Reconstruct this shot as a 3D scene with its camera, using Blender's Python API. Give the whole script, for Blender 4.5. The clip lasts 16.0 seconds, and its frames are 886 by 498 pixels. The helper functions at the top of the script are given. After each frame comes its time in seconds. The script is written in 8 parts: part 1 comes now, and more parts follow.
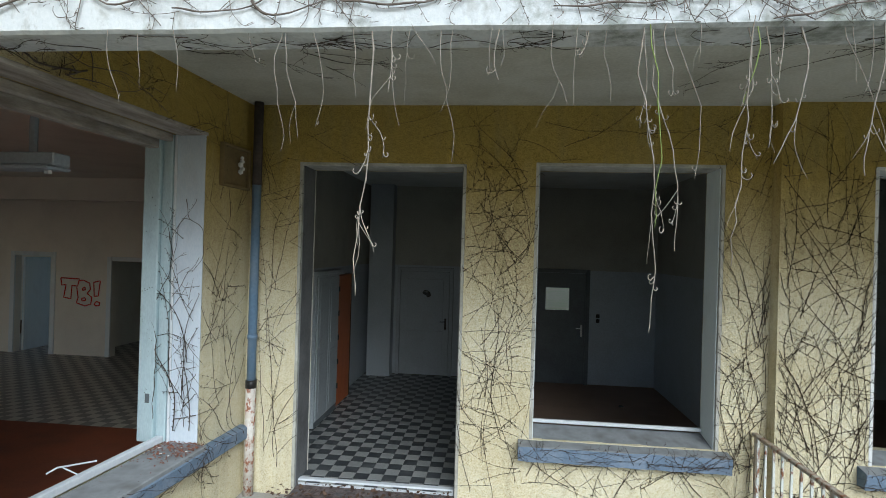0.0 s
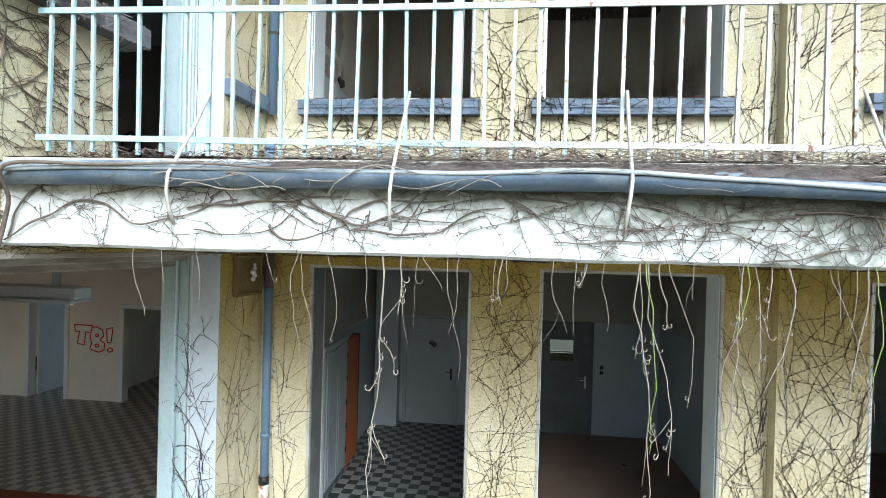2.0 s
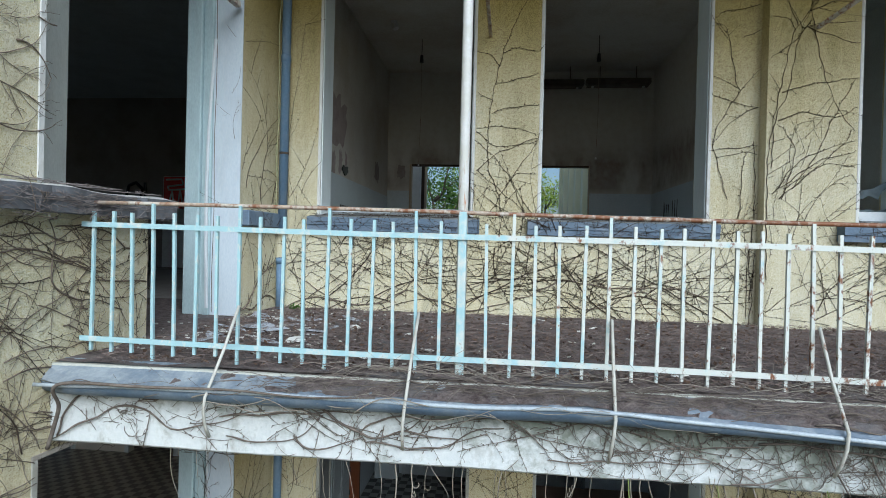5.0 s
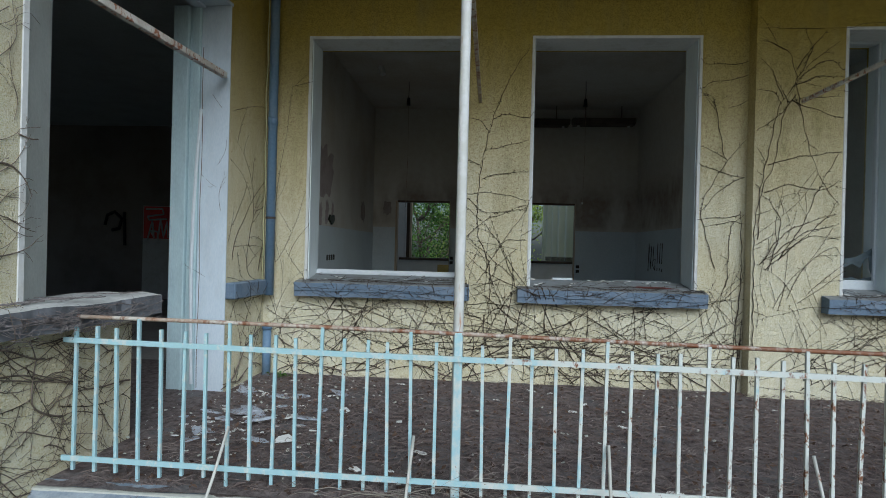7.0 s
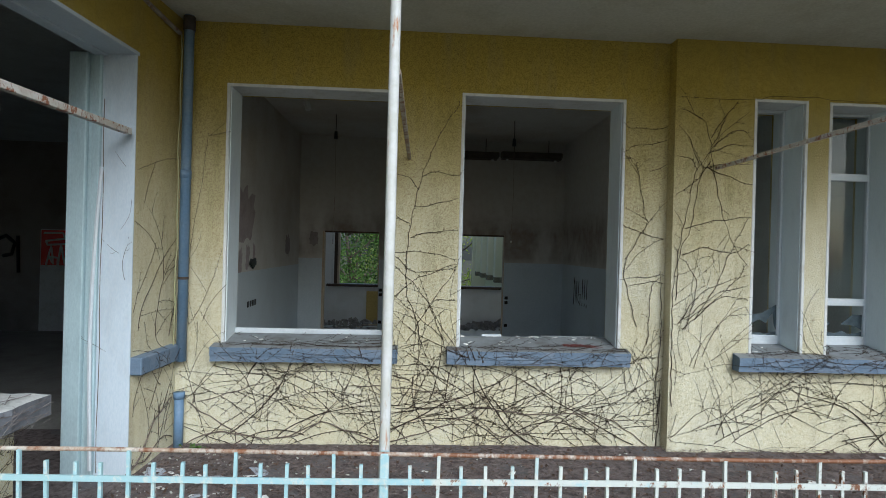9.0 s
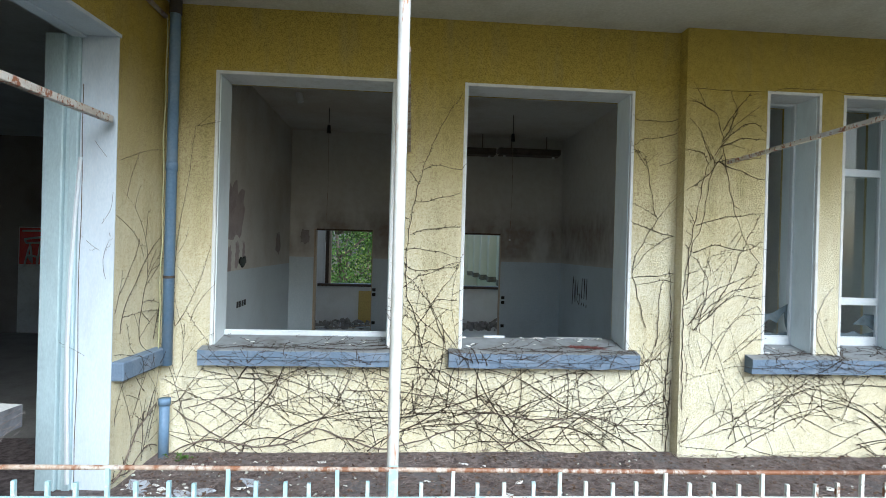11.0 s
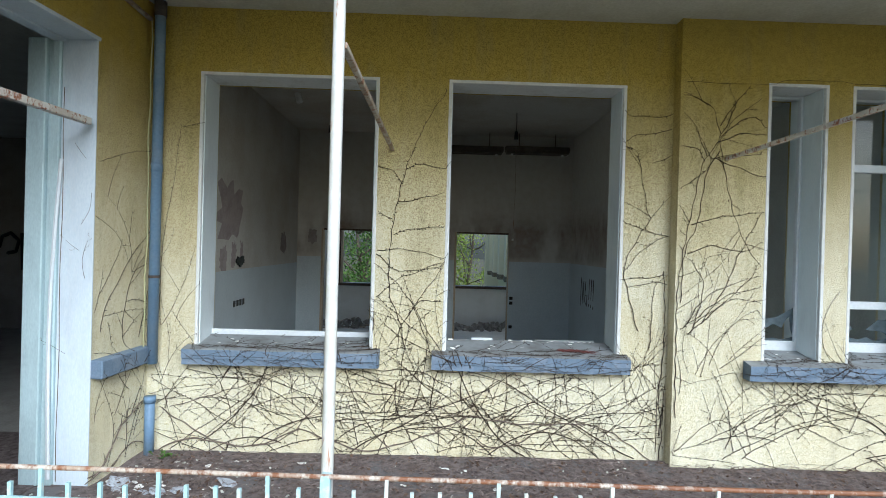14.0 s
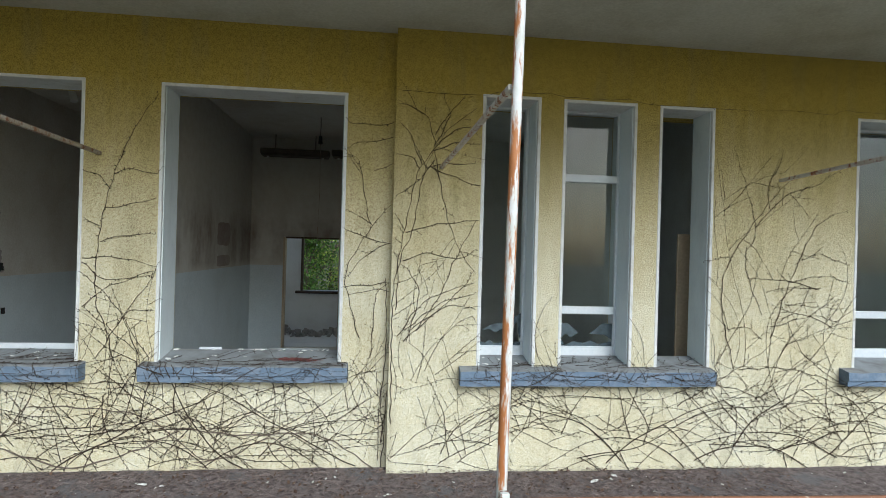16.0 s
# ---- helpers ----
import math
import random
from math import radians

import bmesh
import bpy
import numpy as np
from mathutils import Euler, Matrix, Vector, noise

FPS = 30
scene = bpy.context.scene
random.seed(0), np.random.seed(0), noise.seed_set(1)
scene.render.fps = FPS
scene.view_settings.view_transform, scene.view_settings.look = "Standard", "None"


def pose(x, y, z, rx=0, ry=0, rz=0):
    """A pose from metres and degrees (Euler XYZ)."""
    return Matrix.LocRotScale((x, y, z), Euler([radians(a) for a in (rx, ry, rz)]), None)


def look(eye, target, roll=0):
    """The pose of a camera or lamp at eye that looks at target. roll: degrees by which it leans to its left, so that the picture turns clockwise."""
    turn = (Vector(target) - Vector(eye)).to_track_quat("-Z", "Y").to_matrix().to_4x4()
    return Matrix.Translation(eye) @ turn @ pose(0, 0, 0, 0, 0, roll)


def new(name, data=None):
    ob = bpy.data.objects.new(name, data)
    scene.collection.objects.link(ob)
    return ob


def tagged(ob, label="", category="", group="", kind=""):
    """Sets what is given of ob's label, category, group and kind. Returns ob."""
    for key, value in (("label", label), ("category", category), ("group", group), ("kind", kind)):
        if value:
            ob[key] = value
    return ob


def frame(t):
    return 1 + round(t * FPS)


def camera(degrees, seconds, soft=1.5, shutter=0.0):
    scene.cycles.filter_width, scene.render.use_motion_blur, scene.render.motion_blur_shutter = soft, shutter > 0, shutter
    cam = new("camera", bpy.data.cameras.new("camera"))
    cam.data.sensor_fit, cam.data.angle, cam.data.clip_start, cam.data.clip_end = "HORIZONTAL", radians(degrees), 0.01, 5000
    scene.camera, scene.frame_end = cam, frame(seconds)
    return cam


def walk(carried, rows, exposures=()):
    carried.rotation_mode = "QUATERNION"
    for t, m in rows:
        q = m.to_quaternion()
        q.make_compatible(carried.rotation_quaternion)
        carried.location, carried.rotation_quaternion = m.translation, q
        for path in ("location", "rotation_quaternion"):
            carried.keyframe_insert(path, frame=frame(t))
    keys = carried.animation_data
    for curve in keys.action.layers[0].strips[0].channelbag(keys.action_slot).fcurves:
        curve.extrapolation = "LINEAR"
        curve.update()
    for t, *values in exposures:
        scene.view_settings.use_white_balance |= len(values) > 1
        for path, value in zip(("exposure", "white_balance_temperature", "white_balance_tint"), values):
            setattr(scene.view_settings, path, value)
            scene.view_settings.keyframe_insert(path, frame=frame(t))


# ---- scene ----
cam = camera(78.3, 16.0, soft=0.9)
METRES, EYE, TILT, LEAN, TURN = 6.8, 2.4, 0.0, 0.0, 5.8
ROWS = [
    (0.0, 0.0, 0.0, 0.0, -0.0, 0.15, -1.67),
    (0.5, -0.0038, -0.0064, 0.0504, 0.11, -0.1, -1.58),
    (1.0, -0.0082, -0.0107, 0.0893, 0.21, -0.2, -1.59),
    (1.5, -0.0082, -0.0144, 0.1256, 0.37, -0.28, -1.56),
    (2.0, -0.0056, -0.0224, 0.1597, 0.55, -0.38, -1.51),
    (2.5, -0.0025, -0.0317, 0.1852, 0.59, -0.39, -1.52),
    (3.0, -0.0007, -0.0439, 0.2119, 0.63, -0.42, -1.49),
    (3.5, -0.0016, -0.0555, 0.2405, 0.73, -0.46, -1.49),
    (4.0, -0.0054, -0.0647, 0.2745, 0.8, -0.53, -1.54),
    (4.5, -0.0106, -0.0702, 0.3019, 0.37, -0.42, -1.52),
    (5.0, -0.0179, -0.0713, 0.3331, 0.11, -0.45, -1.45),
    (7.5, -0.0309, -0.0612, 0.4571, -3.0, -0.12, -1.49),
    (8.0, -0.0287, -0.0574, 0.4833, -4.62, -0.11, -1.53),
    (8.5, -0.0278, -0.051, 0.5097, -6.39, -0.13, -1.54),
    (9.0, -0.0284, -0.0434, 0.5265, -8.99, -0.13, -1.51),
    (11.5, -0.042, 0.0048, 0.5201, -10.27, -0.11, -1.57),
    (12.0, -0.041, 0.0065, 0.5187, -10.32, -0.15, -1.61),
    (12.5, -0.0323, 0.0053, 0.5198, -8.24, -0.2, -1.61),
    (13.0, -0.0181, 0.0045, 0.5215, -7.53, -0.23, -1.64),
    (13.5, -0.0008, 0.0033, 0.5232, -7.17, -0.24, -1.63),
    (14.0, 0.0301, 0.0017, 0.5258, -6.81, -0.3, -1.62),
    (14.5, 0.0797, -0.0037, 0.5286, -6.49, -0.27, -1.63),
    (15.0, 0.1578, -0.0149, 0.5342, -6.15, -0.29, -1.65),
    (15.5, 0.247, -0.0278, 0.5379, -7.66, -0.16, -1.68),
    (16.0, 0.3573, -0.0458, 0.5423, -11.93, 0.08, -1.6),
]
EXPOSURES = [(0.0, -0.19, 5600, 4), (0.5, 0.05, 5600, 4), (1.0, 0.33, 5600, 4), (1.5, 0.55, 5650, 4), (2.0, 0.58, 5650, 4), (3.5, 0.12, 5580, 3), (5.0, -0.30, 5480, 3), (7.5, -0.75, 5450, 3), (8.5, -0.54, 5550, 4), (9.0, -0.30, 5580, 4), (11.5, 0.42, 5480, 4), (12.5, 0.38, 5480, 4), (14.0, 0.24, 5480, 4), (15.0, 0.0, 5580, 4), (16.0, -0.02, 5680, 3)]
walk(cam, [(t, pose(0, 0, EYE, TILT, LEAN, TURN) @ pose(METRES * x, METRES * y, METRES * z, 90 + pitch, roll, yaw)) for t, x, y, z, yaw, pitch, roll in ROWS], EXPOSURES)

# ---- world, sun, exposure ----
world = bpy.data.worlds.new("world")
scene.world = world
world.use_nodes = True
wn = world.node_tree
sky = wn.nodes.new("ShaderNodeTexSky")
sky.sky_type, sky.sun_disc = "NISHITA", False
SUN_ELEV, SUN_ROT = 36.0, 158.0
sky.sun_elevation, sky.sun_rotation = radians(SUN_ELEV), radians(SUN_ROT)
sky.air_density, sky.dust_density, sky.ozone_density = 1.0, 3.0, 1.0
wn.links.new(sky.outputs["Color"], wn.nodes["Background"].inputs["Color"])
wn.nodes["Background"].inputs["Strength"].default_value = 0.13
sun = bpy.data.lights.new("sun", "SUN")
sun.energy, sun.angle, sun.color = 3.6, radians(40), (1.0, 0.98, 0.95)
sun_ob = new("sun", sun)
a = radians(SUN_ROT)
sun_dir = Vector((math.sin(a) * math.cos(radians(SUN_ELEV)), math.cos(a) * math.cos(radians(SUN_ELEV)), math.sin(radians(SUN_ELEV))))
sun_ob.matrix_world = look(sun_dir * 60, (0, 0, 0))

# ---- materials ----
def material(name, rough=0.8, metal=0.0, spec=0.3):
    m = bpy.data.materials.new(name)
    m.use_nodes = True
    b = m.node_tree.nodes["Principled BSDF"]
    b.inputs["Roughness"].default_value = rough
    b.inputs["Metallic"].default_value = metal
    b.inputs["Specular IOR Level"].default_value = spec
    return m, m.node_tree, b


def coords(nt, scale=(1, 1, 1), rot=(0, 0, 0)):
    g = nt.nodes.new("ShaderNodeNewGeometry")
    mp = nt.nodes.new("ShaderNodeMapping")
    mp.inputs["Scale"].default_value = scale
    mp.inputs["Rotation"].default_value = rot
    nt.links.new(g.outputs["Position"], mp.inputs["Vector"])
    return mp.outputs["Vector"]


def noise_tex(nt, vec, scale, detail=5.0, rough=0.6, distort=0.0):
    n = nt.nodes.new("ShaderNodeTexNoise")
    n.inputs["Scale"].default_value, n.inputs["Detail"].default_value = scale, detail
    n.inputs["Roughness"].default_value, n.inputs["Distortion"].default_value = rough, distort
    nt.links.new(vec, n.inputs["Vector"])
    return n.outputs["Fac"]


def ramp(nt, fac, stops):
    r = nt.nodes.new("ShaderNodeValToRGB")
    while len(r.color_ramp.elements) < len(stops):
        r.color_ramp.elements.new(0.5)
    for e, (p, c) in zip(r.color_ramp.elements, stops):
        e.position, e.color = p, (*c, 1) if len(c) == 3 else c
    nt.links.new(fac, r.inputs["Fac"])
    return r.outputs["Color"]


def mix(nt, fac, a, b, blend="MIX"):
    m = nt.nodes.new("ShaderNodeMix")
    m.data_type, m.blend_type = "RGBA", blend
    for value, sock in ((fac, 0), (a, 6), (b, 7)):
        if isinstance(value, (int, float)):
            m.inputs[sock].default_value = value
        elif isinstance(value, tuple):
            m.inputs[sock].default_value = (*value, 1)
        else:
            nt.links.new(value, m.inputs[sock])
    return m.outputs[2]


def bump(nt, bsdf, height, strength, dist=0.01):
    b = nt.nodes.new("ShaderNodeBump")
    b.inputs["Strength"].default_value, b.inputs["Distance"].default_value = strength, dist
    nt.links.new(height, b.inputs["Height"])
    nt.links.new(b.outputs["Normal"], bsdf.inputs["Normal"])


def worn(name, base, dark, scale=3.0, rough=0.8, metal=0.0, fine=40.0, amount=0.5, bumps=0.25, spec=0.3, stretch=(1, 1, 1), lo=0.45, hi=0.7):
    """Paint, wood, stone: a base colour, blotches of a second one and fine grain."""
    m, nt, b = material(name, rough, metal, spec)
    v = coords(nt, stretch)
    big = noise_tex(nt, v, scale, 6, 0.65)
    small = noise_tex(nt, v, fine, 3, 0.6)
    c = mix(nt, ramp(nt, big, [(lo, (0, 0, 0)), (hi, (amount, amount, amount))]), base, dark)
    c = mix(nt, 0.35, c, ramp(nt, small, [(0.3, (0.45, 0.45, 0.45)), (0.7, (0.75, 0.75, 0.75))]), "OVERLAY")
    nt.links.new(c, b.inputs["Base Color"])
    bump(nt, b, small, bumps, 0.004)
    return m


def stucco(name, faded, fresh, z_pale, z_deep):
    """Coarse roughcast. Sun and rain have bleached its pigment; the darker ochre near the soffits also paints in their
    shade.
    """
    m, nt, b = material(name, 0.95, 0.0, 0.15)
    v = coords(nt)
    big = noise_tex(nt, v, 0.9, 5, 0.6, 0.4)
    streak = noise_tex(nt, coords(nt, (3.0, 3.0, 0.5)), 1.6, 5, 0.65)
    grain = noise_tex(nt, v, 120, 4, 0.7)
    clump = noise_tex(nt, v, 30, 4, 0.65)
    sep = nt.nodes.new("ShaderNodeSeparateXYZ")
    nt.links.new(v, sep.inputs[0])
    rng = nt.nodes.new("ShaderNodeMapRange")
    rng.inputs["From Min"].default_value, rng.inputs["From Max"].default_value = z_pale, z_deep
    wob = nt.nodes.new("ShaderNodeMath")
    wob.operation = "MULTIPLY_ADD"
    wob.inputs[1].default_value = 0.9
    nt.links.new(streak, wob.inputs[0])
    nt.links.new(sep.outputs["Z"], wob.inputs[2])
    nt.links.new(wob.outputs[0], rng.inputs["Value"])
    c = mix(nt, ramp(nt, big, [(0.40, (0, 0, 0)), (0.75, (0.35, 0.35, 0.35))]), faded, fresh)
    under_slab = nt.nodes.new("ShaderNodeMapRange")
    under_slab.inputs["From Min"].default_value, under_slab.inputs["From Max"].default_value = 2.4, 3.2
    nt.links.new(sep.outputs["Y"], under_slab.inputs["Value"])
    soffit_shade = nt.nodes.new("ShaderNodeMath")
    soffit_shade.operation = "MULTIPLY"
    nt.links.new(rng.outputs[0], soffit_shade.inputs[0])
    nt.links.new(under_slab.outputs[0], soffit_shade.inputs[1])
    # Shade below the slabs goes into the colour here, as darker ochre.
    c = mix(nt, soffit_shade.outputs[0], c, fresh)
    c = mix(nt, ramp(nt, streak, [(0.50, (0, 0, 0)), (0.78, (0.42, 0.42, 0.42))]), c, (0.30, 0.265, 0.15))
    c = mix(nt, 0.62, c, ramp(nt, grain, [(0.36, (0.10, 0.10, 0.10)), (0.52, (0.58, 0.58, 0.58))]), "OVERLAY")
    c = mix(nt, 0.35, c, ramp(nt, clump, [(0.35, (0.38, 0.38, 0.38)), (0.6, (0.62, 0.62, 0.62))]), "OVERLAY")
    nt.links.new(c, b.inputs["Base Color"])
    h = nt.nodes.new("ShaderNodeMath")
    h.operation = "ADD"
    nt.links.new(grain, h.inputs[0])
    nt.links.new(clump, h.inputs[1])
    bump(nt, b, h.outputs[0], 0.75, 0.010)
    return m


def rusty(name, paint, under, rust_lo, rust_hi, along_x=0.0, rough=0.55, fade_x=0.0, stretch=0.6, old=(0.11, 0.045, 0.025), fresh=(0.30, 0.13, 0.06)):
    """Old paint over steel: flakes to primer, rust in spots, more of it further along the rail."""
    m, nt, b = material(name, rough, 0.0, 0.4)
    v = coords(nt)
    n1 = noise_tex(nt, v, 7, 6, 0.7)
    n2 = noise_tex(nt, coords(nt, (1, 1, stretch)), 19, 5, 0.7)
    sep = nt.nodes.new("ShaderNodeSeparateXYZ")
    nt.links.new(v, sep.inputs[0])
    chalk = nt.nodes.new("ShaderNodeMath")
    chalk.operation = "MULTIPLY_ADD"
    chalk.inputs[1].default_value = fade_x
    nt.links.new(sep.outputs["X"], chalk.inputs[0])
    nt.links.new(n1, chalk.inputs[2])
    c = mix(nt, ramp(nt, chalk.outputs[0], [(0.42, (0, 0, 0)), (0.58, (1, 1, 1))]), paint, under)
    c = mix(nt, ramp(nt, n2, [(0.53, (0, 0, 0)), (0.60, (0.75, 0.75, 0.75))]), c, under)
    fac = n2
    if along_x:
        ma = nt.nodes.new("ShaderNodeMath")
        ma.operation = "MULTIPLY_ADD"
        ma.inputs[1].default_value = along_x
        nt.links.new(sep.outputs["X"], ma.inputs[0])
        nt.links.new(n2, ma.inputs[2])
        fac = ma.outputs[0]
    c = mix(nt, ramp(nt, fac, [(rust_lo, (0, 0, 0)), (rust_hi, (1, 1, 1))]), c, mix(nt, n1, old, fresh))
    nt.links.new(c, b.inputs["Base Color"])
    bump(nt, b, n2, 0.3, 0.003)
    return m


# Second colour: deep ochre that also carries the painted shade near each soffit.
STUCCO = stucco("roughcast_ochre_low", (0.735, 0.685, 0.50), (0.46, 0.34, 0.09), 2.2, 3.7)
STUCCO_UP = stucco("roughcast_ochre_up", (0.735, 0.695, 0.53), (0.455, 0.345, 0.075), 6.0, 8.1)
WHITE = worn("white_paint", (0.70, 0.77, 0.79), (0.44, 0.47, 0.49), 2.5, 0.5, amount=0.5, bumps=0.15, spec=0.4, stretch=(2, 2, 0.7), lo=0.5, hi=0.8)
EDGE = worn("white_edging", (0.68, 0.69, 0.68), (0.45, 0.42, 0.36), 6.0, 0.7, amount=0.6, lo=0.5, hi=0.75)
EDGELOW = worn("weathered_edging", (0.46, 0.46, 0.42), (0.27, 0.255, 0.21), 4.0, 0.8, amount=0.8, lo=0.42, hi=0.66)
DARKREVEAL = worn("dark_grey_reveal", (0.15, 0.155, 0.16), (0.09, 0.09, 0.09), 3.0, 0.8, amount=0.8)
WOODGREY = worn("weathered_grey_wood", (0.44, 0.41, 0.365), (0.22, 0.195, 0.165), 3.0, 0.85, amount=0.9, bumps=0.6, stretch=(3, 0.6, 3), lo=0.4, hi=0.62)
SILL = worn("blue_grey_sill", (0.135, 0.185, 0.255), (0.22, 0.26, 0.32), 5.0, 0.8, amount=0.9, bumps=0.5, fine=60)
SILLTOP = worn("grey_cement", (0.235, 0.25, 0.26), (0.13, 0.125, 0.12), 5.0, 0.9, amount=0.8, bumps=0.5)
ZINC = worn("blue_grey_zinc", (0.15, 0.19, 0.245), (0.33, 0.365, 0.40), 5.0, 0.6, amount=0.9, spec=0.4, fine=60, bumps=0.5, lo=0.42, hi=0.62)
# Same zinc twice more: dark for the trough's painted shade, pale for bead highlight.
ZINCSHADE = worn("shaded_zinc", (0.085, 0.125, 0.18), (0.20, 0.235, 0.27), 6.0, 0.55, amount=0.8, spec=0.4, fine=60, bumps=0.4)
ZINCLIGHT = worn("highlight_zinc", (0.42, 0.47, 0.52), (0.22, 0.27, 0.33), 7.0, 0.5, amount=0.8, spec=0.5, fine=60, bumps=0.4)
PIPE = worn("blue_pipe_paint", (0.13, 0.21, 0.32), (0.20, 0.26, 0.33), 3.0, 0.5, amount=0.7, spec=0.4)
PIPEDARK = worn("brown_pipe_stain", (0.06, 0.05, 0.045), (0.14, 0.11, 0.08), 5.0, 0.8)
PIPEWHITE = rusty("white_pipe_rust", (0.66, 0.64, 0.60), (0.55, 0.50, 0.44), 0.52, 0.60, old=(0.22, 0.075, 0.04), fresh=(0.36, 0.15, 0.07))
RAIL = rusty("pale_turquoise_paint", (0.40, 0.60, 0.65), (0.64, 0.67, 0.635), 0.60, 0.68, 0.04, fade_x=0.12)
HANDRAIL = rusty("rusty_handrail_paint", (0.58, 0.54, 0.48), (0.40, 0.30, 0.23), 0.40, 0.56, 0.035)
POLE = rusty("white_pole_paint", (0.66, 0.66, 0.65), (0.58, 0.58, 0.54), 0.575, 0.66, 0.030, stretch=0.14, old=(0.28, 0.10, 0.035), fresh=(0.50, 0.21, 0.07))
BRACE = rusty("cream_brace_paint", (0.46, 0.45, 0.40), (0.58, 0.575, 0.53), 0.58, 0.68, 0.02, stretch=0.2)
STRUT = rusty("strut_paint", (0.45, 0.42, 0.36), (0.33, 0.27, 0.20), 0.50, 0.62)
SOFFIT = worn("soffit_plaster", (0.52, 0.53, 0.48), (0.36, 0.35, 0.29), 1.2, 0.9, amount=0.7, bumps=0.3)
BARK = worn("vine_bark", (0.042, 0.031, 0.022), (0.09, 0.067, 0.051), 9.0, 0.9, amount=0.9, fine=120)
BARKMAT = worn("brown_vine_bark", (0.12, 0.094, 0.074), (0.23, 0.19, 0.155), 9.0, 0.9, amount=0.9, fine=120)
BARKGREY = worn("weathered_vine_bark", (0.13, 0.108, 0.092), (0.25, 0.218, 0.19), 9.0, 0.9, amount=0.9, fine=120)
BARKPALE = worn("dry_vine", (0.29, 0.262, 0.222), (0.17, 0.145, 0.115), 9.0, 0.9, amount=0.8, fine=120)
CABLE = worn("yellowed_cable", (0.42, 0.42, 0.24), (0.30, 0.28, 0.18), 9.0, 0.6)
GREENSTEM = worn("green_stem", (0.22, 0.30, 0.08), (0.30, 0.30, 0.14), 9.0, 0.7)
def litter_material():
    """Rotted leaves over cement: dark crumbs, grey patches where the cement shows, pale specks."""
    m, nt, b = material("leaf_litter", 0.95, 0.0, 0.15)
    v = coords(nt)
    patch = noise_tex(nt, v, 2.6, 6, 0.7, 0.3)
    clump = noise_tex(nt, v, 16, 6, 0.75)
    speck = noise_tex(nt, v, 75, 4, 0.7)
    c = mix(nt, ramp(nt, clump, [(0.36, (0, 0, 0)), (0.62, (1, 1, 1))]), (0.095, 0.074, 0.072), (0.25, 0.21, 0.20))
    c = mix(nt, ramp(nt, patch, [(0.53, (0, 0, 0)), (0.62, (0.75, 0.75, 0.75))]), c, (0.185, 0.18, 0.185))
    c = mix(nt, ramp(nt, speck, [(0.60, (0, 0, 0)), (0.70, (0.7, 0.7, 0.7))]), c, (0.34, 0.31, 0.29))
    nt.links.new(c, b.inputs["Base Color"])
    h = nt.nodes.new("ShaderNodeMath")
    h.operation = "ADD"
    nt.links.new(clump, h.inputs[0])
    nt.links.new(speck, h.inputs[1])
    bump(nt, b, h.outputs[0], 1.0, 0.02)
    return m


LITTER = litter_material()
# Darker brown plaster, used only on the upper wing's rear wall.
DARKPLASTER = worn("dark_brown_plaster", (0.30, 0.27, 0.235), (0.18, 0.16, 0.14), 0.9, 0.9, amount=0.9, bumps=0.3)
TWIG = worn("dry_twig", (0.17, 0.125, 0.11), (0.36, 0.31, 0.29), 8.0, 0.9, amount=0.9)
REVEALBLUE = worn("pale_blue_reveal_paint", (0.56, 0.635, 0.71), (0.38, 0.42, 0.46), 2.5, 0.5, amount=0.6, bumps=0.15, spec=0.4, stretch=(2, 2, 0.7), lo=0.5, hi=0.8)
POSTBLUE = worn("light_blue_post_paint", (0.44, 0.56, 0.60), (0.34, 0.42, 0.46), 3.0, 0.45, amount=0.6, bumps=0.15, spec=0.45, stretch=(2, 2, 0.7))
HALLPALE = worn("worn_pale_hall_tile", (0.42, 0.40, 0.345), (0.32, 0.30, 0.265), 3.0, 0.36, amount=0.7, spec=0.55)
HALLDARK = worn("worn_dark_hall_tile", (0.14, 0.136, 0.122), (0.19, 0.185, 0.165), 3.0, 0.36, amount=0.7, spec=0.55)
REDBOARD = worn("red_board_paint", (0.72, 0.07, 0.06), (0.62, 0.10, 0.09), 3.0, 0.5, amount=0.8)
CHIP = worn("plaster_chip", (0.75, 0.75, 0.72), (0.5, 0.48, 0.43), 8.0, 0.9)
PLASTER = worn("inner_plaster", (0.63, 0.67, 0.65), (0.48, 0.50, 0.48), 1.4, 0.85, amount=0.7, bumps=0.2)
SOOTED = worn("sooted_plaster", (0.62, 0.60, 0.545), (0.49, 0.445, 0.385), 0.9, 0.85, amount=0.9, bumps=0.2, lo=0.42, hi=0.66)
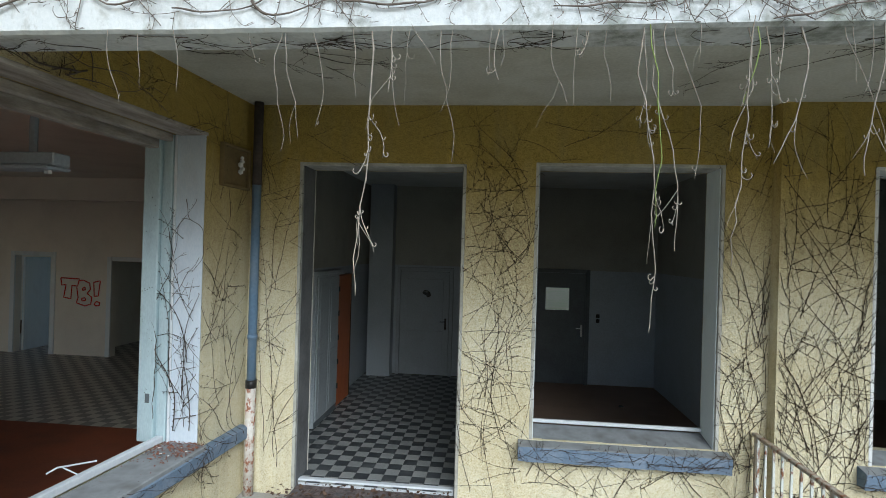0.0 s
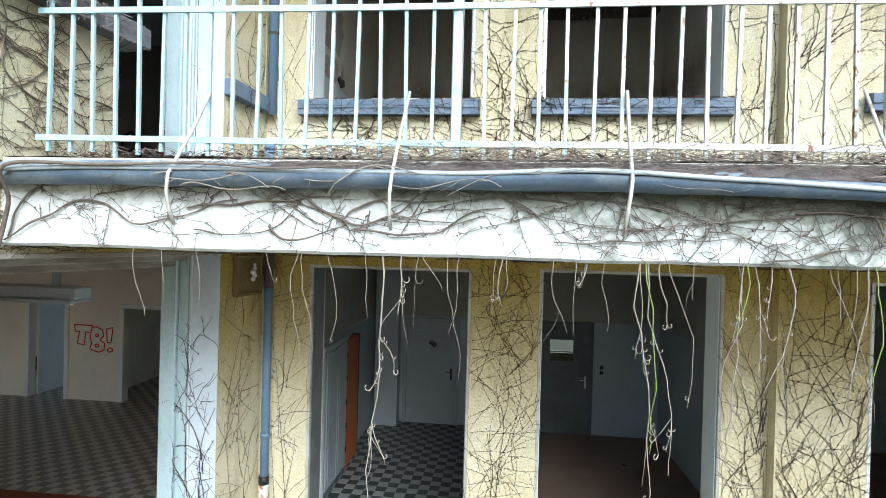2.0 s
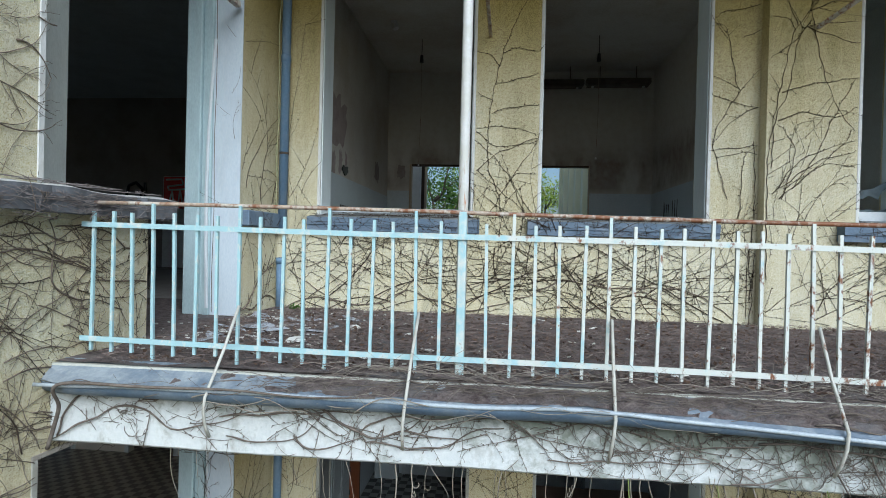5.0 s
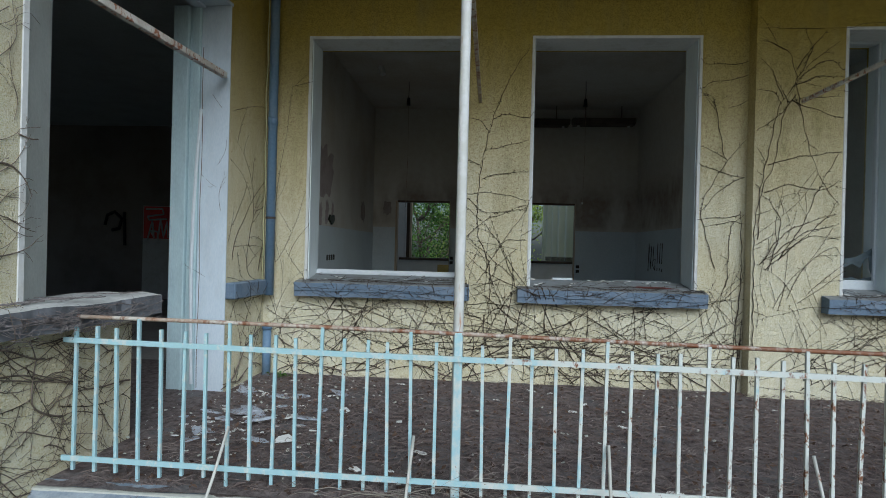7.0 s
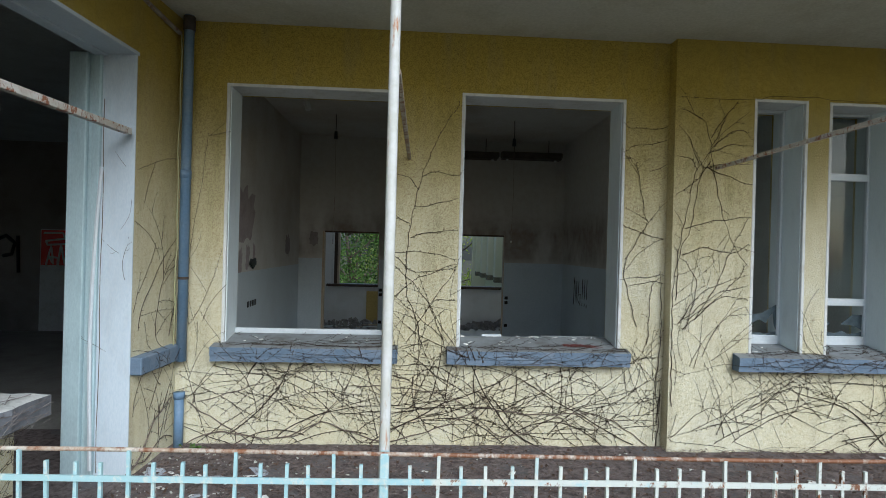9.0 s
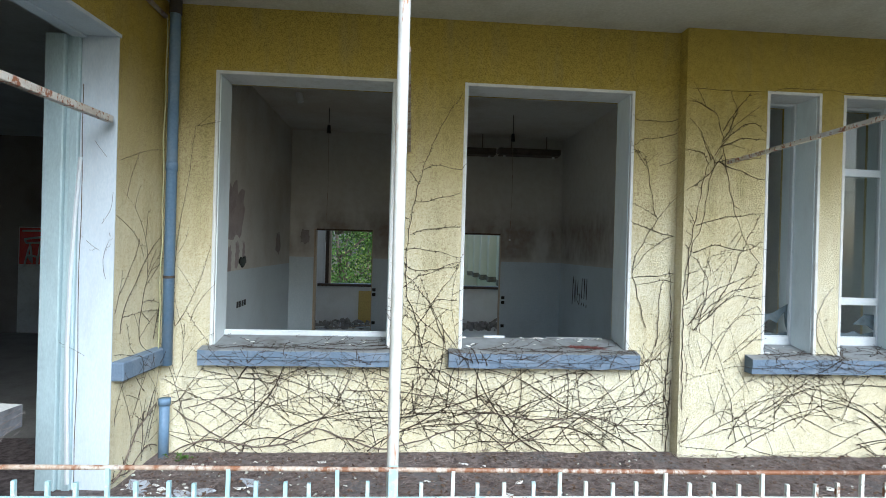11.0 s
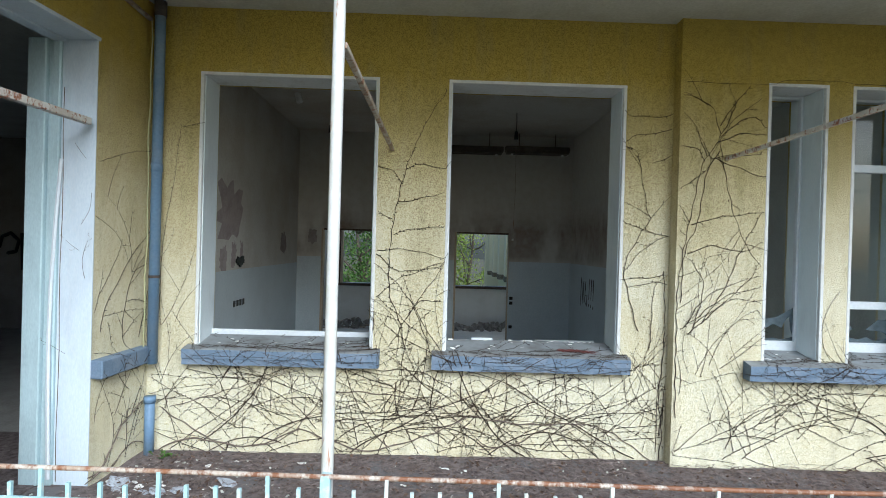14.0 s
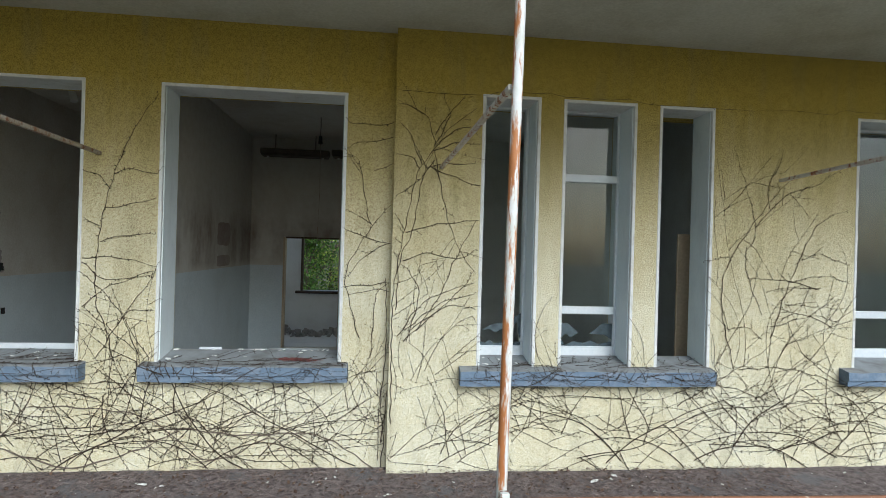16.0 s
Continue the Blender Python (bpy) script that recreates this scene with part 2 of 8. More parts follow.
def smoke_material():
    """Plaster with a band of brown smoke at shoulder height, strong in places and gone in others."""
    m, nt, b = material("smoke_streaked_plaster", 0.85, 0.0, 0.3)
    v = coords(nt)
    n1 = noise_tex(nt, coords(nt, (1.0, 0.9, 0.35)), 1.5, 4, 0.6)
    n2 = noise_tex(nt, v, 9, 5, 0.65)
    n3 = noise_tex(nt, v, 45, 3, 0.6)
    sep = nt.nodes.new("ShaderNodeSeparateXYZ")
    nt.links.new(v, sep.inputs[0])
    rng = nt.nodes.new("ShaderNodeMapRange")
    rng.inputs["From Min"].default_value, rng.inputs["From Max"].default_value = 5.5, 7.1
    nt.links.new(sep.outputs["Z"], rng.inputs["Value"])
    band = ramp(nt, rng.outputs[0], [(0.12, (0, 0, 0)), (0.20, (0.8, 0.8, 0.8)), (0.50, (1, 1, 1)), (0.72, (0.25, 0.25, 0.25)), (1.0, (0, 0, 0))])
    spots = ramp(nt, n1, [(0.40, (0, 0, 0)), (0.58, (1, 1, 1))])
    fac = mix(nt, 1.0, band, spots, "MULTIPLY")
    fac = mix(nt, 0.5, fac, ramp(nt, n2, [(0.35, (0.5, 0.5, 0.5)), (0.65, (1, 1, 1))]), "MULTIPLY")
    c = mix(nt, ramp(nt, n2, [(0.4, (0, 0, 0)), (0.7, (0.5, 0.5, 0.5))]), (0.63, 0.61, 0.555), (0.52, 0.475, 0.415))
    c = mix(nt, fac, c, (0.28, 0.225, 0.18))
    nt.links.new(c, b.inputs["Base Color"])
    bump(nt, b, n3, 0.2, 0.003)
    return m


SMOKED = smoke_material()
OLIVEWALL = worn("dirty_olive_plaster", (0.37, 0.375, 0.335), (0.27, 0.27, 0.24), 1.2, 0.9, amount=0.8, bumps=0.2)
HALLWALL = worn("hall_plaster", (0.78, 0.755, 0.67), (0.64, 0.61, 0.55), 1.2, 0.85, amount=0.7, bumps=0.2)
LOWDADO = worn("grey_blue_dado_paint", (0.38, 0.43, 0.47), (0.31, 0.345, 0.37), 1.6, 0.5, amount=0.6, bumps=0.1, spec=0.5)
DADO = worn("dado_paint", (0.57, 0.64, 0.675), (0.47, 0.52, 0.54), 1.6, 0.45, amount=0.6, bumps=0.1, spec=0.5)
DARKDOOR = worn("grey_door_paint", (0.12, 0.14, 0.15), (0.08, 0.09, 0.10), 2.0, 0.5, amount=0.7)
DOORWHITE = worn("white_door_paint", (0.35, 0.39, 0.42), (0.28, 0.305, 0.325), 2.0, 0.5, amount=0.6)
RED = worn("red_floor_coat", (0.20, 0.060, 0.028), (0.12, 0.045, 0.028), 1.2, 0.65, amount=0.8, bumps=0.3, spec=0.3)
BROWNFLOOR = worn("brown_lino", (0.25, 0.175, 0.13), (0.17, 0.12, 0.095), 1.5, 0.55, amount=0.8, bumps=0.2)
ORANGE = worn("orange_wood_panel", (0.42, 0.13, 0.05), (0.30, 0.09, 0.04), 4.0, 0.5, stretch=(1, 1, 0.2))
TILELIGHT = worn("pale_cement_tile", (0.27, 0.28, 0.27), (0.19, 0.20, 0.19), 3.0, 0.36, amount=0.7, spec=0.4)
TILEDARK = worn("dark_cement_tile", (0.045, 0.050, 0.055), (0.09, 0.095, 0.10), 3.0, 0.42, amount=0.7, spec=0.4)
GROUT = worn("grey_grout", (0.25, 0.25, 0.24), (0.16, 0.15, 0.14), 5.0, 0.95)
COPING = worn("slate_grey_coping", (0.20, 0.21, 0.235), (0.10, 0.10, 0.105), 4.0, 0.95, amount=0.95, bumps=0.8, lo=0.38, hi=0.62)
CEMENTBLUE = worn("blue_grey_cement", (0.40, 0.43, 0.48), (0.24, 0.25, 0.28), 6.0, 0.95, amount=0.9, bumps=0.6)
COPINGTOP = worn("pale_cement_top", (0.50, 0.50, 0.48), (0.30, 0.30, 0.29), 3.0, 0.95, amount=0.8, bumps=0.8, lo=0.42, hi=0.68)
CONCRETE = worn("grey_concrete", (0.33, 0.32, 0.30), (0.22, 0.21, 0.19), 2.0, 0.9, amount=0.8, bumps=0.5)
DARKWOOD = worn("dark_stained_wood", (0.07, 0.045, 0.03), (0.12, 0.08, 0.05), 6.0, 0.6, stretch=(1, 1, 0.2))
BEIGEWOOD = worn("beige_board", (0.50, 0.40, 0.28), (0.42, 0.33, 0.23), 4.0, 0.7)
YELLOWPANEL = worn("yellow_panel", (0.52, 0.38, 0.12), (0.42, 0.30, 0.10), 4.0, 0.7)
BLACK = worn("black_plastic", (0.02, 0.02, 0.02), (0.035, 0.035, 0.035), 9.0, 0.4)
FRAMEWHITE = worn("white_window_frame", (0.62, 0.66, 0.70), (0.58, 0.60, 0.62), 5.0, 0.4, amount=0.5, spec=0.5)
REDPAINT = worn("red_spray_paint", (0.55, 0.04, 0.03), (0.45, 0.03, 0.03), 9.0, 0.5)
BLACKPAINT = worn("black_spray_paint", (0.02, 0.02, 0.022), (0.03, 0.03, 0.03), 9.0, 0.6)
SOOT = worn("soot_stain", (0.30, 0.25, 0.215), (0.40, 0.35, 0.31), 3.0, 0.9, amount=0.9)
BARE = worn("bare_plaster_patch", (0.27, 0.235, 0.22), (0.36, 0.32, 0.30), 6.0, 0.95, amount=0.9)
FINWALL = worn("cream_plaster", (0.92, 0.85, 0.56), (0.84, 0.76, 0.48), 1.5, 0.9, amount=0.6)
GROUND = worn("courtyard_earth", (0.10, 0.09, 0.065), (0.07, 0.085, 0.035), 0.8, 0.95, amount=0.9, fine=12, bumps=0.8)
TRUNK = worn("tree_bark", (0.11, 0.085, 0.065), (0.18, 0.15, 0.12), 6.0, 0.95, amount=0.9)


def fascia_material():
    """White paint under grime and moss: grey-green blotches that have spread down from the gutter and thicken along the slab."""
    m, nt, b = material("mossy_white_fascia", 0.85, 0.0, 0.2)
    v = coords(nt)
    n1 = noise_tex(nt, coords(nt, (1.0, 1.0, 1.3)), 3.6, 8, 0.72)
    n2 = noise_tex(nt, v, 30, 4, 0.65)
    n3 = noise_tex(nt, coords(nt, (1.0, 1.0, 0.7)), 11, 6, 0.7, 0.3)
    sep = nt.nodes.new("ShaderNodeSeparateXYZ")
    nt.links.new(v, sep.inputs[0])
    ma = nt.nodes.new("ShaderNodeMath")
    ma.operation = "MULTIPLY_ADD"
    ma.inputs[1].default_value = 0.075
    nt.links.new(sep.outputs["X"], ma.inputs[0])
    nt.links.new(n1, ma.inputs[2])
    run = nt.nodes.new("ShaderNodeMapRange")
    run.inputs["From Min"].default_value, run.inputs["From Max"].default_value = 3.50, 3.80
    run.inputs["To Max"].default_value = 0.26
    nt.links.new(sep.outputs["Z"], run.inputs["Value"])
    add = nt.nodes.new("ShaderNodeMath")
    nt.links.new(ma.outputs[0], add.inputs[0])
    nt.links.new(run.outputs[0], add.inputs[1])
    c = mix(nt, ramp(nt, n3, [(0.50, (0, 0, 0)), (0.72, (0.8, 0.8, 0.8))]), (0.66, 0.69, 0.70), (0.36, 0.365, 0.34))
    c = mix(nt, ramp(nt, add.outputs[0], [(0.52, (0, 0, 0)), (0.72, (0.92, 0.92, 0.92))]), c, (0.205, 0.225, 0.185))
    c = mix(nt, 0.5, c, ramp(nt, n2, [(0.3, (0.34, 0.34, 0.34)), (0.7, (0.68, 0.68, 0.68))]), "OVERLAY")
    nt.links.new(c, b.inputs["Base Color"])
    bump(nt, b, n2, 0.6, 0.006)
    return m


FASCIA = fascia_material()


def glass_material():
    m, nt, b = material("window_glass", 0.03, 0.0, 0.5)
    b.inputs["Transmission Weight"].default_value = 1.0
    b.inputs["IOR"].default_value = 1.45
    b.inputs["Base Color"].default_value = (0.86, 0.90, 0.88, 1)
    return m


GLASS = glass_material()


def leaf_material(name, c0, c1):
    m, nt, b = material(name, 0.6, 0.0, 0.3)
    g = nt.nodes.new("ShaderNodeNewGeometry")
    c = ramp(nt, g.outputs["Random Per Island"], [(0.0, c0), (1.0, c1)])
    nt.links.new(c, b.inputs["Base Color"])
    t = nt.nodes.new("ShaderNodeBsdfTranslucent")
    nt.links.new(c, t.inputs["Color"])
    mx = nt.nodes.new("ShaderNodeMixShader")
    mx.inputs[0].default_value = 0.35
    out = nt.nodes["Material Output"]
    nt.links.new(b.outputs[0], mx.inputs[1])
    nt.links.new(t.outputs[0], mx.inputs[2])
    nt.links.new(mx.outputs[0], out.inputs["Surface"])
    return m


LEAF = leaf_material("spring_leaf", (0.22, 0.34, 0.04), (0.50, 0.58, 0.11))
LEAFDARK = leaf_material("evergreen_leaf", (0.045, 0.11, 0.022), (0.17, 0.29, 0.06))

# ---- builders ----


def box(bm, x0, x1, y0, y1, z0, z1, bev=0.0, m=None):
    vs = [bm.verts.new((x, y, z)) for x in (x0, x1) for y in (y0, y1) for z in (z0, z1)]
    fs = [(0, 1, 3, 2), (4, 6, 7, 5), (0, 4, 5, 1), (2, 3, 7, 6), (0, 2, 6, 4), (1, 5, 7, 3)]
    faces = [bm.faces.new([vs[i] for i in f]) for f in fs]
    if bev:
        edges = list({e for f in faces for e in f.edges})
        r = bmesh.ops.bevel(bm, geom=edges, offset=bev, segments=1, affect="EDGES", profile=0.5)
        vs = list({v for f in r["faces"] for v in f.verts} | {v for v in vs if v.is_valid})
    if m is not None:
        for v in vs:
            v.co = m @ v.co
    return bm


def boxed(x0, x1, y0, y1, z0, z1, bev=0.0, m=None):
    return box(bmesh.new(), min(x0, x1), max(x0, x1), min(y0, y1), max(y0, y1), min(z0, z1), max(z0, z1), bev, m)


def tube(bm, pts, r, sides=8, r1=None):
    """A round bar through the points."""
    pts = [Vector(p) for p in pts]
    rings = []
    for i, p in enumerate(pts):
        d = (pts[min(i + 1, len(pts) - 1)] - pts[max(i - 1, 0)]).normalized()
        n = d.orthogonal() if i == 0 else rings_n
        n = (n - d * n.dot(d)).normalized()
        rings_n = n
        b = d.cross(n)
        rr = r if r1 is None else r + (r1 - r) * i / max(1, len(pts) - 1)
        rings.append([bm.verts.new(p + (n * math.cos(t) + b * math.sin(t)) * rr) for t in [2 * math.pi * k / sides for k in range(sides)]])
    for a0, b0 in zip(rings, rings[1:]):
        for k in range(sides):
            bm.faces.new((a0[k], a0[(k + 1) % sides], b0[(k + 1) % sides], b0[k]))
    bm.faces.new(list(reversed(rings[0])))
    bm.faces.new(rings[-1])
    return bm


def part(name, bm, mat, parent=None, label="", smooth=False):
    me = bpy.data.meshes.new(name)
    bmesh.ops.recalc_face_normals(bm, faces=bm.faces)
    bm.to_mesh(me)
    bm.free()
    if smooth:
        for p in me.polygons:
            p.use_smooth = True
    me.materials.append(mat)
    ob = new(name, me)
    if parent is not None:
        ob.parent = parent
        if parent.type == "EMPTY":
            ob.matrix_parent_inverse = Matrix.Translation(parent.location).inverted()
    if label:
        ob["label"] = label
    return ob


def thing(name, base, label, category, group="", kind=""):
    ob = new(name)
    ob.empty_display_size = 0.1
    ob.location = base
    return tagged(ob, label, category, group, kind)


def solid(name, bm, mat, label, category, group="", kind="", smooth=False):
    return tagged(part(name, bm, mat, smooth=smooth), label, category, group, kind)


def holed_wall(xs0, xs1, zs0, zs1, holes, d0, d1, m=None):
    """A slab in x and z from depth d0 to d1, with rectangular holes (x0, x1, z0, z1) through it."""
    xs = sorted({xs0, xs1, *[v for h in holes for v in h[:2] if xs0 < v < xs1]})
    zs = sorted({zs0, zs1, *[v for h in holes for v in h[2:] if zs0 < v < zs1]})
    bm = bmesh.new()
    cache = {}

    def vert(i, k, d):
        key = (i, k, d)
        if key not in cache:
            co = Vector((xs[i], d1 if d else d0, zs[k]))
            cache[key] = bm.verts.new(m @ co if m else co)
        return cache[key]

    def full(i, k):
        if not (0 <= i < len(xs) - 1 and 0 <= k < len(zs) - 1):
            return False
        x, z = (xs[i] + xs[i + 1]) / 2, (zs[k] + zs[k + 1]) / 2
        return not any(h[0] < x < h[1] and h[2] < z < h[3] for h in holes)

    for i in range(len(xs) - 1):
        for k in range(len(zs) - 1):
            if not full(i, k):
                continue
            for d in (0, 1):
                bm.faces.new([vert(i, k, d), vert(i + 1, k, d), vert(i + 1, k + 1, d), vert(i, k + 1, d)])
            for (di, dk), (p, q) in {(-1, 0): ((i, k), (i, k + 1)), (1, 0): ((i + 1, k), (i + 1, k + 1)), (0, -1): ((i, k), (i + 1, k)), (0, 1): ((i, k + 1), (i + 1, k + 1))}.items():
                if not full(i + di, k + dk):
                    bm.faces.new([vert(*p, 0), vert(*q, 0), vert(*q, 1), vert(*p, 1)])
    return bm


# ---- the plan ----
FA, FB = 5.33, 5.185         # outer faces of the two stretches of the front
XC, XP, XR = -2.53, 2.52, 9.6  # inner corner, pier, far end
THICK = 0.40
LOW0, LOWTOP = 0.0, 3.225     # ground floor, head of its openings
SOF1, DECK = 3.83, 3.90      # soffit under the balcony, its top
SILLZ, HEAD = 4.94, 7.57     # upper windows
SOF2 = 8.21                  # soffit over the balcony
EDGEY = 2.50                 # front of the balcony slab
RAILY = 2.64
# the wing's side wall: u runs from the corner towards the front, depth goes into the wing
WA = math.atan(0.066)
WING = Matrix.Translation((XC, FA, 0)) @ Matrix.Rotation(-WA, 4, "Z") @ Matrix(((0, -1, 0, 0), (-1, 0, 0, 0), (0, 0, 1, 0), (0, 0, 0, 1)))


def wing_box(u0, u1, d0, d1, z0, z1, bev=0.0, bm=None):
    return box(bm or bmesh.new(), u0, u1, d0, d1, z0, z1, bev, WING)


def structure(name, bm, mat, label, category="wall"):
    return solid(name, bm, mat, label, category, kind="structure")


# ground
bm = bmesh.new()
bmesh.ops.create_grid(bm, x_segments=40, y_segments=40, size=300)
for v in bm.verts:
    v.co.z = -0.75 + 0.02 * noise.noise(v.co * 0.1)
structure("ground", bm, GROUND, "trampled earth and thin grass of the courtyard", "ground")
structure("pavement", boxed(XC, XR, 1.6, FA - 0.01, -0.78, -0.10, 0.02), CONCRETE, "dirty concrete terrace strewn with brown leaves", "terrace")

# front walls, both storeys
UP1, UP2 = (-2.055, -0.388, SILLZ, HEAD), (0.342, 2.028, SILLZ, HEAD)
LOWDOOR, LOWWIN = (-1.99, -0.358, -0.10, LOWTOP), (0.372, 2.07, 0.60, LOWTOP + 0.025)
N1, N2, N3 = (3.395, 3.925, SILLZ, HEAD + 0.025), (4.213, 4.921, SILLZ, HEAD + 0.02), (5.216, 5.756, SILLZ, HEAD + 0.015)
N4 = (7.41, 9.1, SILLZ, HEAD)
LN1, LN2 = (3.34, 3.92, 0.60, LOWTOP), (4.20, 4.90, 0.60, LOWTOP)
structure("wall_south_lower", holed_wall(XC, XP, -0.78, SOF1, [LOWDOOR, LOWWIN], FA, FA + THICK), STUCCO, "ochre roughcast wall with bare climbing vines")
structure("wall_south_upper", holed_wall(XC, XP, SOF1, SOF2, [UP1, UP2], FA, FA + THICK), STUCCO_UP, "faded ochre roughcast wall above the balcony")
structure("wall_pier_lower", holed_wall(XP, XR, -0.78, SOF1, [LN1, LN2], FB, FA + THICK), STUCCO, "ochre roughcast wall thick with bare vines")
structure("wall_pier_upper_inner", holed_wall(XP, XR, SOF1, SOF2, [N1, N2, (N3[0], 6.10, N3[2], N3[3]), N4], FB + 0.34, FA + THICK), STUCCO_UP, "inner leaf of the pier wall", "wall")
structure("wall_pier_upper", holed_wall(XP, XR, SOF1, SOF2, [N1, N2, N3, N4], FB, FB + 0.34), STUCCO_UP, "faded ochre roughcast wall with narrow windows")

# the wing's side wall
WFAR, WNEAR, WDOOR = 0.79, 2.93, 2.04
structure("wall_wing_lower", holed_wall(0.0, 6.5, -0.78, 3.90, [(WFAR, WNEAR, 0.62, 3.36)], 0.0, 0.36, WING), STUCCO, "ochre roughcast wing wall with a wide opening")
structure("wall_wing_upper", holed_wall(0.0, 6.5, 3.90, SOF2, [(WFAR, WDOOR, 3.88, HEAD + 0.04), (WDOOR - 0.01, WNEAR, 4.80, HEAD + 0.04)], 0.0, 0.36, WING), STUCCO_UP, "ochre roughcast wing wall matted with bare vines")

# slabs
structure("slab_balcony", boxed(-2.75, XR, EDGEY, FB + 0.2, SOF1, DECK), SOFFIT, "pale balcony slab with a stained soffit", "slab")
structure("ceiling_balcony", boxed(-2.9, XR, 2.2, FB + 0.2, SOF2, SOF2 + 0.3), SOFFIT, "pale plaster soffit above the balcony", "ceiling")
# Roof stops short of the rear corridor, leaving it open to added daylight.
structure("roof", boxed(-16, XR + 0.4, 2.0, 10.8, SOF2 + 0.3, SOF2 + 0.45), CONCRETE, "flat concrete roof", "roof")
structure("roof_rear", boxed(-16, -4.2, 10.801, 12.9, SOF2 + 0.3, SOF2 + 0.45), CONCRETE, "flat concrete roof of the wing", "roof")

# ---- openings of the front ----
def opening(name, hole, face, depth, sill=True, label="", low_strip=True, rail_label="white frame strip", side=None, edge=None):
    """White lining round an opening, a projecting sill and the strip of the old frame."""
    x0, x1, z0, z1 = hole
    e, w = 0.004, 0.028
    t = thing(name, ((x0 + x1) / 2, face, z0), label, "window", kind="structure")
    part("jamb", boxed(x0 - w, x0 + 0.004, face - e, face + depth, z0 - (0.0 if sill else 0.02), z1 + w, 0.004), edge or EDGE, t)
    part("jamb", boxed(x1 - 0.004, x1 + w, face - e, face + depth, z0 - (0.0 if sill else 0.02), z1 + w, 0.004), edge or EDGE, t)
    part("head", boxed(x0 - w + 0.001, x1 + w - 0.001, face - e + 0.001, face + depth, z1 - 0.004, z1 + w, 0.004), edge or EDGE, t)
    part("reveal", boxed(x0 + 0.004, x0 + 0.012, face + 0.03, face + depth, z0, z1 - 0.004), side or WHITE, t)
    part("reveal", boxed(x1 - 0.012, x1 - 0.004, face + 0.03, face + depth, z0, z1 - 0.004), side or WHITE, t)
    if side:
        part("frame_strip", boxed(x0 + 0.0125, x0 + 0.022, face + depth - 0.012, face + depth, z0, z1 - 0.01, 0.002), EDGELOW, t)
    if low_strip:
        part("frame_strip", boxed(x0 + 0.012, x1 - 0.012, face + depth - 0.05, face + depth - 0.01, z0 + 0.07, z0 + (0.125 if z0 > 2 else 0.105), 0.006), FRAMEWHITE, t, rail_label)
    return t


def window_sill(name, x0, x1, face, top, depth, label, over=0.115, thick=0.15):
    """A thick moulded sill whose top slopes up into the opening."""
    bm = bmesh.new()
    prof = [(-over, top - thick), (-over, top - thick * 0.62), (-over - 0.012, top - thick * 0.58), (-over - 0.012, top - 0.006), (-over, top), (depth, top + 0.075), (depth, top - thick), (0.0, top - thick)]
    n = 14
    rows = []
    rnd = random.Random(int(x0 * 97))
    for i in range(n + 1):
        x = x0 + (x1 - x0) * i / n
        j = [rnd.uniform(-0.004, 0.004) for _ in prof]
        rows.append([bm.verts.new((x, face + p + (dj if k < 5 else 0), z + (dj if k < 5 else 0))) for k, ((p, z), dj) in enumerate(zip(prof, j))])
    for a0, b0 in zip(rows, rows[1:]):
        for k in range(len(prof)):
            bm.faces.new((a0[k], a0[(k + 1) % len(prof)], b0[(k + 1) % len(prof)], b0[k]))
    bm.faces.new(rows[0])
    bm.faces.new(list(reversed(rows[-1])))
    ob = solid(name, bm, SILL, label, "sill", "window sills", kind="structure")
    ob.data.materials.append(SILLTOP)
    for f in ob.data.polygons:
        f.material_index = 1 if f.normal.z > 0.7 else 0
    return ob


SILLLABEL = "blue-grey painted window sill overgrown with thin vines"
opening("window_1", UP1, FA, 0.36, label="empty upper window opening with white edging")
opening("window_2", UP2, FA, 0.36, low_strip=False, label="empty upper window opening with crumbling frame strip")
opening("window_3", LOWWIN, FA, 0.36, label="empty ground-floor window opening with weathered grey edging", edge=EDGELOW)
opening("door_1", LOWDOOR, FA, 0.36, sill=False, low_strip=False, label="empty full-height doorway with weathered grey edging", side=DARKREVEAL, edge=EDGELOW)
structure("threshold", boxed(-1.98, -0.365, FA + 0.09, FA + 0.165, -0.08, 0.015, 0.008), FRAMEWHITE, "white painted door threshold", "threshold")
structure("step", boxed(-1.99, -0.36, FA - 0.25, FA + 0.09, -0.099, -0.04, 0.01), LITTER, "dirty cement door step with dead leaves", "step")
for nm, x0, x1 in (("window_sill_1", -2.15, -0.29), ("window_sill_2", 0.215, 2.125)):
    window_sill(nm, x0, x1, FA, SILLZ, 0.34, SILLLABEL)
window_sill("window_sill_3", 0.24, 2.18, FA, 0.575, 0.34, SILLLABEL)
window_sill("window_sill_4", 3.20, 5.79, FB, SILLZ, 0.30, SILLLABEL)
window_sill("window_sill_5", 7.24, 9.2, FB, SILLZ, 0.30, SILLLABEL)
window_sill("window_sill_6", 3.22, 5.0, FB, 0.575, 0.30, SILLLABEL)
for nm, h in (("window_4", N1), ("window_5", N2), ("window_6", N3), ("window_7", N4), ("window_8", LN1), ("window_9", LN2)):
    opening(nm, h, FB, 0.34 if h == N3 else 0.50, label="narrow window opening with white edging", low_strip=False)


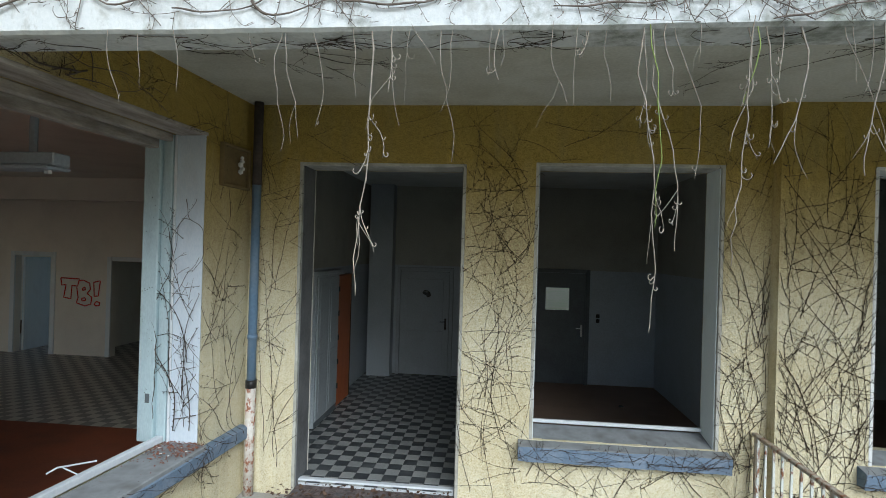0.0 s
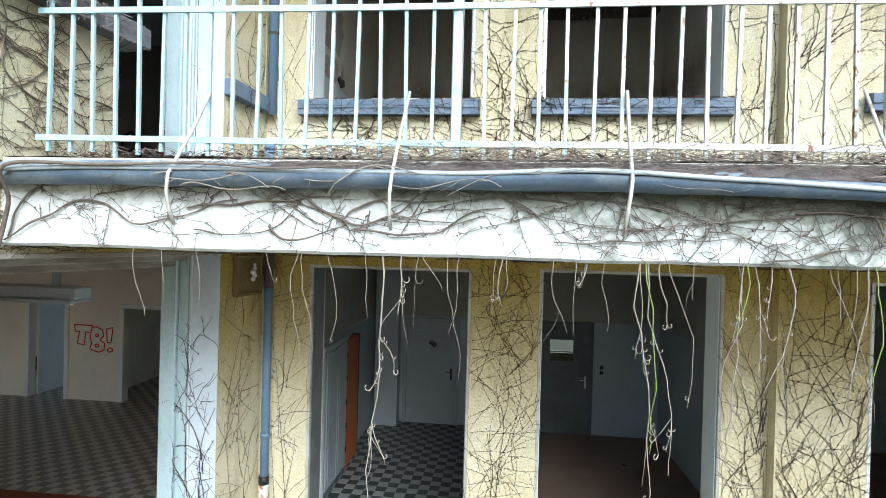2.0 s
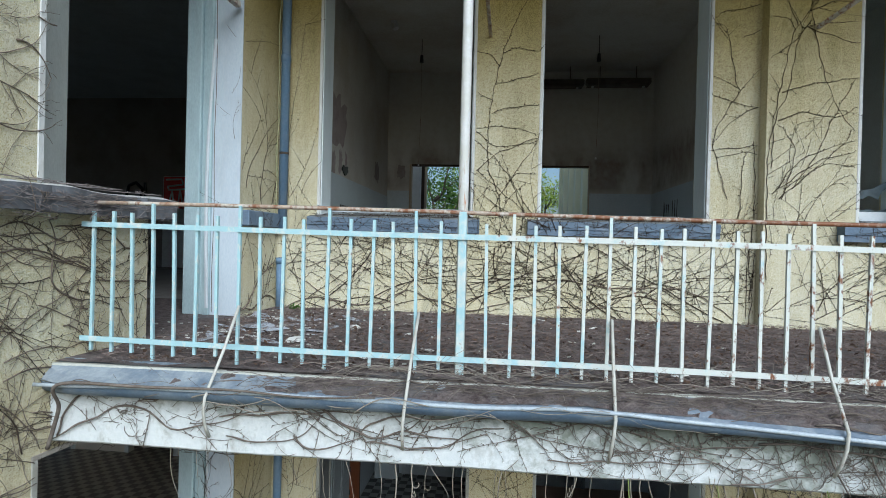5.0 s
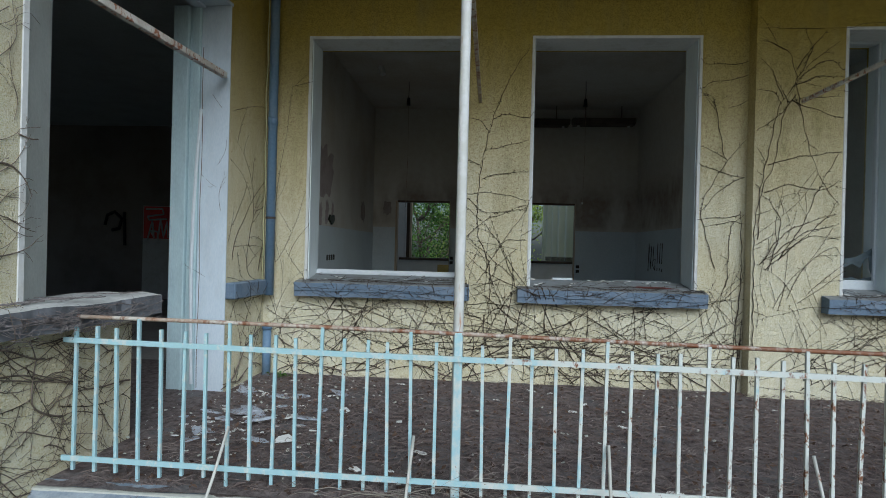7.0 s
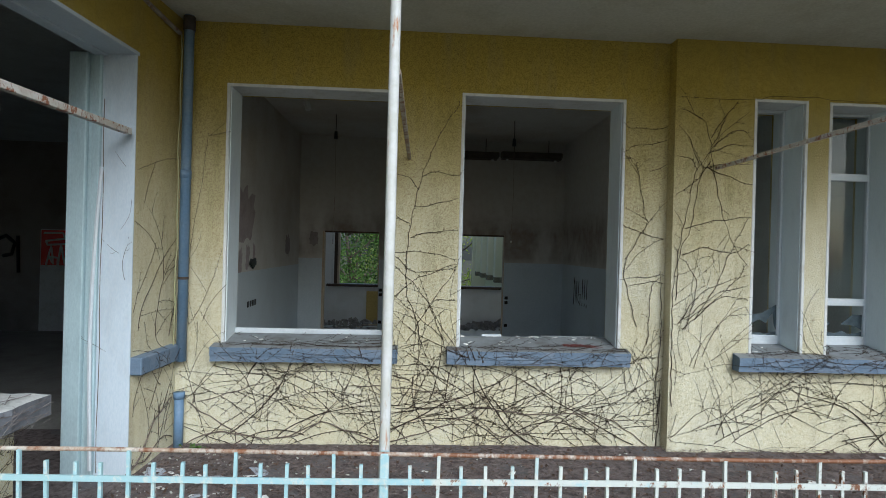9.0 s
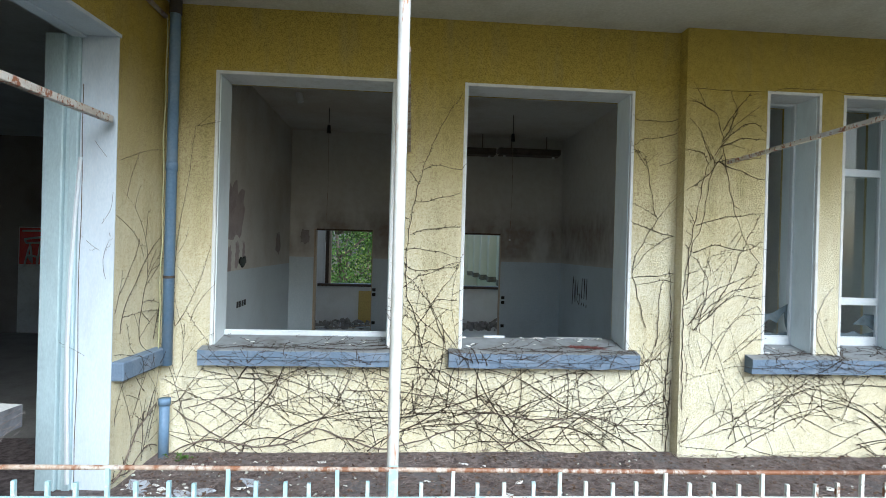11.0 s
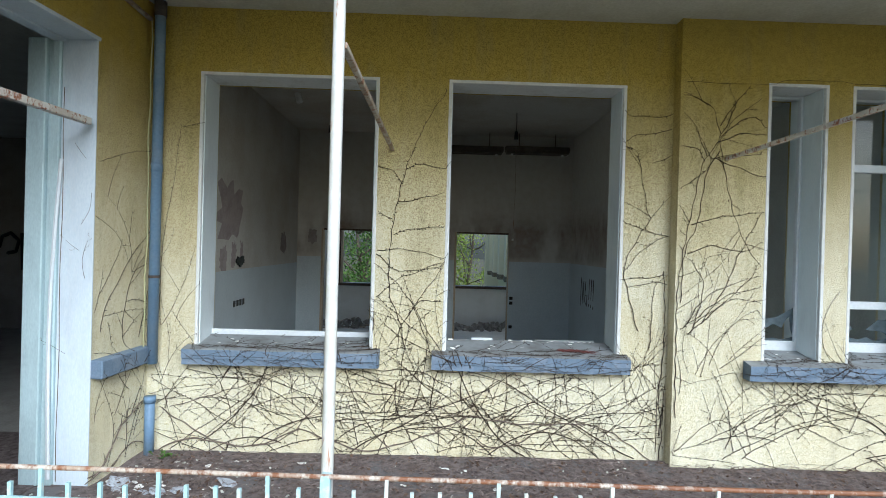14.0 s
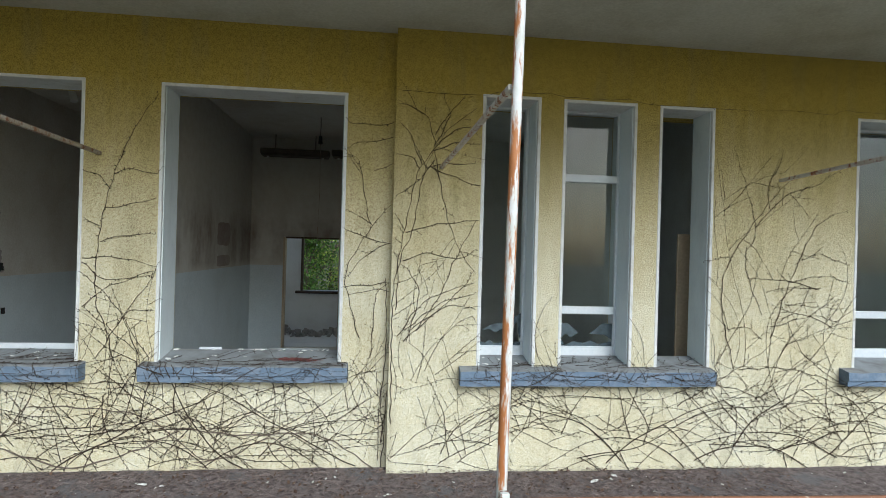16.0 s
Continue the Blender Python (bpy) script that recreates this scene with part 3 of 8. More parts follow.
def casement(name, hole, y, bars, label, shards):
    """A white plastic window: frame, cross bars, panes; shards: what is left of the lowest pane."""
    x0, x1, z0, z1 = hole[0] + 0.012, hole[1] - 0.012, hole[2] + 0.07, hole[3]
    t = thing(name, ((x0 + x1) / 2, y, z0), label, "window", kind="structure")
    f = 0.055
    part("frame_side", boxed(x0, x0 + f * 0.5, y, y + 0.06, z0, z1, 0.006), FRAMEWHITE, t)
    part("frame_side", boxed(x1 - f * 0.5, x1, y, y + 0.06, z0, z1, 0.006), FRAMEWHITE, t)
    part("frame_top", boxed(x0 + f * 0.5, x1 - f * 0.5, y + 0.002, y + 0.058, z1 - f * 0.6, z1 - 0.002, 0.006), FRAMEWHITE, t)
    part("frame_bottom", boxed(x0 + f * 0.5, x1 - f * 0.5, y - 0.004, y + 0.062, z0, z0 + 0.10, 0.006), FRAMEWHITE, t)
    for z in bars:
        part("cross_bar", boxed(x0 + f * 0.5, x1 - f * 0.5, y - 0.006, y + 0.058, z - 0.04, z + 0.04, 0.006), FRAMEWHITE, t)
    edges = [z0 + 0.10] + [v for z in bars for v in (z - 0.04, z + 0.04)] + [z1 - f * 0.6]
    for i, (a0, b0) in enumerate(zip(edges[0::2], edges[1::2])):
        if i == 0 and shards:
            continue
        p = part("pane", boxed(x0 + f * 0.4, x1 - f * 0.4, y + 0.028, y + 0.034, a0 - 0.005, b0 + 0.005), GLASS, t)
        p.visible_shadow = False
    rnd = random.Random(len(name))
    for pts in shards:
        bm = bmesh.new()
        lo = [bm.verts.new((x0 + u * (x1 - x0), y + 0.028, z0 + 0.10 + v)) for u, v in pts]
        hi = [bm.verts.new((v.co.x, y + 0.033, v.co.z)) for v in lo]
        bm.faces.new(lo), bm.faces.new(list(reversed(hi)))
        for k in range(len(lo)):
            bm.faces.new((lo[k], lo[(k + 1) % len(lo)], hi[(k + 1) % len(lo)], hi[k]))
        s = part("glass_shard", bm, SHARD, t, "broken milky glass shard")
        s.visible_shadow = False
    return t


SHARD = worn("milky_glass", (0.08, 0.105, 0.12), (0.04, 0.05, 0.055), 9.0, 0.5, amount=0.9, spec=0.25)
casement("window_10", N1, FB + 0.30, [], "narrow white plastic window with broken glass", [
    [(0.05, 0.0), (0.05, 0.05), (0.2, 0.02), (0.3, 0.06), (0.4, 0.015), (0.55, 0.03), (0.7, 0.01), (0.95, 0.04), (0.95, 0.0)],
    [(0.10, 0.15), (0.36, 0.22), (0.62, 0.24), (0.96, 0.34), (0.93, 0.27), (0.80, 0.21), (0.72, 0.13), (0.55, 0.17), (0.42, 0.13), (0.3, 0.17)],
    [(0.96, 0.04), (0.96, 0.36), (0.88, 0.24), (0.90, 0.12)]])
casement("window_11", N2, FB + 0.30, [5.49, 6.88], "white plastic window with cross bars and a smashed lower pane", [
    [(0.04, 0.0), (0.04, 0.24), (0.25, 0.24), (0.42, 0.14), (0.30, 0.09), (0.22, 0.13), (0.14, 0.08), (0.2, 0.02)],
    [(0.20, 0.0), (0.34, 0.05), (0.5, 0.03), (0.62, 0.06), (0.74, 0.02), (0.96, 0.05), (0.96, 0.0)],
    [(0.60, 0.13), (0.80, 0.24), (0.96, 0.24), (0.96, 0.07), (0.84, 0.12)]])
casement("window_12", N4, FB + 0.30, [5.49], "wide white plastic window with dark panes", [])

# ---- wing: lintels, jambs, sills, inner frames ----
for nm, z0, z1, lab in (("wing_jamb_lower", 0.63, 3.355, "white painted reveal with thin vines on it"), ("wing_jamb_upper", 3.92, HEAD + 0.015, "white painted door reveal, stained and cracked")):
    t = thing(nm, WING @ Vector((WFAR, 0.2, z0)), lab, "door frame", kind="structure")
    part("reveal_board", wing_box(WFAR - 0.004, WFAR + 0.010, -0.004, 0.29, z0, z1, 0.003), REVEALBLUE, t)
    part("frame_post", wing_box(WFAR - 0.10, WFAR + 0.035, 0.293, 0.36, z0, z1, 0.008), POSTBLUE, t)
    part("frame_rebate", wing_box(WFAR - 0.10, WFAR + 0.015, 0.362, 0.40, z0, z1, 0.006), POSTBLUE, t)
    part("frame_post", wing_box(WFAR - 0.10, WFAR + 0.05, 0.402, 0.56, z0, z1, 0.008), POSTBLUE, t)
    if "upper" in nm:
        part("seam", tube(bmesh.new(), [WING @ Vector((WFAR + 0.008, 0.268 + 0.006 * math.sin(k * 1.7), 3.95 + 0.36 * k)) for k in range(10)], 0.0045, 5), DARKWOOD, t, "dark open seam beside the reveal board")
        part("cover_strip", tube(bmesh.new(), [WING @ Vector((WFAR + 0.02 + 0.012 * k, 0.275 + 0.045 * math.sin(k * 0.62), z)) for k, z in enumerate([6.6, 6.1, 5.6, 5.1, 4.6, 4.0])], 0.016, 6), FRAMEWHITE, t, "bent white cover strip")
    else:
        part("cover_strip", wing_box(WFAR + 0.012, WFAR + 0.03, 0.255, 0.28, z0, z1, 0.004), FRAMEWHITE, t)
        part("latch_plate", wing_box(WFAR + 0.05, WFAR + 0.056, 0.44, 0.48, 0.98, 1.06), DARKDOOR, t, "dark latch plate")
for nm, z, wood, lab in (("wing_lintel_lower", 3.36, WOODGREY, "weathered grey wooden lintel of the wing opening"), ("wing_lintel_upper", HEAD + 0.02, None, "white painted lintel of the wing opening")):
    t = thing(nm, WING @ Vector((1.9, 0.2, z)), lab, "lintel", kind="structure")
    part("lintel_board", wing_box(WFAR - 0.03, WNEAR + 0.03, -0.006, 0.25, z - 0.012, z + 0.02, 0.004), wood or REVEALBLUE, t)
    if wood:
        part("frame_head", wing_box(WFAR + 0.03, WNEAR - 0.02, 0.293, 0.36, z - 0.07, z + 0.0, 0.008), wood, t)
        part("frame_head", wing_box(WFAR + 0.03, WNEAR - 0.02, 0.42, 0.52, z - 0.13, z - 0.02, 0.008), wood, t)
    else:
        part("frame_head", wing_box(WFAR + 0.012, WNEAR - 0.02, 0.251, 0.36, z - 0.03, z + 0.0, 0.006), REVEALBLUE, t)
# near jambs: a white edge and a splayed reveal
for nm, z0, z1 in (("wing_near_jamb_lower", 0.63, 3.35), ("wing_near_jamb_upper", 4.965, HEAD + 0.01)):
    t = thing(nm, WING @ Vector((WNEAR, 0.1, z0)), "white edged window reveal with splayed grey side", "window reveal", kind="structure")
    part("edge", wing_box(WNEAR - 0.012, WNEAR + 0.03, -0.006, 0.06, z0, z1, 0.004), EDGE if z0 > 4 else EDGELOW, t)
    if z0 < 4:
        continue
    bm = bmesh.new()
    ring = [(WNEAR - 0.014, 0.02), (WNEAR - 0.42, 0.25), (WNEAR - 0.42, 0.30), (WNEAR - 0.014, 0.30)]
    lo = [bm.verts.new(WING @ Vector((u, d, z0))) for u, d in ring]
    hi = [bm.verts.new(WING @ Vector((u, d, z1))) for u, d in ring]
    bm.faces.new(lo), bm.faces.new(list(reversed(hi)))
    for k in range(4):
        bm.faces.new((lo[k], lo[(k + 1) % 4], hi[(k + 1) % 4], hi[k]))
    part("splay", bm, PLASTER, t)
# sills of the wing
bm = wing_box(0.09, WFAR - 0.0, -0.10, 0.05, 4.80, 4.955, 0.01)
solid("wing_sill", bm, SILL, "blue-grey painted sill band beside the doorway", "sill", "window sills", "structure")
bm = bmesh.new()
box(bm, 0.09, WNEAR + 0.2, -0.11, -0.001, 0.47, 0.60, 0.012, WING)
solid("wing_sill", bm, SILL, "blue-grey moulded sill along the wing wall", "sill", "window sills", "structure")
bm = wing_box(WFAR + 0.002, WNEAR, -0.10, 0.30, 0.585, 0.635, 0.008)
solid("wing_sill_top", bm, SILLTOP, "weathered grey cement sill top", "sill", kind="structure")
solid("wing_sill_strip", wing_box(WFAR + 0.04, WNEAR, 0.30, 0.36, 0.64, 0.70, 0.008), FRAMEWHITE, "white frame strip on the wing sill", "window frame", kind="structure")

# coping of the wing's low wall: worn slab with a broken edge
bm = bmesh.new()
nx, ny = 40, 8
grid = {}
for i in range(nx + 1):
    for j in range(ny + 1):
        u, d = 1.90 + (4.6 - 1.90) * i / nx, -0.13 + 0.52 * j / ny
        p = WING @ Vector((u + (0.02 * noise.noise((j * 1.3, 5, 2)) if i == 0 else 0), d + (0.02 * noise.noise((i * 0.9, 3, 1)) if j == 0 else 0), 0))
        p.z = 4.955 + 0.02 * noise.noise(p * 4) + (-0.015 if j in (0, ny) or i == 0 else 0)
        grid[i, j, 1] = bm.verts.new(p)
        grid[i, j, 0] = bm.verts.new((p.x, p.y, 4.80 + 0.01 * noise.noise(p * 5)))
for i in range(nx):
    for j in range(ny):
        for k in (0, 1):
            bm.faces.new((grid[i, j, k], grid[i + 1, j, k], grid[i + 1, j + 1, k], grid[i, j + 1, k]))
for i in range(nx):
    for j in (0, ny):
        bm.faces.new((grid[i, j, 0], grid[i + 1, j, 0], grid[i + 1, j, 1], grid[i, j, 1]))
for j in range(ny):
    for i in (0, nx):
        bm.faces.new((grid[i, j, 0], grid[i, j + 1, 0], grid[i, j + 1, 1], grid[i, j, 1]))
bmesh.ops.recalc_face_normals(bm, faces=bm.faces)
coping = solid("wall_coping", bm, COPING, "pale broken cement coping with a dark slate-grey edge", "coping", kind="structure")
# Upward faces get the pale material, all others the dark one.
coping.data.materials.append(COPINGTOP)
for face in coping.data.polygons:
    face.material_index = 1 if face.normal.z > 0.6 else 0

structure("wing_threshold", wing_box(WFAR + 0.002, WDOOR - 0.002, -0.02, 0.40, 3.84, 3.925, 0.006), LITTER, "dirty concrete threshold of the wing door", "threshold")

# ---- balcony edge ----
def slab_beam():
    """The downstand at the front of the slab, with a wavering lower edge."""
    bm = bmesh.new()
    rows = []
    n = 120
    for i in range(n + 1):
        x = -2.72 + (XR + 2.72) * i / n
        w = 0.012 * noise.noise((x * 1.1, 0, 7)) + 0.006 * noise.noise((x * 6, 2, 0))
        prof = [(EDGEY, SOF1 - 0.02), (EDGEY - 0.004 + w * 0.5, 3.66), (EDGEY + w * 0.4, 3.44 + w), (EDGEY + 0.02, 3.425 + w), (EDGEY + 0.25, 3.43), (EDGEY + 0.26, SOF1 - 0.003)]
        rows.append([bm.verts.new((x, y, z)) for y, z in prof])
    for a0, b0 in zip(rows, rows[1:]):
        for k in range(len(rows[0])):
            bm.faces.new((a0[k], a0[(k + 1) % 6], b0[(k + 1) % 6], b0[k]))
    bm.faces.new(rows[0]), bm.faces.new(list(reversed(rows[-1])))
    return bm


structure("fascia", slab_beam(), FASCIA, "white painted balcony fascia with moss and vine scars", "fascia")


def gutter():
    """A flat zinc apron over the slab's edge, a rolled bead along its lip and the half-round trough below, sagging to one side."""
    t = thing("gutter", (2.0, 2.36, 3.8), "blue-grey zinc gutter, sagging and overgrown with dead vines", "gutter")

    def sag(x):
        return 0.010 * noise.noise((x * 1.7, 1, 4)) - (0.075 * min(1.0, max(0.0, x - 0.6) / 1.6) ** 1.2)

    def sheet(prof, x0, n, taper):
        bm, rows = bmesh.new(), []
        for i in range(n + 1):
            x = x0 + (XR - x0) * i / n
            k = min(1.0, (x - x0 + 0.02) / taper)
            rows.append([bm.verts.new((x, EDGEY + (y - EDGEY) * (0.35 + 0.65 * k) if y < EDGEY else y, z + f * sag(x) + 0.006 * noise.noise((x * 5, y * 9, z)))) for y, z, f in prof])
        m_ = len(prof)
        for a0, b0 in zip(rows, rows[1:]):
            for j in range(m_):
                bm.faces.new((a0[j], a0[(j + 1) % m_], b0[(j + 1) % m_], b0[j]))
        bm.faces.new(rows[0])
        bm.faces.new(list(reversed(rows[-1])))
        return bm

    part("apron", sheet([(EDGEY + 0.10, 3.912, 0), (EDGEY + 0.01, 3.893, 0), (2.42, 3.855, 0.4), (2.345, 3.828, 1), (2.345, 3.822, 1), (2.42, 3.848, 0.4), (EDGEY + 0.01, 3.884, 0), (EDGEY + 0.10, 3.900, 0)], -2.74, 100, 0.25), ZINC, t, "flat pale zinc apron")
    curve = [(2.412 - 0.074 * math.cos(th), 3.815 - 0.066 * math.sin(th), 1 - k / 7) for k, th in enumerate([math.pi * 0.98 * j / 7 for j in range(8)])]
    inner = [(2.412 + (y - 2.412) * 0.94, z + 0.004, f) for y, z, f in reversed(curve)]
    part("trough", sheet(curve + inner, -2.74, 100, 0.25), ZINCSHADE, t, "half-round trough, its shade painted as dark zinc", smooth=True)
    pts = []
    for i in range(101):
        x = -2.68 + (XR + 2.6) * i / 100
        pts.append((x, 2.338 - 0.006 * math.sin(x * 2), 3.826 + sag(x) * 1.25 + 0.004 * math.sin(x * 3.1)))
    part("bead", tube(bmesh.new(), pts, 0.0115, 7), ZINCLIGHT, t, "rolled edge bead, its highlight painted as pale zinc", True)
    bm, rows = bmesh.new(), []
    for i in range(241):
        x = -1.9 + (XR + 1.9) * i / 240
        thin = min(1.0, i / 30) * 0.010
        rows.append([bm.verts.new((x, y + 0.014 * noise.noise((x * 3, y * 9, 6)), z + f * sag(x) - 0.006 + thin + 0.010 * noise.noise((x * 6, y * 14, 2)) + 0.006 * noise.noise((x * 19, y * 30, 8)))) for y, z, f in ((2.365, 3.836, 0.9), (2.40, 3.850, 0.55), (2.44, 3.864, 0.3), (2.48, 3.884, 0.1), (2.53, 3.900, 0), (2.60, 3.918, 0))])
    for a0, b0 in zip(rows, rows[1:]):
        for j in range(5):
            bm.faces.new((a0[j], b0[j], b0[j + 1], a0[j + 1]))
    solid("leaf_litter", bm, LITTER, "brown leaf litter spilling over the zinc apron", "litter", kind="stuff", smooth=True)
    return t


gutter()

# ---- railing ----
def railing():
    t = thing("balcony_railing", (0, RAILY, DECK), "turquoise painted steel balcony railing, flaking and rusty", "railing")

    def hz(x):
        return 4.875 - 0.010 * (x + 2.64) - 0.004 * math.sin(x * 1.3)

    xs = [-2.64 + 0.4 * i for i in range(31)]
    bm = bmesh.new()
    tube(bm, [(x, RAILY + 0.01 + 0.004 * math.sin(x * 2.3), hz(x)) for x in xs], 0.0125, 8)
    part("handrail", bm, HANDRAIL, t, "rust-brown peeling handrail", True)
    for nm, z, h in (("top_rail", 4.735, 0.0155), ("bottom_rail", 4.03, 0.0155)):
        bm = bmesh.new()
        rows = []
        for x in xs:
            zz = z - 0.009 * (x + 2.64) + 0.003 * math.sin(x * 1.7)
            rows.append([bm.verts.new(p) for p in ((x, RAILY - 0.022, zz - h), (x, RAILY - 0.022, zz + h), (x, RAILY - 0.010, zz + h), (x, RAILY - 0.010, zz - h))])
        for a0, b0 in zip(rows, rows[1:]):
            for k in range(4):
                bm.faces.new((a0[k], a0[(k + 1) % 4], b0[(k + 1) % 4], b0[k]))
        bm.faces.new(rows[0]), bm.faces.new(list(reversed(rows[-1])))
        part(nm, bm, RAIL, t)
    rnd = random.Random(5)
    step = 0.1358
    i = 0
    x = -2.58
    while x < XR - 0.3:
        longer = i % 4 == 3
        dz = -0.009 * (x + 2.64)
        z0, z1 = (DECK - 0.01, hz(x)) if longer else (3.955 + dz + rnd.uniform(-0.01, 0.01), 4.815 + dz + rnd.uniform(-0.008, 0.008))
        bm = bmesh.new()
        lean = rnd.uniform(-0.005, 0.005)
        pts = [(x + lean * k, RAILY + rnd.uniform(-0.002, 0.002), z0 + (z1 - z0) * k / 3) for k in range(4)]
        h = 0.0088
        rows = [[bm.verts.new((p[0] + sx, p[1] + sy, p[2])) for sx, sy in ((-h, -h), (h, -h), (h, h), (-h, h))] for p in pts]
        for a0, b0 in zip(rows, rows[1:]):
            for k in range(4):
                bm.faces.new((a0[k], a0[(k + 1) % 4], b0[(k + 1) % 4], b0[k]))
        bm.faces.new(rows[0]), bm.faces.new(list(reversed(rows[-1])))
        part("baluster", bm, RAIL, t)
        i += 1
        x += step
    for x in (-0.285, 3.09, 6.47):
        part("post", boxed(x - 0.024, x + 0.024, RAILY - 0.005, RAILY + 0.045, DECK - 0.01, 4.86, 0.004), RAIL, t)
    for k in range(9):
        x = -1.63 + 1.0864 * k
        bm = bmesh.new()
        j = rnd.uniform(-0.02, 0.02)
        tube(bm, [(x + 0.02, RAILY - 0.025, 4.27), (x + 0.005, 2.47, 4.03), (x - 0.015 + j, 2.318, 3.80), (x - 0.022 + j, 2.318, 3.72), (x - 0.028 + j, 2.35, 3.63), (x - 0.03 + j, 2.40, 3.555)], 0.0092, 6)
        part("brace", bm, BRACE, t, "cream bent steel brace", True)
    return t


railing()


def pole(x, y, lean):
    t = thing("support_pole", (x, y, DECK), "white painted steel pole with flaking rust carrying the roof", "pole", "balcony poles")
    part("shaft", tube(bmesh.new(), [(x + lean * k / 8, y, DECK - 0.005 + (SOF2 - DECK + 0.005) * k / 8) for k in range(9)], 0.030, 10), POLE, t, smooth=True)
    part("base_plate", boxed(x - 0.05, x + 0.05, y - 0.05, y + 0.05, DECK - 0.004, DECK + 0.012, 0.004), HANDRAIL, t, "rusty base plate")
    return t


for x, y, lean in ((-0.29, 2.72, 0.0), (3.09, 2.77, 0.05), (6.47, 2.80, 0.0)):
    pole(x, y, lean)


def strut(p0, p1, label, r=0.017, mat=None):
    """A square brace bar from a pole to the wall."""
    d = Vector(p1) - Vector(p0)
    m = Matrix.Translation(p0) @ d.to_track_quat("Z", "Y").to_matrix().to_4x4()
    bm = boxed(-r, r, -r, r, 0, d.length, 0.004, m)
    return solid("brace_bar", bm, mat or STRUT, label, "brace bar", "brace bars")


strut((-2.60, 4.47, 6.90), (-2.74, 2.2, 6.90), "peeling white wooden brace bar across the doorway", 0.027, PIPEWHITE)
strut((-0.27, 2.75, 6.96), (-0.22, 5.34, 6.90), "rusty brown brace bar between pole and wall")
strut((3.10, 2.80, 6.97), (2.975, 5.195, 6.885), "rusty white brace bar between pole and wall", mat=PIPEWHITE)
strut((6.47, 2.83, 6.97), (6.52, 5.195, 6.905), "rusty white brace bar between pole and wall", mat=PIPEWHITE)

# ---- downpipes ----
def downpipe_upper():
    t = thing("downpipe", (-2.42, 5.22, 4.78), "blue-grey rain downpipe broken off above the floor", "downpipe", "downpipes")
    x, y = -2.425, 5.215
    part("pipe", tube(bmesh.new(), [(x, y, 4.79), (x, y, 7.9), (x, y, SOF2)], 0.048, 12), PIPE, t, smooth=True)
    part("collar", tube(bmesh.new(), [(x, y, 6.60), (x, y, 6.68)], 0.053, 12), PIPE, t, smooth=True)
    part("collar", tube(bmesh.new(), [(x, y, 8.06), (x, y, 8.20)], 0.056, 12), PIPEDARK, t, smooth=True)
    part("bracket", tube(bmesh.new(), [(x, y, 5.60), (x, y, 5.625)], 0.052, 12), PIPEDARK, t)
    u = thing("downpipe_stub", (x, y, DECK), "short blue-grey downpipe stub rising from the balcony floor", "downpipe", "downpipes")
    part("pipe", tube(bmesh.new(), [(x - 0.01, y, DECK - 0.005), (x - 0.01, y, 4.44)], 0.045, 12), PIPE, u, smooth=True)
    part("socket", tube(bmesh.new(), [(x - 0.01, y, 4.42), (x - 0.01, y, 4.48)], 0.054, 12), PIPE, u, smooth=True)
    c = solid("pipe_branch", tube(bmesh.new(), [(-2.50, 5.18, 8.02), (-2.58, 4.6, 8.10), (-2.66, 3.6, 8.14), (-2.72, 2.6, 8.17)], 0.022, 8), STRUT, "thin grey branch pipe under the soffit", "pipe", smooth=True)
    pts = [(-2.475 + 0.006 * math.sin(k * 1.9), 5.16 + 0.01 * math.sin(k * 0.8), 8.0 - 0.19 * k) for k in range(18)]
    solid("loose_cable", tube(bmesh.new(), pts, 0.006, 5), CABLE, "thin yellow-green cable hanging beside the pipe", "cable", smooth=True)


downpipe_upper()


def downpipe_lower():
    x, y = -2.425, 5.235
    t = thing("downpipe", (x, y, -0.1), "blue rain downpipe on a rust-stained white standpipe", "downpipe", "downpipes")
    part("pipe", tube(bmesh.new(), [(x, y, 1.03), (x, y, 3.0)], 0.044, 12), PIPE, t, smooth=True)
    part("stained_pipe", tube(bmesh.new(), [(x, y, 3.0), (x, y, SOF1)], 0.046, 12), PIPEDARK, t, "dark stained upper length", True)
    part("coupling", tube(bmesh.new(), [(x, y, 0.97), (x, y, 1.05)], 0.055, 12), BLACK, t, "black rubber coupling", True)
    part("collar", tube(bmesh.new(), [(x, y, 1.46), (x, y, 1.50)], 0.050, 12), PIPE, t, smooth=True)
    part("standpipe", tube(bmesh.new(), [(x, y, -0.1), (x, y, 0.98)], 0.050, 12), PIPEWHITE, t, "white pipe with rust stains", True)


downpipe_lower()


BOXBACK = worn("brown_box_back", (0.20, 0.15, 0.07), (0.12, 0.09, 0.05), 6.0, 0.9)


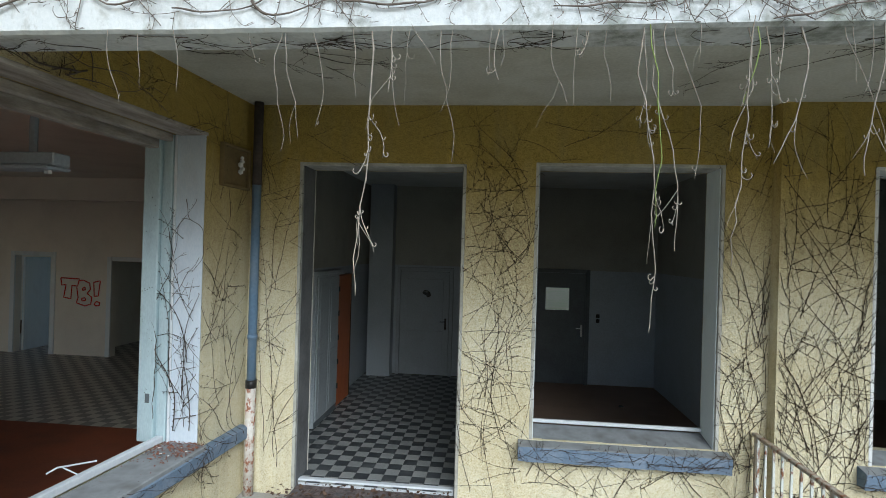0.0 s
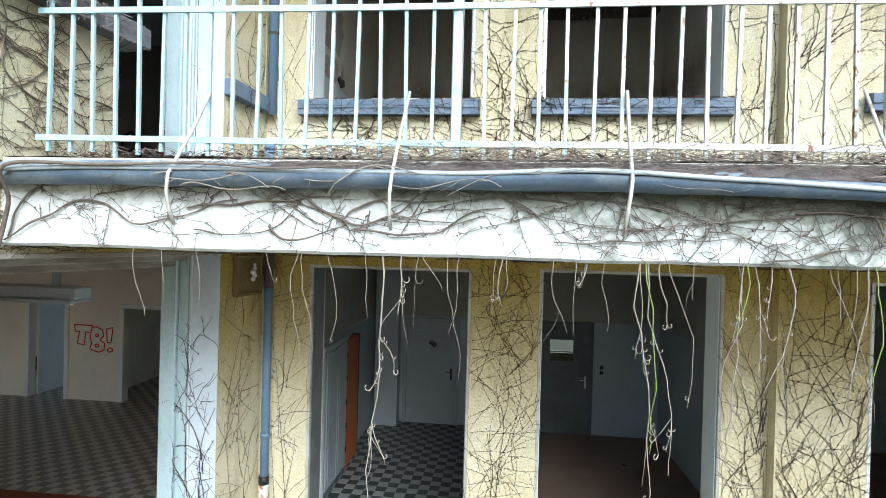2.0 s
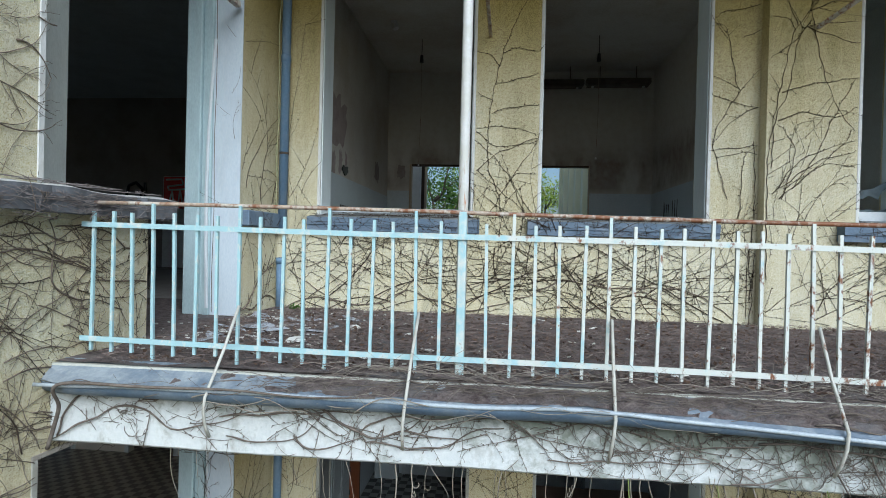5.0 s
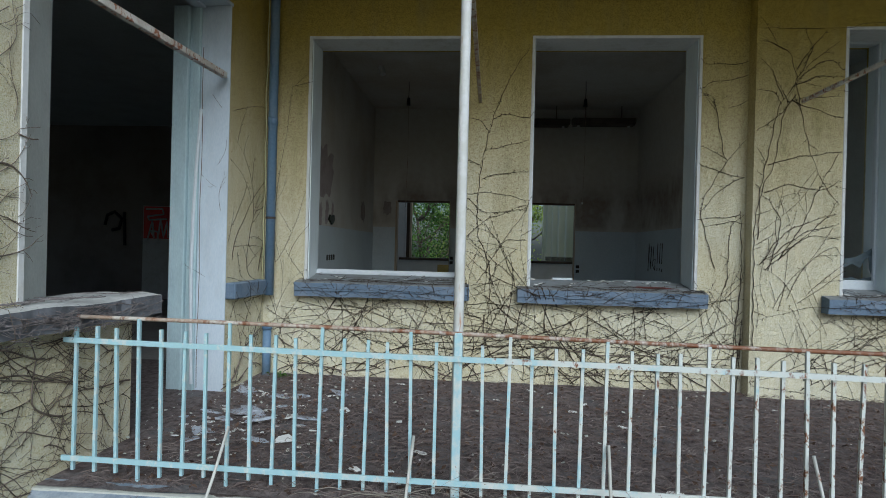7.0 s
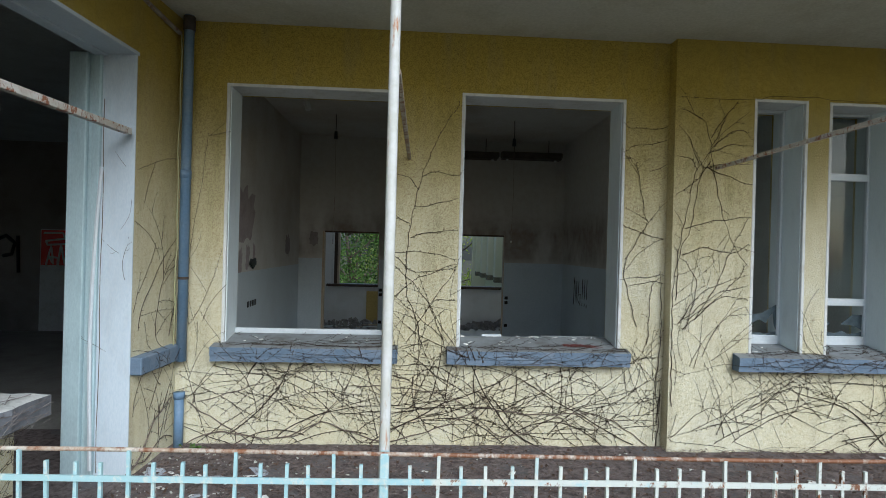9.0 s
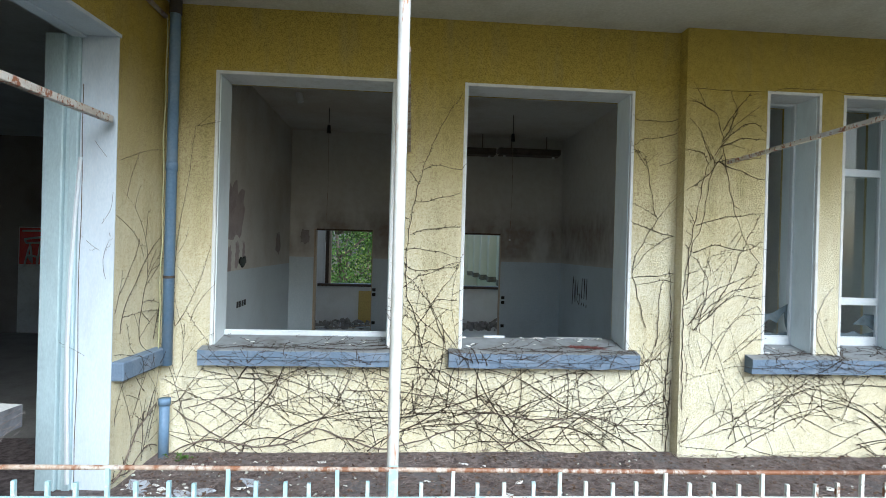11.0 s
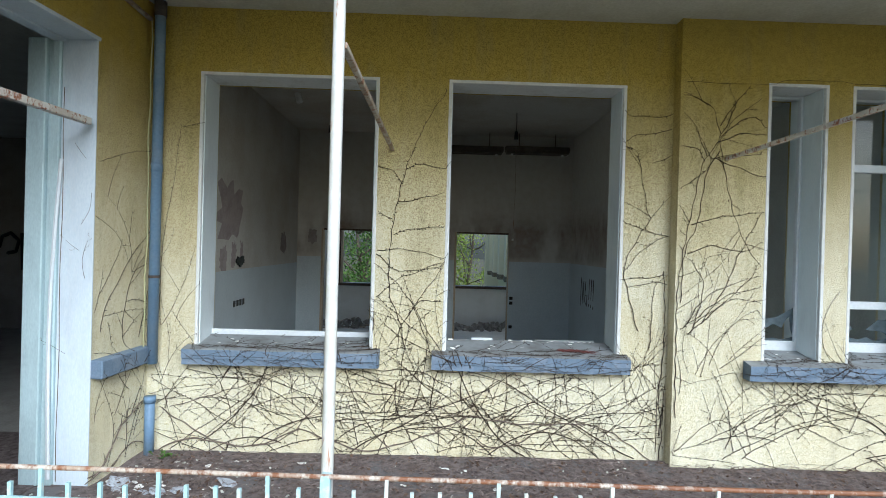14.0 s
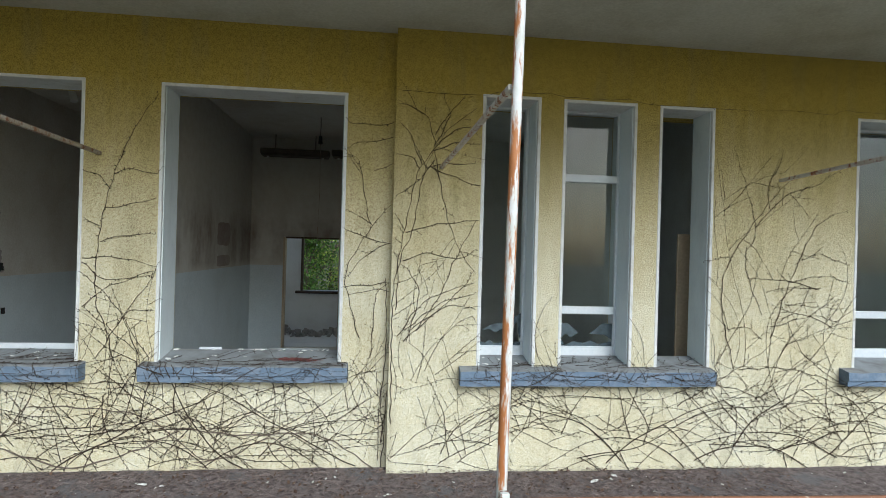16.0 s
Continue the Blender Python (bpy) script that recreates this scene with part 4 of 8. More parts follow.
def wall_box():
    t = thing("junction_box", WING @ Vector((0.33, 0, 3.0)), "open dark electrical box with torn fittings on the wall", "electrical box")
    part("back", wing_box(0.12, 0.56, -0.015, -0.003, 2.96, 3.32), BOXBACK, t)
    for u0, u1, z0, z1 in ((0.10, 0.125, 2.94, 3.34), (0.555, 0.58, 2.94, 3.34), (0.125, 0.555, 2.94, 2.965), (0.125, 0.555, 3.315, 3.34)):
        part("rim", wing_box(u0, u1, -0.05, -0.003, z0, z1, 0.004), BOXBACK, t)
    bm = bmesh.new()
    for k in range(5):
        rnd = random.Random(k)
        m = WING @ Matrix.Translation((0.26 + 0.04 * rnd.random(), -0.05, 3.10 + 0.035 * k))
        bmesh.ops.create_icosphere(bm, subdivisions=1, radius=0.018 + 0.012 * rnd.random(), matrix=m)
    part("fitting", bm, CHIP, t, "white broken ceramic fitting")


wall_box()

# ---- rooms behind ----
def room(name, x0, x1, y0, y1, z0, z1, walls, floor_mat, wall_mat, ceiling=True, top=None):
    """Plain inner walls: letters of walls name the sides that are closed (w, e, n)."""
    t = 0.12
    if "w" in walls:
        structure("wall_" + name + "_west", boxed(x0 - t, x0, y0, y1, z0, z1), wall_mat, "stained plaster wall of an empty room")
    if "e" in walls:
        structure("wall_" + name + "_east", boxed(x1, x1 + t, y0, y1, z0, z1), wall_mat, "stained plaster wall of an empty room")
    if "n" in walls:
        structure("wall_" + name + "_north", boxed(x0 - t, x1 + t, y1, y1 + t, z0, z1), wall_mat, "stained plaster wall of an empty room")
    if floor_mat:
        structure("floor_" + name, boxed(x0, x1, y0, y1, z0 - 0.15, z0), floor_mat, "dusty floor of an empty room", "floor")
    if ceiling:
        structure("ceiling_" + name, boxed(x0 - t, x1 + t, y0, y1 + t, z1, z1 + 0.1), top or PLASTER, "stained plaster ceiling", "ceiling")


YI = FA + THICK
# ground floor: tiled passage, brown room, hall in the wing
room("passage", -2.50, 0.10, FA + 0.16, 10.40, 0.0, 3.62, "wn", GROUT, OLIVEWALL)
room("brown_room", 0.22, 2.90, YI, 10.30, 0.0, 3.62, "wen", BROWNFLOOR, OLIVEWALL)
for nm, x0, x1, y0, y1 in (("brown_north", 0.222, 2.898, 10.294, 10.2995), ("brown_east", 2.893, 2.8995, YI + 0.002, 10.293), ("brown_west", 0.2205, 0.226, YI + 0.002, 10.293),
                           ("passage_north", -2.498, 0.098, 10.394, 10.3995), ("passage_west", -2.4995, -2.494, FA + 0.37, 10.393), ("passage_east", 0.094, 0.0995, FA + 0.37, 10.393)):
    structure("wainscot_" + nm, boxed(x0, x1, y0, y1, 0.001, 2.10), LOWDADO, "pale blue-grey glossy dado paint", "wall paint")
room("store", 3.02, 9.4, YI, 10.30, 0.0, 3.62, "en", BROWNFLOOR, PLASTER)
HX0 = -15.0
structure("wall_hall_north", holed_wall(HX0, -2.62, 0.0, 3.62, [(-10.10, -9.28, 0.0, 2.04), (-7.92, -6.9, 0.0, 1.98)], 10.50, 10.65), HALLWALL, "off-white plaster wall with two doorways and red graffiti")
# Unseen window holes, added in the west and south walls to light the hall.
structure("wall_hall_west", holed_wall(-1.2, 10.65, 0, 3.62, [(0.0, 1.8, 0.9, 3.2), (2.6, 4.4, 0.9, 3.2), (5.2, 7.0, 0.9, 3.2)], HX0 - 0.12, HX0, Matrix(((0, 1, 0, 0), (1, 0, 0, 0), (0, 0, 1, 0), (0, 0, 0, 1)))), HALLWALL, "off-white plaster wall")
structure("wall_hall_south", holed_wall(HX0 - 0.12, -2.9, 0, 3.62, [(-13.5, -11.0, 0.6, 3.3), (-10.0, -7.5, 0.6, 3.3), (-6.5, -4.0, 0.6, 3.3)], -1.35, -1.2), STUCCO, "ochre roughcast end wall of the wing")
structure("wall_hall_east", boxed(-2.94, -2.62, FA + 0.02, 10.5, 0, 3.62), HALLWALL, "off-white plaster wall")
structure("floor_hall_red", boxed(HX0, -3.0, -1.2, 6.55, -0.15, 0.0), RED, "worn red-brown coated floor", "floor")
structure("floor_hall", boxed(HX0, -2.62, 6.55, 13.5, -0.15, -0.012), GROUT, "grey grout bed of the tiled hall", "floor")
structure("ceiling_hall", boxed(HX0, -3.0, -1.2, 13.5, 3.62, 3.72), HALLWALL, "stained plaster ceiling", "ceiling")
structure("beam_hall", boxed(HX0, -2.95, 9.9, 10.2, 3.18, 3.62), HALLWALL, "plastered ceiling beam", "beam")
# Hole hidden behind the door jamb, added to light the back room.
structure("wall_back_room_north", holed_wall(HX0, -2.62, 0, 3.62, [(-11.45, -8.8, 0.3, 3.4)], 13.4, 13.5), HALLWALL, "pale plaster wall of the back room")
structure("wall_back_room_side", boxed(-8.7, -8.58, 10.65, 13.4, 0, 3.62), HALLWALL, "pale plaster wall of the back room")
SCREED = worn("pale_screed", (0.72, 0.69, 0.62), (0.55, 0.52, 0.46), 2.5, 0.9, amount=0.7, bumps=0.4)
WHITEWALL = worn("white_corridor_paint", (0.80, 0.79, 0.75), (0.66, 0.64, 0.58), 2.0, 0.85, amount=0.7, bumps=0.2)
# upper floor
UZ = 3.93
structure("floor_upper", boxed(-15, XR, YI, 12.7, UZ - 0.15, UZ), CONCRETE, "dusty concrete floor of the upper rooms", "floor")
structure("floor_upper_wing", boxed(-15, -3.0, -1.2, YI - 0.002, UZ - 0.15, UZ), LITTER, "dirty littered floor of the upper wing", "floor")
room("upper", -2.33, 2.78, YI, 10.20, UZ, 8.06, "e", None, SMOKED, top=SOOTED)
structure("wall_upper_west", boxed(-2.45, -2.33, YI, 10.20, UZ, 8.06), SOOTED, "stained plaster wall with peeled paint")
structure("wall_upper_partition", boxed(-0.11, 0.01, YI, 10.20, UZ, 8.06), SMOKED, "smoke-stained partition wall between the upper rooms")
DOORS_UP = [(-1.88, -0.80, UZ, 6.25), (0.60, 1.62, UZ, 6.25)]
structure("wall_upper_north", holed_wall(-2.45, 2.90, UZ, 8.06, DOORS_UP, 10.20, 10.34), SMOKED, "smoke-stained plaster wall with two doorways")
# The two outer openings are added out of sight to light the corridor.
WINS_UP = [(-3.9, -2.4, 5.08, 6.95), (-2.02, -0.3, 5.08, 6.95), (0.60, 2.3, 5.08, 6.95), (2.6, 3.9, 5.08, 6.95)]
structure("wall_corridor_north", holed_wall(-4.0, 4.0, UZ, 8.06, WINS_UP, 12.40, 12.70), WHITEWALL, "rear outer wall with empty windows")
# End walls low and open above, an unseen addition for daylight.
structure("wall_corridor_east", boxed(4, 4.12, 10.33, 12.7, UZ, 4.9), PLASTER, "low corridor end wall, open above to let in added daylight")
structure("wall_corridor_west", boxed(-4.12, -4, 10.33, 12.7, UZ, 4.9), PLASTER, "low corridor end wall, open above to let in added daylight")
room("upper_side", 2.92, 9.4, YI, 9.6, UZ, 8.06, "e", None, PLASTER)
# Unseen opening, added to light the wall behind the narrow windows.
structure("wall_upper_side_north", holed_wall(2.80, 9.52, UZ, 8.06, [(2.96, 4.05, 4.6, 7.6)], 9.6, 9.72), PLASTER, "plaster wall of the side room with an added unseen opening")
# Added partition: blocks the wide window's light from the third narrow room.
structure("wall_upper_side_east", boxed(6.4, 6.5, YI, 9.6, UZ, 8.06), PLASTER, "added plaster partition keeping the narrow side room dark")
structure("wall_upper_side_return", boxed(4.98, 5.08, YI, 9.6, UZ, 8.06), PLASTER, "pale partition wall of the side room")
structure("wall_upper_wing_north", boxed(-15, -2.45, 12.0, 12.12, UZ, 8.06), DARKPLASTER, "dark brown plaster wall with graffiti")
# West wall in four pieces round an unseen opening added to light the wing.
for y0, y1, z0, z1 in ((-1.2, 2.6, UZ, 8.06), (2.601, 9.2, UZ, 4.9), (2.601, 9.2, 7.5, 8.06), (9.201, 12.0, UZ, 8.06)):
    structure("wall_upper_wing_west", boxed(-15.1, -15, y0, y1, z0, z1), PLASTER, "plaster wall of the upper wing with an added unseen opening")
structure("wall_upper_wing_south", boxed(-15.1, -2.9, -1.35, -1.2, UZ, 8.06), STUCCO, "ochre roughcast end wall of the wing")
structure("wall_upper_wing_east", boxed(-2.95, -2.46, YI - 0.0, 12.0, UZ, 8.06), PLASTER, "plaster wall of the upper wing")
structure("ceiling_upper_wing", boxed(-15, -3.0, -1.2, 12.1, 8.06, 8.16), PLASTER, "plaster ceiling of the upper wing", "ceiling")

# ---- bare climbing vines ----
class Tubes:
    """Gathers many thin tapered stems into one mesh."""

    def __init__(self):
        self.verts, self.faces, self.count = [], [], 0

    def add(self, pts, radii, ref, sides=4):
        p = np.asarray(pts, dtype=float)
        if len(p) < 2:
            return
        t = np.gradient(p, axis=0)
        t /= np.linalg.norm(t, axis=1)[:, None] + 1e-9
        n = np.asarray(ref, dtype=float)[None, :] - t * (t @ np.asarray(ref, dtype=float))[:, None]
        bad = np.linalg.norm(n, axis=1) < 0.05
        n[bad] = np.cross(t[bad], (0.3, 0.5, 0.8))
        n /= np.linalg.norm(n, axis=1)[:, None]
        b = np.cross(t, n)
        r = np.asarray(radii, dtype=float)[:, None]
        rings = np.stack([p + r * (math.cos(a_) * n + math.sin(a_) * b) for a_ in [2 * math.pi * k / sides for k in range(sides)]], axis=1)
        self.verts.append(rings.reshape(-1, 3))
        base = self.count
        for i in range(len(p) - 1):
            for k in range(sides):
                k2 = (k + 1) % sides
                self.faces.append((base + i * sides + k, base + i * sides + k2, base + (i + 1) * sides + k2, base + (i + 1) * sides + k))
        self.faces.append(tuple(base + k for k in range(sides))[::-1])
        self.faces.append(tuple(base + (len(p) - 1) * sides + k for k in range(sides)))
        self.count += len(p) * sides

    def build(self, name, mat):
        me = bpy.data.meshes.new(name)
        me.from_pydata(np.concatenate(self.verts).tolist(), [], self.faces)
        me.polygons.foreach_set("use_smooth", [True] * len(me.polygons))
        me.materials.append(mat)
        return new(name, me)


class Wall:
    """A flat face for vines: place(u, v, off) gives the point; holes stop stems, bumps lift them."""

    def __init__(self, place, ref, holes, bumps, bounds):
        self.place, self.ref, self.holes, self.bumps, self.bounds = place, ref, holes, bumps, bounds

    def inside(self, u, v):
        b = self.bounds
        return b[0] < u < b[1] and b[2] < v < b[3]

    def blocked(self, u, v):
        return any(h[0] < u < h[1] and h[2] < v < h[3] for h in self.holes)

    def lift(self, u, v):
        return max([0.0] + [h[4] for h in self.bumps if h[0] - 0.02 < u < h[1] + 0.02 and h[2] - 0.02 < v < h[3] + 0.01])


def stem(tubes, wall, rnd, u, v, ang, length, r0, r1, wander=0.25, pull=0.08, pref=None, branch=0.35, level=0, spur=0.5, over=0.0, step=0.032, out=0.0, fork=(0.35, 1.1)):
    """One stem that wanders over the wall, with side shoots and little spurs. over: how far it may hang into an opening."""
    pref = ang if pref is None else pref
    pts, rad = [], []
    n = max(3, int(length / step))
    turn, free = 0.0, 0.0
    phase = rnd.uniform(0, 9)
    kids = []
    lifted = 0.0
    for i in range(n):
        f = i / (n - 1)
        target = wall.lift(u, v)
        lifted += (target - lifted) * 0.5
        off = r0 * 0.6 + 0.004 + 0.008 * max(0, math.sin(i * 0.35 + phase)) + lifted + out
        pts.append(wall.place(u, v, off))
        rad.append(r0 + (r1 - r0) * f)
        turn = turn * 0.75 + rnd.gauss(0, wander) * 0.5
        ang += turn * 0.5 + (pref - ang) * pull
        if rnd.random() < 0.06:
            ang += rnd.uniform(-0.5, 0.5)
        nu, nv = u + math.cos(ang) * step, v + math.sin(ang) * step
        if not wall.inside(nu, nv):
            break
        if wall.blocked(nu, nv):
            free += step
            if free > over:
                break
        u, v = nu, nv
        if level < 2 and rnd.random() < branch * step / 0.12:
            kids.append((u, v, ang, f))
        elif rnd.random() < spur * step / 0.07:
            side = rnd.choice((-1, 1)) * rnd.uniform(0.5, 1.3)
            L = rnd.uniform(0.012, 0.05)
            q = [wall.place(u, v, off), wall.place(u + math.cos(ang + side) * L * 0.6, v + math.sin(ang + side) * L * 0.6, off + 0.008), wall.place(u + math.cos(ang + side * 0.7) * L, v + math.sin(ang + side * 0.7) * L, off + rnd.uniform(0.0, 0.02))]
            r = max(0.0012, rad[-1] * 0.5)
            tubes.add(q, [r, r * 0.9, r * 1.25], wall.ref, 3)
    tubes.add(pts, rad, wall.ref, 5 if r0 > 0.008 else 4)
    for ku, kv, ka, f in kids:
        side = rnd.choice((-1, 1)) * rnd.uniform(*fork)
        stem(tubes, wall, rnd, ku, kv, ka + side, length * (1 - 0.6 * f) * rnd.uniform(0.2, 0.6), max(0.0018, (r0 + (r1 - r0) * f) * 0.62), 0.0014, wander * 1.15, pull * 0.7, None, branch * 0.8, level + 1, spur, over, step, out, fork)


def vine_patch(label, wall, seed, jobs, mat=None, name="climbing_vines"):
    """jobs: (count, (u0, u1, v0, v1), (angle0, angle1), (length0, length1), (r0 range), keywords)."""
    rnd = random.Random(seed)
    tubes = Tubes()
    for count, (u0, u1, v0, v1), (a0, a1), (l0, l1), (ra, rb), kw in jobs:
        for _ in range(count):
            for _try in range(12):
                u, v = rnd.uniform(u0, u1), rnd.uniform(v0, v1)
                if not wall.blocked(u, v):
                    break
            else:
                continue
            ang = radians(rnd.uniform(a0, a1))
            stem(tubes, wall, rnd, u, v, ang, rnd.uniform(l0, l1), rnd.uniform(ra, rb) * 0.85, 0.0013, **kw)
    ob = tubes.build(name, mat or BARK)
    return tagged(ob, label, "vine", kind="stuff")


def runner(tubes, wall, rnd, u, v, ang, length, r, level=0, over=0.05, flat=0.0, side_shoots=0.14):
    """A long wiry stem in sweeping arcs, with nodes, buds and a few side shoots of the same kind. flat: how soon it bends over to the level."""
    step, bend = 0.026, rnd.gauss(0, 1.0)
    n = max(4, int(length / step))
    node, free, lifted = rnd.randint(1, 3), 0.0, wall.lift(u, v)
    phase, side = rnd.uniform(0, 9), rnd.choice((-1, 1))
    pts, rad = [], []
    for i in range(n):
        lifted += (wall.lift(u, v) - lifted) * 0.5
        off = r + 0.003 + 0.006 * max(0, math.sin(i * 0.3 + phase)) + lifted
        pts.append(wall.place(u, v, off))
        rad.append(max(0.0011, r * (1 - 0.72 * (i / n) ** 1.3)))
        bend = max(-1.9, min(1.9, bend + rnd.gauss(0, 0.30) - bend * 0.04))
        ang += bend * step - flat * step * math.sin(2 * ang)
        if i % node == node - 1:
            ang += rnd.uniform(-0.06, 0.06)
            side = -side
            rad[-1] *= 1.3
            if level < 2 and rnd.random() < side_shoots * node / 3 and length > 0.25:
                runner(tubes, wall, rnd, u, v, ang + side * rnd.uniform(0.5, 1.3), length * rnd.uniform(0.2, 0.55), max(0.0016, r * 0.78), level + 1, over, flat * 0.5, side_shoots)
            elif rnd.random() < 0.7 and r < 0.0042:
                L, a_ = rnd.uniform(0.008, 0.020), ang + side * rnd.uniform(0.6, 1.2)
                q = [pts[-1], wall.place(u + math.cos(a_) * L * 0.6, v + math.sin(a_) * L * 0.6, off + 0.005), wall.place(u + math.cos(a_) * L, v + math.sin(a_) * L, off + 0.008)]
                tubes.add(q, [r * 0.7, max(0.0026, r * 1.4), max(0.0018, r)], wall.ref, 3)
        nu, nv = u + math.cos(ang) * step, v + math.sin(ang) * step
        if not wall.inside(nu, nv):
            break
        if wall.blocked(nu, nv):
            free += step
            if free > over:
                break
        u, v = nu, nv
    tubes.add(pts, rad, wall.ref, 4)


def web(label, wall, seed, jobs, mat=None):
    """jobs: (count, (u0, u1, v0, v1), (angle0, angle1), (length0, length1), (radius0, radius1))."""
    rnd = random.Random(seed)
    tubes = Tubes()
    for count, (u0, u1, v0, v1), (a0, a1), (l0, l1), (ra, rb), *more in jobs:
        for k in range(count):
            u, v = u0 + (u1 - u0) * (k + rnd.random()) / count, rnd.uniform(v0, v1)
            if not wall.blocked(u, v):
                runner(tubes, wall, rnd, u, v, radians(rnd.uniform(a0, a1)), rnd.uniform(l0, l1), rnd.uniform(ra, rb), 0, 0.05, *more)
    return tagged(tubes.build("climbing_vines", mat or BARK), label, "vine", kind="stuff")


wallA = Wall(lambda u, v, o: (u, FA - o, v), (0, -1, 0), [UP1, UP2], [(-2.19, -0.27, 4.79, 4.95, 0.125), (0.23, 2.15, 4.79, 4.95, 0.125)], (-2.50, 2.51, 3.90, 7.75))
wallB = Wall(lambda u, v, o: (u, FB - o, v), (0, -1, 0), [N1, N2, N3, N4], [(3.20, 5.79, 4.79, 4.95, 0.125), (7.24, 9.2, 4.79, 4.95, 0.125)], (2.53, 9.4, 3.90, 7.75))
lowA = Wall(lambda u, v, o: (u, FA - o, v), (0, -1, 0), [LOWDOOR, LOWWIN], [(0.24, 2.18, 0.42, 0.59, 0.125)], (-2.50, 2.51, -0.1, 3.82))
lowB = Wall(lambda u, v, o: (u, FB - o, v), (0, -1, 0), [LN1, LN2], [(3.2, 5.0, 0.42, 0.59, 0.125)], (2.53, 6.0, -0.1, 3.82))
UPH = (WFAR, WDOOR, 3.88, HEAD)
UPW = (WDOOR - 0.1, WNEAR, 4.80, HEAD)
wingU = Wall(lambda u, v, o: WING @ Vector((u, -o, v)), tuple(WING.to_3x3() @ Vector((0, -1, 0))), [UPH, UPW, (WFAR - 0.02, WNEAR, 0.62, 3.40)], [(0.09, 0.85, 4.79, 4.96, 0.11), (1.9, 4.6, 4.78, 4.97, 0.165)], (0.03, 4.4, 3.0, 8.1))
wingL = Wall(lambda u, v, o: WING @ Vector((u, -o, v)), tuple(WING.to_3x3() @ Vector((0, -1, 0))), [(WFAR, WNEAR, 0.62, 3.36)], [(0.09, 3.1, 0.46, 0.61, 0.12)], (0.03, 4.4, -0.1, 3.84))
jambface = Wall(lambda u, v, o: WING @ Vector((WFAR + 0.035 + o, u, v)), tuple(WING.to_3x3() @ Vector((1, 0, 0))), [], [], (-0.01, 0.55, 0.64, 7.5))
fasciaface = Wall(lambda u, v, o: (u, EDGEY - 0.01 - o, v), (0, -1, 0), [], [], (-2.72, 9.3, 3.43, 3.86))
soffitface = Wall(lambda u, v, o: (u, v, SOF1 - o), (0, 0, -1), [], [], (-2.5, 6.0, 2.78, 5.30))
beamface = Wall(lambda u, v, o: (u, v, 3.425 - o), (0, 0, -1), [], [], (-2.7, 6.0, EDGEY + 0.01, EDGEY + 0.26))

FINE, MID = (0.0022, 0.0042), (0.004, 0.0065)
arch = dict(wander=0.22, pull=0.05, branch=0.5, over=0.04)
upright = dict(wander=0.30, pull=0.06, branch=0.5, over=0.05)
def smooth_line(pts, step=0.03):
    """A soft curve through a few points."""
    p = [np.array(q, dtype=float) for q in pts]
    p = [2 * p[0] - p[1]] + p + [2 * p[-1] - p[-2]]
    out = []
    for a0, b0, c0, d0 in zip(p, p[1:], p[2:], p[3:]):
        n = max(2, int(np.linalg.norm(c0 - b0) / step))
        for k in range(n):
            t = k / n
            out.append(0.5 * ((2 * b0) + (c0 - a0) * t + (2 * a0 - 5 * b0 + 4 * c0 - d0) * t * t + (3 * b0 - a0 - 3 * c0 + d0) * t ** 3))
    return out + [p[-2]]


